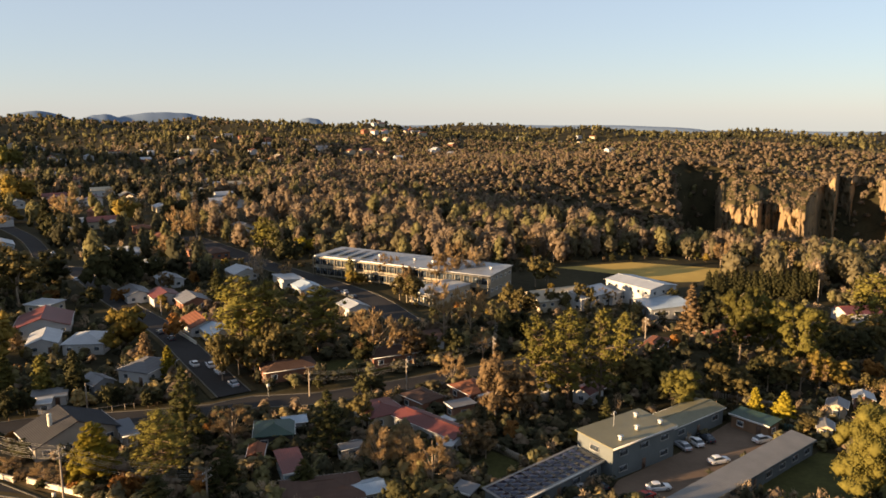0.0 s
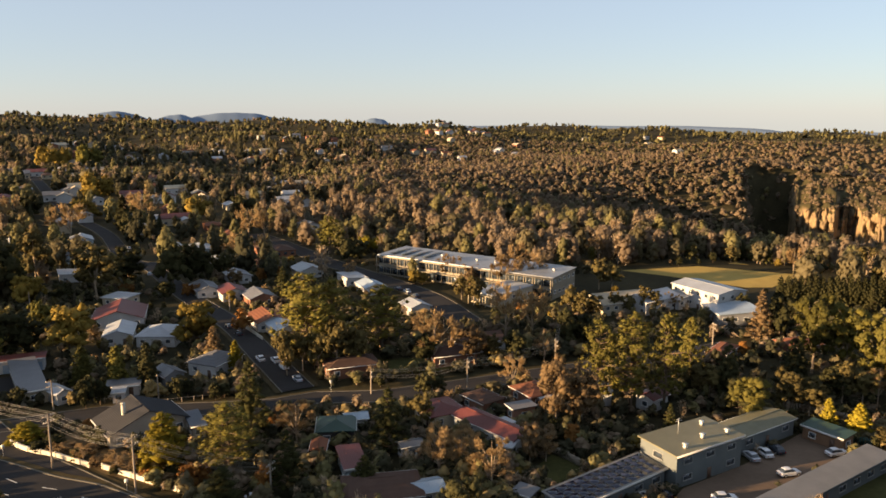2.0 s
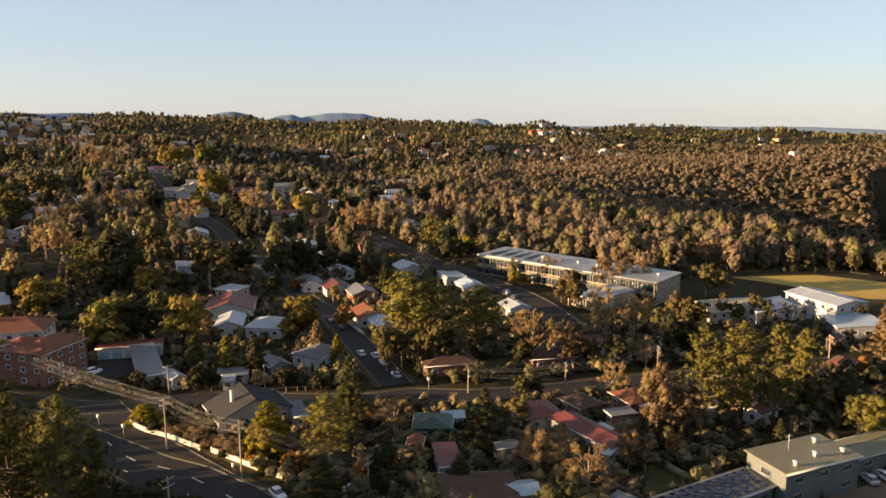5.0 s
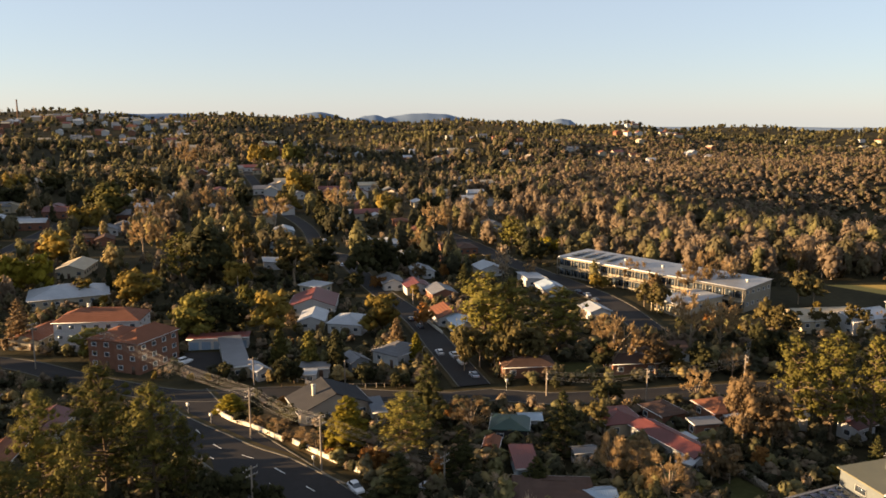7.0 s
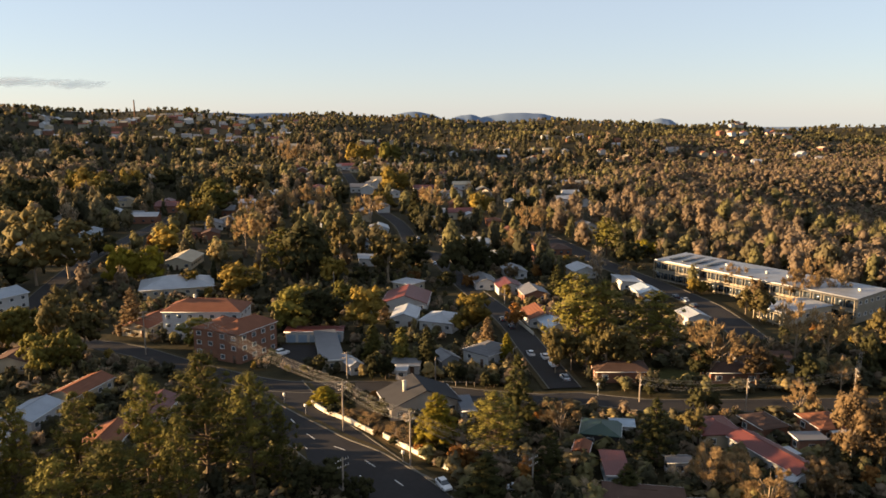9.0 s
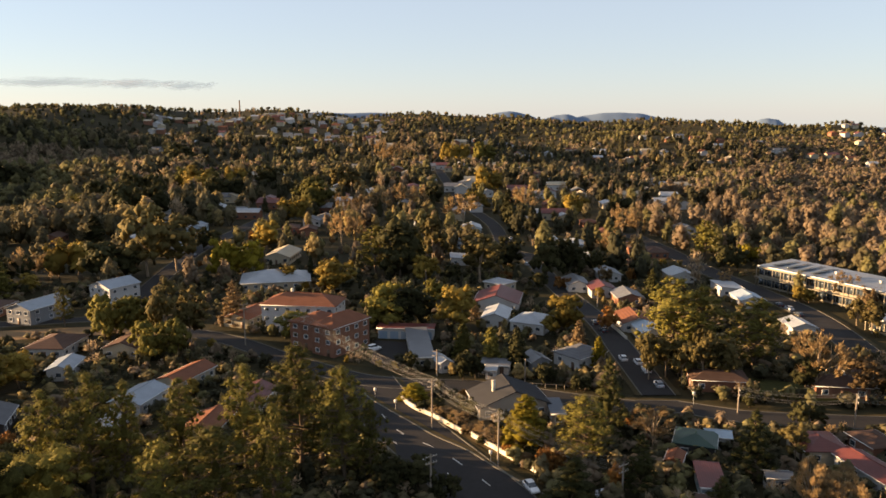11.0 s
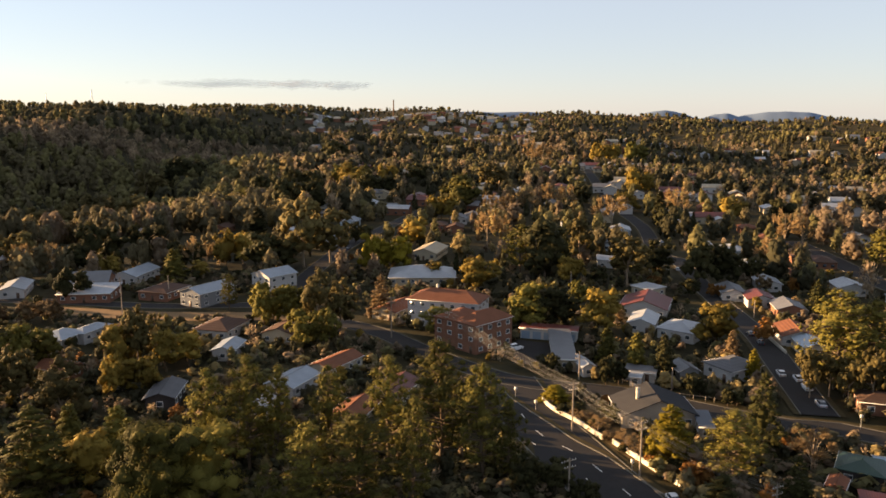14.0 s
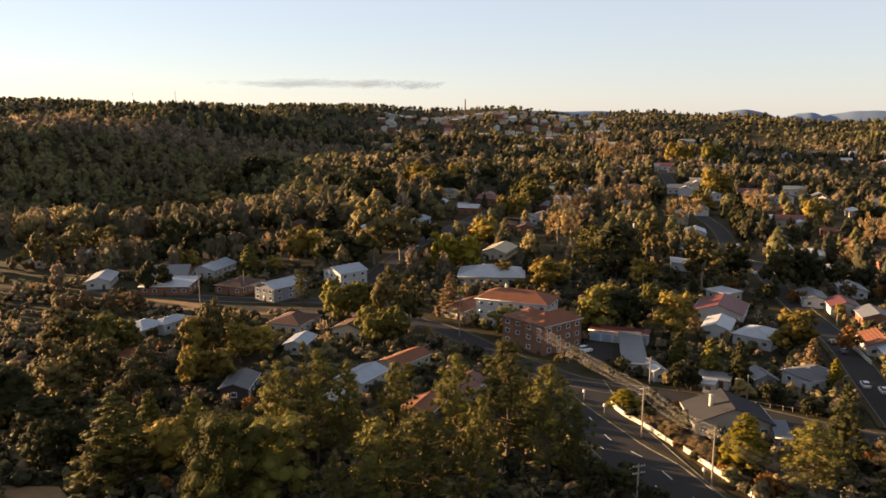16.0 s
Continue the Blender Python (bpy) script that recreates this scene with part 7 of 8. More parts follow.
tree("yellow", -270.2, 262.9, 16.0, 0.99, 450)
tree("yellow", -334.5, 339.4, 17.0, 0.77, 450)
tree("yellow", -333.4, 347.6, 14.1, 0.93, 450)
tree("yellow", -325.2, 348.3, 16.0, 0.82, 450)
tree("dark", -414.5, 436.5, 14.9, 2.09, 450, "poplar")
tree("pine", -344.0, 379.2, 26.7, 1.22, 450, "round")
tree("dark", -364.9, 389.9, 18.9, 1.11, 450)
tree("pine", -192.3, 248.2, 21.5, 1.21, 1000)
tree("dark", -179.4, 247.9, 25.1, 1.05, 1000)
tree("conifer", -180.8, 262.8, 21.3, 0.94, 1000)
tree("gum", -183.9, 278.8, 22.0, 0.88, 450)
tree("bare", -250.3, 294.9, 17.5, 0.93, 450)
tree("bare", -246.9, 303.5, 14.5, 1.12, 450)
tree("golden", -177.6, 255.3, 11.0, 0.77, 1000, "conifer")
tree("yellow", -168.0, 246.0, 12.0, 0.76, 1000)
tree("yellow", -165.6, 250.4, 10.0, 0.91, 1000)
tree("yellow", -182.1, 210.1, 14.4, 1.33, 1000)
tree("dark", -206.1, 223.5, 11.0, 1.27, 1000, "poplar")
tree("dark", -202.9, 225.1, 11.7, 1.11, 1000, "poplar")
tree("pine", -139.3, 183.0, 15.2, 1.12, 1000, "round")
tree("dark", -133.9, 190.7, 13.6, 1.30, 1000)
tree("yellow", -119.8, 194.0, 14.9, 1.30, 1000)
tree("pine", -102.8, 170.4, 10.8, 1.09, 1000, "golden")
tree("pine", -94.2, 170.7, 11.2, 1.02, 1000, "golden")
tree("dark", -87.2, 172.2, 11.7, 1.01, 1000, "golden")
tree("gum", -147.5, 257.8, 20.8, 1.26, 1000)
tree("dark", -147.8, 282.7, 15.4, 1.19, 1000)
tree("dark", -216.2, 411.7, 21.9, 1.86, 450, "poplar")
tree("dark", -202.2, 389.2, 13.7, 0.78, 450)
tree("dark", -198.8, 394.0, 11.3, 0.93, 450)
tree("brush", -182.6, 161.9, 15.2, 1.31, 1000, "conifer")
tree("pine", -152.9, 159.5, 10.2, 1.26, 1000, "round")
tree("bare", -234.2, 387.8, 19.9, 1.26, 450)
tree("bare", -220.0, 441.2, 20.9, 1.20, 450)
tree("dark", -127.4, 277.0, 19.4, 0.83, 1000)
tree("dark", -122.0, 284.0, 16.1, 1.00, 1000)
tree("yellow", -89.1, 206.6, 13.7, 1.03, 1000)
tree("brush", -79.6, 195.4, 9.4, 1.12, 1000, "golden")
tree("golden", -69.5, 184.3, 8.9, 1.11, 1000)
tree("conifer", -78.8, 259.3, 13.3, 1.30, 1000)
tree("autumn", -97.7, 291.2, 6.0, 0.76, 1000)
tree("autumn", -96.2, 293.6, 5.0, 0.91, 1000)
tree("autumn", -93.5, 292.5, 5.7, 0.81, 1000)
tree("autumn", -140.0, 263.4, 4.9, 1.05, 1000)
tree("autumn", -138.4, 265.8, 4.1, 1.27, 1000)
tree("yellow", -198.3, 464.6, 15.7, 0.93, 450)
tree("yellow", -193.1, 470.8, 13.0, 1.12, 450)
tree("bare", -135.4, 386.8, 18.6, 0.89, 450)
tree("bare", -129.0, 393.6, 15.4, 1.07, 450)
tree("bare", -123.1, 336.4, 13.3, 1.04, 450)
tree("bare", -117.7, 342.2, 11.1, 1.26, 450)
tree("golden", -68.1, 355.9, 8.8, 0.97, 450, "round")
tree("golden", -64.6, 359.9, 7.3, 1.16, 450, "round")
tree("golden", -59.9, 357.4, 8.3, 1.03, 450, "round")
tree("dark", -70.6, 332.2, 11.8, 0.90, 450)
tree("dark", -66.0, 336.0, 9.8, 1.09, 450)
tree("bare", -63.0, 298.4, 7.6, 1.03, 1000)
tree("dark", -155.7, 250.6, 7.8, 1.26, 1000)
tree("dark", -122.4, 258.5, 7.1, 1.17, 1000)
tree("brush", -106.0, 282.1, 7.1, 0.83, 1000)
tree("brush", -104.2, 284.1, 5.9, 1.00, 1000)
tree("dark", -123.0, 297.9, 10.4, 0.86, 1000)
tree("dark", -120.2, 302.7, 8.6, 1.03, 1000)
tree("dark", -114.9, 301.1, 9.8, 0.92, 1000)
tree("yellow", -192.0, 263.5, 9.8, 1.33, 1000)
tree("pine", -143.4, 215.7, 10.0, 0.80, 1000, "round")
tree("pine", -141.2, 219.5, 8.3, 0.97, 1000, "round")
tree("pine", -499.6, 398.5, 21.7, 0.94, 450, "round")
tree("pine", -499.4, 411.4, 18.0, 1.14, 450, "round")
tree("pine", -486.8, 414.0, 20.4, 1.01, 450, "round")
tree("dark", -452.2, 388.0, 19.3, 0.85, 450)
tree("dark", -451.7, 398.3, 16.0, 1.03, 450)
tree("dark", -441.6, 400.1, 18.1, 0.91, 450)
tree("yellow", -496.8, 444.5, 19.4, 0.94, 450)
tree("yellow", -494.4, 454.3, 16.1, 1.14, 450)
tree("bare", -309.1, 393.7, 18.5, 1.00, 450)
tree("bare", -304.7, 403.3, 15.3, 1.20, 450)
tree("bare", -502.2, 664.1, 30.2, 0.84, 450)
tree("bare", -496.0, 677.3, 25.1, 1.01, 450)
tree("yellow", -466.8, 737.9, 26.3, 0.76, 450)
tree("yellow", -462.6, 749.6, 21.9, 0.91, 450)
tree("yellow", -450.3, 748.1, 24.7, 0.81, 450)
tree("dark", -481.2, 468.5, 17.8, 1.04, 450)
tree("dark", -478.2, 478.3, 14.8, 1.25, 450)
tree("gum", -402.3, 472.0, 22.4, 1.12, 450)
tree("gum", -397.9, 483.0, 18.6, 1.34, 450)
tree("bare", -313.4, 370.7, 16.7, 0.78, 450)
tree("bare", -311.7, 378.9, 13.9, 0.94, 450)
tree("bare", -303.3, 379.0, 15.6, 0.83, 450)
tree("dark", -199.7, 322.1, 12.8, 1.17, 450)
tree("bare", -311.8, 431.2, 18.4, 0.77, 450)
tree("bare", -309.2, 440.0, 15.3, 0.93, 450)
tree("bare", -300.1, 439.5, 17.2, 0.83, 450)
tree("pine", -448.9, 780.4, 25.8, 0.81, 450, "round")
tree("pine", -442.7, 790.2, 21.4, 0.98, 450, "round")
tree("dark", -302.9, 459.0, 14.6, 1.24, 450)
tree("yellow", -300.1, 526.8, 22.6, 0.92, 450)
tree("yellow", -293.9, 536.6, 18.8, 1.11, 450)
tree("yellow", -267.5, 455.4, 14.1, 1.03, 450)
tree("yellow", -263.3, 462.2, 11.7, 1.24, 450)
tree("dark", -167.4, 464.8, 16.5, 0.91, 450, "round")
tree("dark", -161.8, 471.0, 13.7, 1.10, 450, "round")
tree("dark", -334.7, 129.6, 20.9, 0.76, 450)
tree("dark", -335.7, 138.4, 17.4, 0.91, 450)
tree("gum", -598.8, 227.8, 29.3, 1.05, 450)
tree("gum", -600.4, 242.4, 24.4, 1.27, 450)
tree("gum", -557.1, 231.1, 27.2, 0.86, 450)
tree("gum", -560.4, 243.2, 22.6, 1.03, 450)
tree("gum", -549.3, 249.0, 25.5, 0.92, 450)
tree("yellow", -295.8, 171.8, 18.1, 0.81, 450)
tree("yellow", -295.4, 180.0, 15.1, 0.97, 450)
tree("dark", -349.1, 222.6, 18.3, 2.21, 450, "poplar")
tree("dark", -409.4, 234.9, 10.3, 2.60, 450, "poplar")
tree("dark", -275.4, 177.5, 17.4, 1.05, 450)
tree("dark", -274.4, 187.5, 14.4, 1.26, 450)
tree("pine", -285.5, 142.4, 13.8, 1.58, 1000, "golden")
tree("yellow", -314.7, 125.4, 10.5, 0.94, 450)
tree("yellow", -315.3, 130.8, 8.7, 1.13, 450)
tree("pine", -227.3, 132.4, 13.3, 0.91, 1000)
tree("pine", -200.6, 128.5, 15.3, 0.76, 1000, "round")
tree("pine", -201.1, 134.5, 12.7, 0.92, 1000, "round")
tree("pine", -195.3, 136.4, 14.4, 0.81, 1000, "round")
tree("gum", -178.9, 133.7, 20.4, 0.76, 1000)
tree("gum", -177.7, 140.9, 16.9, 0.91, 1000)
tree("pine", -173.3, 122.8, 12.5, 0.80, 1000, "round")
tree("pine", -173.5, 128.0, 10.4, 0.96, 1000, "round")
tree("pine", -168.5, 129.3, 11.8, 0.85, 1000, "round")
tree("brush", -257.9, 78.1, 8.4, 0.97, 1000, "round")
tree("brush", -259.7, 82.9, 7.0, 1.16, 1000, "round")
tree("brush", -255.5, 85.7, 7.9, 1.03, 1000, "round")
tree("brush", -266.7, 65.2, 7.8, 0.97, 1000, "round")
tree("brush", -268.6, 69.6, 6.5, 1.16, 1000, "round")
tree("brush", -264.8, 72.4, 7.4, 1.03, 1000, "round")
tree("yellow", -189.7, 77.7, 14.7, 0.85, 1000)
tree("yellow", -183.6, 87.7, 11.6, 1.00, 1000)
tree("yellow", -183.8, 94.1, 9.7, 1.20, 1000)
tree("gum", -189.2, 82.9, 17.1, 0.76, 1000)
tree("gum", -189.6, 89.1, 14.2, 0.91, 1000)
tree("yellow", -173.1, 69.3, 11.0, 0.75, 1000)
tree("yellow", -174.5, 74.2, 9.1, 0.90, 1000)
tree("yellow", -169.9, 76.7, 10.3, 0.80, 1000)
tree("yellow", -207.8, 212.2, 8.6, 1.31, 1000)
tree("yellow", -131.9, 135.4, 6.0, 0.72, 1000)
tree("gum", -216.0, 52.3, 15.0, 1.03, 1000)
tree("gum", -217.8, 59.3, 12.5, 1.24, 1000)
tree("pine", -206.0, 60.1, 14.9, 0.77, 1000, "round")
tree("pine", -207.2, 66.3, 12.4, 0.93, 1000, "round")
tree("gum", -356.7, 80.7, 16.2, 0.86, 450)
tree("gum", -359.9, 87.4, 13.5, 1.03, 450)
tree("gum", -354.0, 92.0, 15.2, 0.91, 450)
tree("gum", -364.2, 98.7, 17.2, 0.95, 450)
tree("gum", -367.5, 106.8, 14.3, 1.14, 450)
tree("gum", -360.4, 111.8, 16.2, 1.01, 450)
tree("bare", -339.3, 103.7, 14.3, 0.77, 450)
tree("bare", -341.8, 110.4, 11.9, 0.93, 450)
tree("bare", -335.9, 114.3, 13.4, 0.83, 450)
tree("dark", -328.4, 121.0, 12.9, 1.08, 450)
tree("dark", -279.8, 98.7, 12.9, 0.80, 1000)
tree("dark", -280.6, 104.3, 10.7, 0.97, 1000)
tree("gum", -447.8, 241.7, 20.7, 0.92, 450)
tree("gum", -449.5, 251.8, 17.2, 1.11, 450)
tree("gum", -440.0, 255.6, 19.4, 0.98, 450)
tree("dark", -358.8, 160.1, 14.2, 0.76, 450)
tree("dark", -360.4, 166.7, 11.8, 0.92, 450)
tree("dark", -354.3, 169.7, 13.3, 0.81, 450)
tree("gum", -585.9, 190.8, 26.0, 0.90, 450)
tree("gum", -590.1, 202.6, 21.6, 1.08, 450)
tree("gum", -579.6, 209.2, 24.4, 0.96, 450)
tree("bare", -302.0, 159.4, 14.1, 0.81, 450)
tree("bare", -302.0, 166.0, 11.7, 0.98, 450)
tree("dark", -300.5, 249.5, 11.5, 0.94, 450)
tree("dark", -299.3, 255.3, 9.6, 1.13, 450)
tree("gum", -626.7, 291.5, 30.2, 0.85, 450)
tree("gum", -627.3, 303.7, 25.1, 1.02, 450)
tree("dark", -656.4, 337.4, 29.3, 1.04, 450)
tree("dark", -656.4, 354.4, 24.4, 1.25, 450)
tree("dark", -495.8, 347.2, 25.0, 0.78, 450)
tree("dark", -496.4, 359.3, 20.7, 0.94, 450)
tree("dark", -484.6, 362.6, 23.4, 0.83, 450)
tree("dark", -496.5, 320.2, 24.3, 1.00, 450)
tree("dark", -495.3, 333.6, 20.2, 1.21, 450)
tree("pine", -480.5, 296.2, 19.5, 0.99, 450, "round")
tree("pine", -479.7, 307.0, 16.2, 1.20, 450, "round")
tree("dark", -707.5, 554.2, 30.2, 0.84, 450)
tree("dark", -704.9, 568.0, 25.1, 1.01, 450)
tree("yellow", -484.5, 394.6, 25.9, 0.93, 450)
tree("yellow", -481.9, 407.8, 21.5, 1.12, 450)
tree("yellow", -470.9, 390.9, 20.3, 1.32, 450)
tree("dark", -307.0, 153.3, 12.7, 0.75, 450)
tree("dark", -308.2, 159.2, 10.5, 0.91, 450)
tree("dark", -302.7, 161.6, 11.9, 0.80, 450)
tree("yellow", -282.7, 152.1, 7.8, 1.28, 1000)
tree("dark", -249.0, 216.2, 11.3, 0.81, 450)
tree("dark", -247.8, 221.2, 9.4, 0.97, 450)
tree("pine", -132.5, 39.2, 19.0, 1.71, 2400, "conifer")
tree("yellow", -132.2, 47.9, 12.0, 1.07, 2400)
tree("pine", -144.5, 49.3, 13.0, 1.11, 2400, "golden")
tree("pine", -136.9, 55.1, 13.0, 1.20, 2400, "golden")
tree("gum", -185.4, 42.6, 15.7, 0.81, 1000)
tree("gum", -188.2, 48.8, 13.0, 0.98, 1000)
tree("gum", -182.7, 52.9, 14.7, 0.87, 1000)
tree("gum", -163.3, 54.7, 15.0, 1.22, 2400)
tree("gum", -176.3, 41.1, 14.0, 1.20, 2400)
tree("pine", -110.3, 49.1, 20.2, 0.92, 9000, "round")
tree("pine", -110.7, 57.5, 16.7, 1.11, 9000, "round")
tree("pine", -118.1, 71.3, 23.0, 0.77, 9000)
tree("pine", -124.6, 66.7, 20.0, 0.83, 2400)
tree("pine", -90.8, 74.8, 19.0, 1.32, 9000)
tree("pine", -94.7, 67.5, 18.0, 0.96, 9000)
tree("pine", -107.9, 82.3, 21.0, 0.76, 9000)
tree("pine", -101.0, 90.8, 22.0, 0.83, 9000)
tree("pine", -114.3, 75.5, 21.0, 0.64, 9000)
tree("pine", -94.4, 98.0, 25.0, 1.02, 9000)
tree("pine", -84.1, 98.5, 23.0, 0.85, 9000)
tree("dark", -74.3, 99.7, 7.8, 1.11, 2400)
tree("dark", -72.1, 104.1, 6.5, 1.34, 2400)
tree("pine", -112.9, 49.4, 15.0, 1.18, 9000)
tree("pine", -93.2, 59.0, 14.6, 0.84, 9000)
tree("pine", -92.6, 64.6, 12.1, 1.01, 9000)
tree("pine", -84.7, 81.7, 21.0, 0.64, 9000)
tree("pine", -79.6, 100.1, 17.0, 0.75, 9000)
tree("gum", -132.4, 35.6, 10.1, 1.07, 2400)
tree("gum", -133.4, 40.6, 8.4, 1.28, 2400)
tree("dark", -149.4, 31.5, 10.1, 0.89, 2400)
tree("dark", -150.8, 36.3, 8.4, 1.07, 2400)
tree("bare", 3.3, 282.0, 18.6, 0.78, 1000)
tree("bare", 10.7, 285.8, 15.4, 0.94, 1000)
tree("bare", -1.4, 282.0, 13.9, 1.01, 1000)
tree("bare", -22.6, 296.1, 11.3, 1.02, 1000)
tree("bare", 0.2, 218.0, 17.9, 0.88, 1000)
tree("bare", 8.2, 222.0, 14.9, 1.06, 1000)
tree("bare", -16.4, 198.3, 12.4, 1.24, 1000)
tree("brush", -7.9, 195.8, 10.6, 1.22, 1000, "gum")
tree("pine", 21.3, 166.6, 21.7, 0.85, 2400)
tree("pine", 28.6, 166.6, 23.3, 0.85, 2400)
tree("pine", 35.7, 166.2, 23.4, 0.77, 2400)
tree("pine", 46.0, 186.4, 17.1, 0.86, 1000)
tree("brush", 11.0, 153.2, 16.4, 0.83, 2400)
tree("brush", 16.6, 155.6, 13.6, 0.99, 2400)
tree("bare", 10.7, 198.7, 7.6, 1.16, 1000)
tree("dark", 17.6, 212.1, 11.6, 0.78, 1000)
tree("dark", 22.2, 214.1, 9.7, 0.94, 1000)
tree("gum", 35.6, 287.5, 12.0, 0.99, 1000)
tree("gum", 40.8, 289.5, 10.0, 1.19, 1000)
tree("dark", -18.7, 170.1, 6.0, 1.02, 2400)
tree("dark", -15.9, 172.1, 5.0, 1.23, 2400)
tree("brush", 5.0, 137.0, 8.8, 0.87, 2400)
tree("brush", 8.2, 138.6, 7.3, 1.05, 2400)
tree("bare", -11.6, 129.3, 11.0, 0.82, 2400)
tree("bare", -7.2, 132.1, 9.1, 0.99, 2400)
tree("dark", 52.5, 164.9, 8.5, 1.17, 2400)
tree("gum", -17.2, 153.0, 7.3, 1.15, 2400)
tree("pine", 79.2, 195.5, 20.8, 0.84, 2400, "gum")
tree("pine", 87.8, 196.3, 18.2, 0.94, 2400, "gum")
tree("pine", 90.5, 184.0, 18.8, 1.0, 2400, "gum")
tree("dark", 51.9, 174.4, 13.7, 1.08, 2400, "golden")
tree("dark", 68.9, 180.3, 13.8, 1.17, 1000, "golden")
tree("pine", 53.5, 162.4, 9.9, 1.15, 2400, "round")
tree("gum", 62.4, 165.4, 10.8, 1.00, 2400)
tree("gum", 67.4, 166.0, 8.9, 1.20, 2400)
tree("golden", 72.9, 154.7, 7.6, 1.41, 2400)
tree("brush", 74.4, 221.8, 16.4, 1.00, 1000, "conifer")
tree("dark", 80.7, 222.8, 13.6, 0.85, 1000)
tree("dark", 122.7, 259.5, 8.7, 1.30, 1000, "conifer")
tree("gum", 77.9, 174.4, 10.0, 0.97, 1000)
tree("gum", 82.5, 174.6, 8.3, 1.16, 1000)
tree("yellow", 90.0, 175.2, 9.9, 0.86, 1000)
tree("yellow", 94.6, 175.2, 8.2, 1.03, 1000)
tree("dark", 76.9, 175.9, 8.3, 1.05, 1000)
tree("bare", 85.6, 174.0, 8.6, 0.94, 1000)
tree("bare", 90.2, 174.2, 7.2, 1.13, 1000)
tree("gum", 44.0, 174.5, 9.2, 0.99, 2400)
tree("gum", 48.2, 175.5, 7.6, 1.19, 2400)
tree("dark", -20.8, 192.9, 9.1, 0.96, 1000)
tree("bare", -18.5, 193.1, 15.5, 1.09, 1000)
tree("gum", -43.1, 185.6, 14.2, 0.90, 1000)
tree("gum", -38.5, 189.6, 11.8, 1.08, 1000)
tree("gum", -55.3, 182.2, 12.4, 0.77, 1000)
tree("gum", -52.3, 186.3, 10.3, 0.93, 1000)
tree("gum", -47.6, 184.3, 11.7, 0.82, 1000)
tree("conifer", -22.7, 141.2, 13.4, 1.35, 2400)
tree("bare", -41.9, 143.0, 8.9, 1.34, 2400)
tree("bare", -12.5, 133.3, 9.3, 0.94, 2400)
tree("bare", -8.3, 135.9, 7.7, 1.14, 2400)


# ---- hedge of dark cypresses by the field, town on the ridge ----
for k in range(17):
    tree("dark", 94.5 + 2.4 * k, 265 + 0.15 * k + tree_rng.uniform(-0.5, 0.5), 11.4 + tree_rng.uniform(-0.7, 0.7), 0.82, 1000, "golden")


JOINED = {}


def joined_house(x, y, rot, w, d, h, roof_mat, wall_mat):
    """Walls and gable roof of a house on the ridge, kept for one joined mesh."""
    m = pose(x, y, float(land(x, y)), 0, 0, rot)
    hw, hd, rise, e = w / 2, d / 2, 0.24 * d, 0.5
    wall = list(box_data(-hw, -hd, -3, hw, hd, h)[0]) + [(-hw, 0, h + rise), (hw, 0, h + rise)]
    roof = [(s * (hw + e), t * (hd + e), h - 0.2 + k) for k in (0, 0.25) for t in (-1, 1) for s in (-1, 1)] + [(s * (hw + e), 0, h + rise + k) for k in (0, 0.25) for s in (-1, 1)]
    for key, v, f in ((WALL[wall_mat], wall, [(0, 1, 5, 4), (1, 3, 7, 9, 5), (3, 2, 6, 7), (2, 0, 4, 8, 6)]),
                      (ROOF[roof_mat], roof, [(4, 5, 11, 10), (6, 10, 11, 7), (0, 8, 9, 1), (2, 3, 9, 8), (0, 1, 5, 4), (2, 6, 7, 3), (0, 4, 10, 8), (8, 10, 6, 2), (1, 9, 11, 5), (9, 3, 7, 11)])):
        vs, fs = JOINED.setdefault(key, ([], []))
        fs.extend(tuple(i + len(vs) for i in g) for g in f)
        vs.extend(m @ Vector(q) for q in v)
    FAR_FOOT.append((x, y, rot, w / 2, d / 2))


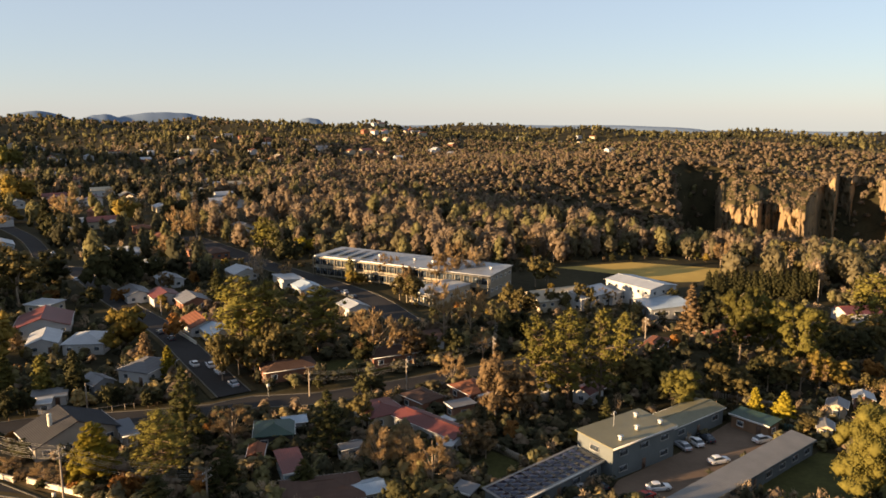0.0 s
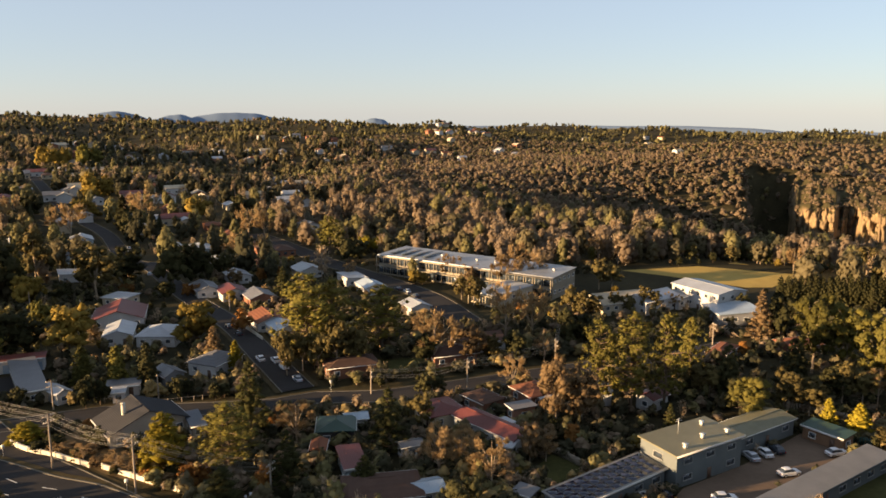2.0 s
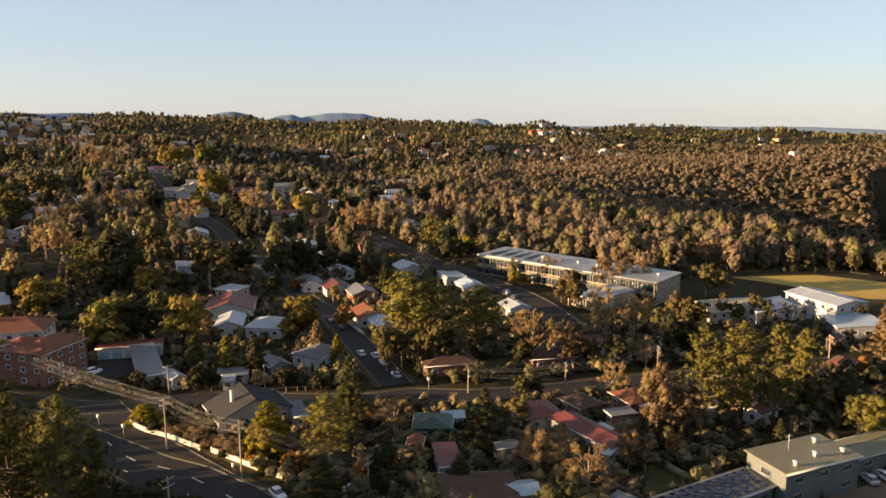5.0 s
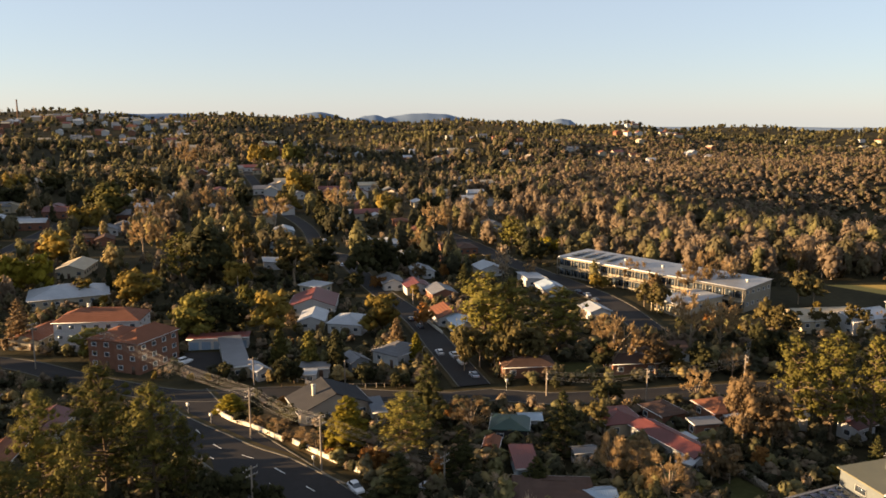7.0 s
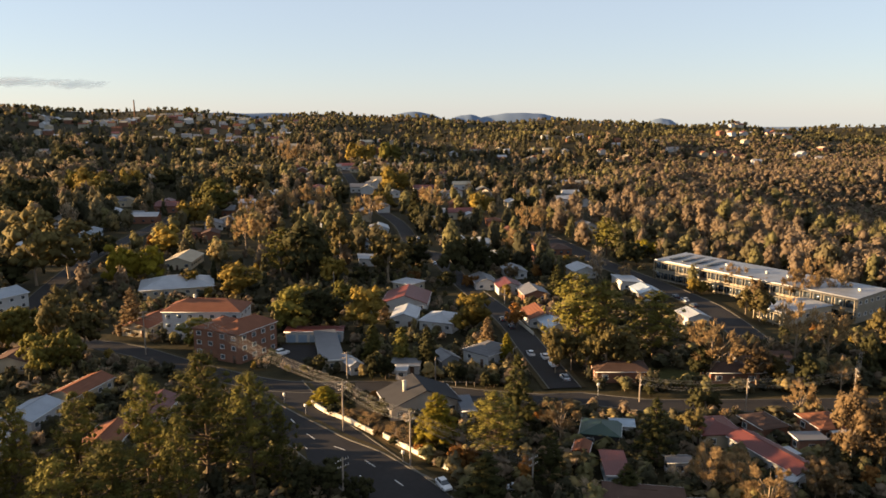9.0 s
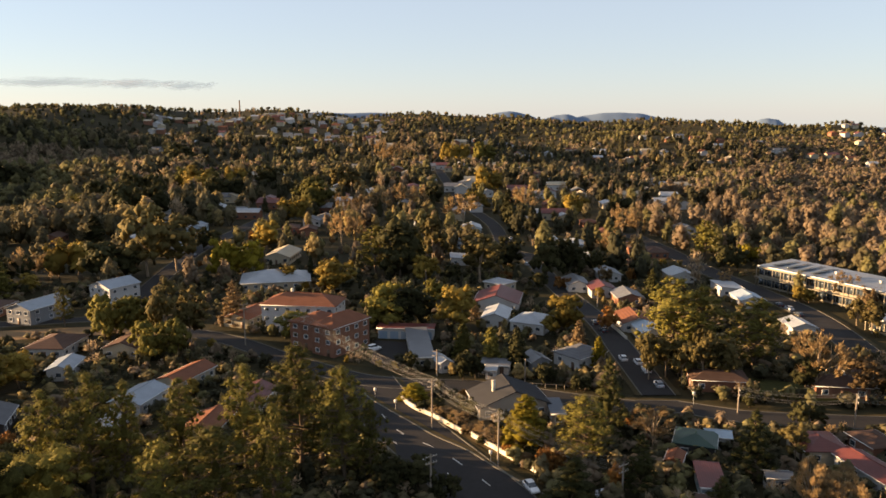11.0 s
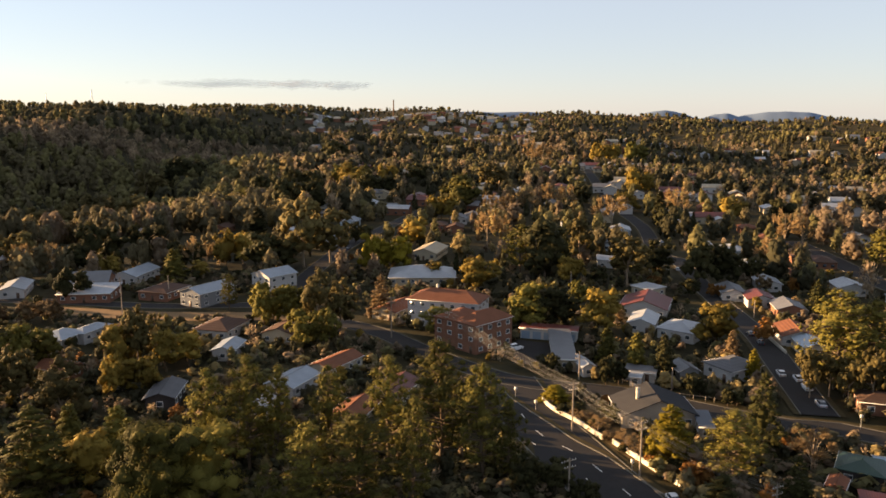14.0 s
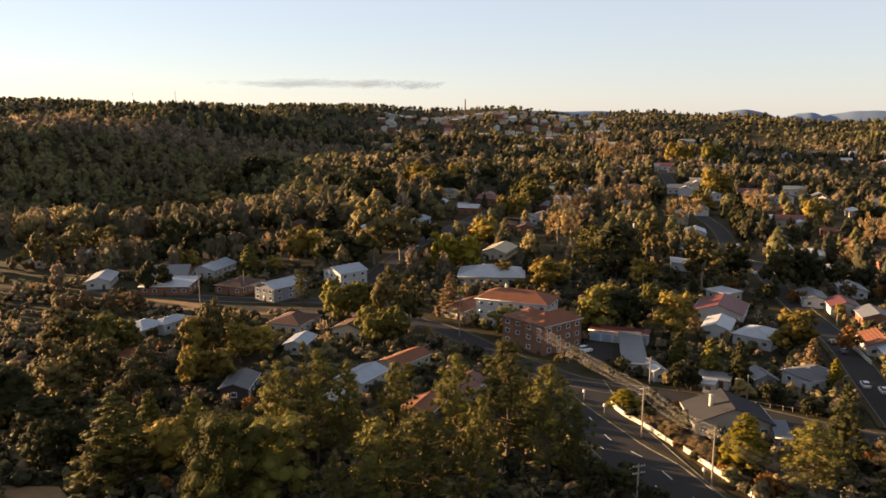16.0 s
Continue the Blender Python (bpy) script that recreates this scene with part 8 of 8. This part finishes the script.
def far_house(x, y, rot, w, d, h, roof_mat, wall_mat):
    z = float(land(x, y))
    ob = new("house", None)
    ob.matrix_basis = pose(x, y, z, 0, 0, rot)
    tagged(ob, {"white_metal": "small pale-roofed house on the far slope", "orange_tile": "small orange-roofed house on the far slope", "red_metal": "small red-roofed house on the far slope", "grey_metal": "small grey-roofed house on the far slope", "cream_tile": "small cream house on the far slope"}[roof_mat], "house", group="houses on the far slope")
    hw, hd, rise = w / 2, d / 2, 0.24 * d
    v = list(box_data(-hw, -hd, -3, hw, hd, h)[0]) + [(-hw, 0, h + rise), (hw, 0, h + rise)]
    part("wall", poly_mesh("wall", v, [(0, 1, 5, 4), (1, 3, 7, 9, 5), (3, 2, 6, 7), (2, 0, 4, 8, 6)], WALL[wall_mat]), ob)
    e = 0.5
    up = [(-hw - e, -hd - e, h - 0.2), (hw + e, -hd - e, h - 0.2), (hw + e, hd + e, h - 0.2), (-hw - e, hd + e, h - 0.2), (-hw - e, 0, h + rise), (hw + e, 0, h + rise)]
    top = [(a, b, c + 0.25) for a, b, c in up]
    part("roof", poly_mesh("roof", up + top, [(6, 7, 11, 10), (8, 9, 10, 11), (4, 5, 1, 0), (5, 4, 3, 2), (0, 1, 7, 6), (2, 3, 9, 8), (1, 5, 11, 7), (5, 2, 8, 11), (3, 4, 10, 9), (4, 0, 6, 10)], ROOF[roof_mat]), ob)
    for k in range(3 if math.hypot(x, y) < 900 else 0):
        u = -hw + (k + 0.5) * w / 3
        part("window", boxes_mesh("window", [(u - 0.8, -hd - 0.06, 1.0, u + 0.8, -hd + 0.02, 2.4)], GLASS), ob)
    FAR_FOOT.append((x, y, rot, w / 2, d / 2))


FAR_FOOT = []
HEDGE = [(96 + 5 * k, 263 + 0.3 * k, 0, 4, 5) for k in range(8)]
town_rng = random.Random(21)


def hamlet(n, a0, a1, d0, d1, tall=4.5, build=far_house):
    for _ in range(n):
        a, d = radians(town_rng.uniform(a0, a1)), town_rng.uniform(d0, d1)
        build(-d * math.sin(a), d * math.cos(a), town_rng.choice((30, 34, 120, 124)), town_rng.uniform(11, 17), town_rng.uniform(8, 11), tall,
                  town_rng.choice(("white_metal", "cream_tile", "cream_tile", "grey_metal", "orange_tile", "red_metal", "grey_metal")), town_rng.choice(("cream", "white_board", "white_board", "brick")))


hamlet(32, 1.5, 6.0, 1500, 2050, 6, joined_house)
hamlet(16, -26, 0, 1250, 1900, 5, joined_house)
hamlet(75, 12, 32, 480, 1300)
hamlet(90, 30, 55, 480, 1400)
hamlet(80, 36, 54, 1250, 1900, 7, joined_house)
hamlet(40, 39, 53, 1350, 1850, 7, joined_house)
hamlet(14, -2, 14, 900, 1500)
hamlet(4, 54, 62, 700, 950)

town_mesh = bpy.data.meshes.new("ridge_town")
town_v, town_f, town_i = [], [], []
for n, (mat, (vs, fs)) in enumerate(JOINED.items()):
    town_f += [tuple(i + len(town_v) for i in g) for g in fs]
    town_i += [n] * len(fs)
    town_v += [tuple(q) for q in vs]
    town_mesh.materials.append(mat)
town_mesh.from_pydata(town_v, [], town_f)
town_mesh.polygons.foreach_set("material_index", town_i)
tagged(new("ridge_town", town_mesh), "small pale and red-roofed houses of the distant town", "houses", kind="stuff")

# ---- far woods ----
FAR_KIND = ["gum", "brush", "pine", "bare", "dark", "yellow", "conifer"]


def in_poly(x, y, pts):
    inside = np.zeros(len(x), bool)
    for (x1, y1), (x2, y2) in zip(pts, pts[-1:] + pts[:-1]):
        if y1 != y2:
            inside ^= ((y1 > y) != (y2 > y)) & (x < (x2 - x1) * (y - y1) / (y2 - y1) + x1)
    return inside


def open_ground(x, y, d, yard):
    """True where no street, lawn, building or its front yard lies."""
    ok = np.ones(len(x), bool)
    for pts, wide in WAYS:
        p = dense(pts, 12)
        for q, r in zip(p, p[1:]):
            u = np.array([r.x - q.x, r.y - q.y])
            s = np.clip(((x - q.x) * u[0] + (y - q.y) * u[1]) / (u @ u + 1e-9), 0, 1)
            ok &= np.hypot(x - q.x - s * u[0], y - q.y - s * u[1]) > wide / 2 + 2
            hd = math.hypot(q.x, q.y)
            if hd > 220:
                ahead = hd - (x * q.x + y * q.y) / hd
                ok &= ~((ahead > -4) & (ahead < (0.05 if yard < 3 else 0.09) * hd) & (np.abs(x * q.y - y * q.x) / hd < wide / 2 + 3))
    for pts in OPEN_LAND:
        pts = list(pts)
        ok &= ~in_poly(x, y, pts)
        hd = math.hypot(*np.mean(pts, 0)[:2])
        if hd > 300:
            for s in (0.04, 0.08, 0.12, 0.16):
                ok &= ~in_poly(x * (1 + s), y * (1 + s), pts)
            for s in (12, 24, 36, 48, 60, 72, 84, 96, 108, 120):
                ok &= ~in_poly(x + s * 0.89, y + s * 0.45, pts)
    for hx, hy, rot, hw, hd2 in FOOT + FAR_FOOT + [(84, 318, 0, 20, 20), (52, 318, 0, 14, 14), (108, 320, 0, 15, 15), (125, 312, 0, 13, 13)] + HEDGE:
        c, sn = math.cos(radians(rot)), math.sin(radians(rot))
        u, v = (x - hx) * c + (y - hy) * sn, (y - hy) * c - (x - hx) * sn
        margin = 1.3 if yard < 3 else 3.0
        ok &= (np.abs(u) > hw + margin) | (np.abs(v) > hd2 + margin)
        if yard >= 3:
            hd = math.hypot(hx, hy)
            ahead = hd - (x * hx + y * hy) / hd
            side = np.abs(x * hy - y * hx) / hd
            ok &= ~((ahead > 0) & (ahead < yard + 0.02 * hd) & (side < 0.55 * math.hypot(hw, hd2) + 1))
    return ok


def woods(name, label, d0, d1, a0, a1, gap, leaves_each, size, seed, kinds, keep, low=9, high=17, yard=22, masses=8, wide=1.0):
    """Trees standing about gap * distance apart, between two distances and bearings."""
    rng = np.random.default_rng(seed)
    templates = []
    for k, kind in enumerate(FAR_KIND):
        for var in range(4):
            cl = far_plan(kind, rng, masses)
            cv, cf = clump_cores(rng, cl, 0.45 if kind == "bare" else 0.95, 4)
            v, f = twig_quads(rng, cl, 2 * leaves_each, 0.45 * size) if kind == "bare" else leaf_quads(rng, cl, leaves_each, size)
            stem = np.array([(0.016 * math.cos(j * 2.094) * w, 0.016 * math.sin(j * 2.094) * w, zz) for zz, w in ((0, 1.0), (0.62, 0.55)) for j in range(3)])
            sf = np.concatenate([[(j, (j + 1) % 3, j + 3), ((j + 1) % 3, (j + 1) % 3 + 3, j + 3)] for j in range(3)])
            vs, fs = [v, stem], [f[:, [0, 1, 2]], f[:, [0, 2, 3]], sf + len(v)]
            vs.append(cv)
            fs.append(cf + len(v) + 6)
            faces = np.concatenate(fs)
            slot = np.full(len(faces), k)
            slot[2 * len(f):2 * len(f) + 6] = len(FAR_KIND)
            smooth = np.arange(len(faces)) >= 2 * len(f) + 6
            templates.append((np.concatenate(vs), faces, slot, smooth))
    n = int((radians(a1 - a0)) * math.log(d1 / d0) / gap ** 2)
    d = d0 * (d1 / d0) ** rng.random(n)
    a = rng.uniform(a0, a1, n)
    x, y = -d * np.sin(np.radians(a)), d * np.cos(np.radians(a))
    ok = keep(x, y, d, a, rng)
    ok[ok] = open_ground(x[ok], y[ok], d[ok], yard)
    x, y, d, a = x[ok], y[ok], d[ok], a[ok]
    z = land(x, y)
    kk = kinds(x, y, d, a, rng)
    stand = 0.5 + 0.5 * np.sin(x / 37 + 2 * np.sin(y / 53)) * np.sin(y / 41 + np.sin(x / 59))
    h = (low + (high - low) * (0.6 * rng.random(len(x)) ** 1.3 + 0.4 * stand)) * np.clip(d / 1500, 1, 1.15)
    scrub = (a < 8) & (a > -40) & (d > 680) & (d < 1500)
    h = np.where(scrub, 0.72 * h, np.where((a > 50) & (d > 430) & (d < 1300), 1.2 * h + 2, h))
    spread = np.where(scrub, 1.05, 1.0)
    q = rng.uniform(0, 6.28, len(x))
    vs, fs, slots, smooths, off = [], [], [], [], 0
    for t, (tv, tf, slot, smooth) in enumerate(templates):
        sel = np.where((kk == t // 4) & (np.arange(len(x)) % 4 == t % 4))[0]
        if not len(sel):
            continue
        c, s = np.cos(q[sel])[:, None], np.sin(q[sel])[:, None]
        hh, w = h[sel][:, None], (wide * spread[sel] * h[sel] * rng.uniform(0.75, 1.2, len(sel)))[:, None]
        px = (tv[None, :, 0] * c - tv[None, :, 1] * s) * w + x[sel][:, None]
        py = (tv[None, :, 0] * s + tv[None, :, 1] * c) * w + y[sel][:, None]
        pz = tv[None, :, 2] * hh + z[sel][:, None] - 0.1 * hh
        vs.append(np.stack([px, py, pz], -1).reshape(-1, 3))
        fs.append((tf[None] + (off + np.arange(len(sel)) * len(tv))[:, None, None]).reshape(-1, 3))
        slots.append(np.tile(slot, len(sel)))
        smooths.append(np.tile(smooth, len(sel)))
        off += len(sel) * len(tv)
    me = mesh(name, np.concatenate(vs), np.concatenate(fs), [HAZED_LEAF[LEAF[k]] for k in FAR_KIND] + [PALE_BARK if d1 < 700 else BARK], np.concatenate(slots))
    me.polygons.foreach_set("use_smooth", np.concatenate(smooths))
    return tagged(new(name, me), label, "woods", kind="stuff")


def far_kinds(x, y, d, a, rng):
    """Scrub on the near slopes of the gullies, mixed gum, pine and garden trees elsewhere, in drifts."""
    drift = 0.5 + 0.3 * np.sin(x / 43 + 2 + 2 * np.sin(y / 61)) + 0.2 * np.sin(y / 57 + x / 91)
    u = np.clip(rng.random(len(x)) * 0.6 + drift * 0.4, 0, 0.999)
    scrub = (a < 10 + 8 * np.sin(d / 300)) & (d < 1500)
    k = np.select([u < 0.24, u < 0.36, u < 0.46, u < 0.56, u < 0.66, u < 0.76, u < 0.78, u < 0.88], [2, 4, 6, 4, 0, 3, 5, 1], 4)
    ks = np.select([u < 0.13, u < 0.2, u < 0.58, u < 0.76, u < 0.83], [4, 2, 1, 0, 3], 1)
    ks = np.where(d < 640, np.select([u < 0.2, u < 0.34, u < 0.5, u < 0.58, u < 0.74], [4, 2, 1, 3, 0], 1), ks)
    kr = np.select([u < 0.35, u < 0.6, u < 0.75], [2, 4, 6], 0)
    k = np.where((d < 480) & (a > 20), np.select([u < 0.3, u < 0.45, u < 0.52, u < 0.68, u < 0.78], [4, 2, 6, 0, 5], 1), k)
    # western kinds picked by tone: lit slope and shaded ridge are put into leaf colour
    west = np.where(d > 1100, np.select([u < 0.4, u < 0.7], [2, 4], 0), np.where(d > 900, np.select([u < 0.1, u < 0.45, u < 0.75], [4, 1, 3], 0), np.where(d > 560, np.select([u < 0.2, u < 0.6], [4, 2], 0), np.select([u < 0.1, u < 0.35, u < 0.6, u < 0.68], [4, 1, 0, 5], 0))))
    return np.where((d > 1250) & ((a < 12) | (u < 0.7)), kr, np.where(a > 56, west, np.where(scrub, ks, k)))


def gorge_clear(d, a):
    return ~((a < -17.5 - 2.4 * (1 - step(590, 870, d))) & (d > 470) & (d < 872))


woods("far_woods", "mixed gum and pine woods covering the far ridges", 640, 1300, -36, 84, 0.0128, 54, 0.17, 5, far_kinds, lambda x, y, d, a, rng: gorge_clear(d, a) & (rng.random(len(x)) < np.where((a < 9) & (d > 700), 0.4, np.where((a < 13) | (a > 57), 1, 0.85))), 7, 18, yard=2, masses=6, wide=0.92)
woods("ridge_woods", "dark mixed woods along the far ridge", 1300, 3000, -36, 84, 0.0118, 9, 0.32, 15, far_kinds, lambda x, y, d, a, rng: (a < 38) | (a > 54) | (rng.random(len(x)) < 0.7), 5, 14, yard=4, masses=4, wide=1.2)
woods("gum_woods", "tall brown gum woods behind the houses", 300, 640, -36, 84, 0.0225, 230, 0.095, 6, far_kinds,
      lambda x, y, d, a, rng: gorge_clear(d, a) & (rng.random(len(x)) < np.where(a < 8, 0.9, np.where(a < 57, 0.7, 0.85)) * np.where((d < 340) & (a > -12), 0.5, 1) * np.where((d < 440) & (a > 20), np.where(a > 50, 0.14, 0.35), 1)), 10, 21, 4, 11, 0.78)
woods("gorge_scrub", "dark scrub on the floor of the gorge", 480, 820, -50, -18, 0.02, 24, 0.22, 8, lambda x, y, d, a, rng: np.where(rng.random(len(x)) < 0.5, 1, 4), lambda x, y, d, a, rng: d < 815, masses=5)


def yard_kinds(x, y, d, a, rng):
    u = rng.random(len(x))
    return np.where(u < 0.4, 4, np.where(u < 0.55, 0, np.where(u < 0.7, 1, np.where(u < 0.8, 3, np.where(u < 0.87, 5, 2)))))


woods("garden_undergrowth", "mixed low shrubs and undergrowth between the houses", 92, 335, -36, 84, 0.0150, 28, 0.22, 9, yard_kinds, lambda x, y, d, a, rng: np.sin(x / 9) * np.sin(y / 11) + rng.random(len(x)) > -0.2, 1.2, 5.0, 2, 4, 1.5)
woods("garden_trees", "small mixed garden trees and tall hedges between the houses", 112, 440, -36, 84, 0.026, 90, 0.15, 19, yard_kinds, lambda x, y, d, a, rng: np.sin(x / 13 + 2) * np.sin(y / 17) + rng.random(len(x)) > np.where((a > 50) & (d > 190), 0.6, 0.2), 2.5, 7.5, 2, 8, 0.85)
# woods out of view, left of and behind the camera, added to cast shade
woods("western_woods", "unseen gum and pine woods added to cast shade", 170, 420, 92, 200, 0.06, 40, 0.2, 12, far_kinds, lambda x, y, d, a, rng: d > 110, 6, 11)
woods("gully_scrub", "brown scrub covering the gully slopes", 520, 1500, -34, 12, 0.0088, 14, 0.27, 14, lambda x, y, d, a, rng: np.where(rng.random(len(x)) < 0.8, 1, 0), lambda x, y, d, a, rng: gorge_clear(d, a), 6, 10, masses=3, wide=1.6)


def ledge_scrub():
    """Scrub on the brow of the cliff."""
    rng = np.random.default_rng(31)
    forms = []
    for _ in range(6):
        cl = far_plan("dark", rng, 5)
        v, f = leaf_quads(rng, cl, 24, 0.24)
        cv, cf = clump_cores(rng, cl, 0.72, 4)
        forms.append((np.concatenate([v, cv]), np.concatenate([f[:, [0, 1, 2]], f[:, [0, 2, 3]], cf + len(v)])))
    vs, fs, off = [], [], 0
    for n in rng.choice(len(LEDGE_SPOTS), 1100, replace=False):
        v, f = forms[n % 6]
        h = rng.uniform(2, 6)
        vs.append(v * (h * 1.3, h * 1.3, h) + np.array(LEDGE_SPOTS[n]) - (0, 0, 0.3 * h))
        fs.append(f + off)
        off += len(v)
    return mesh("cliff_scrub", np.concatenate(vs), np.concatenate(fs), [HAZED_LEAF[LEAF["brush"]]])


tagged(new("cliff_scrub", ledge_scrub()), "brown scrub covering the brow of the cliff", "scrub", kind="stuff")
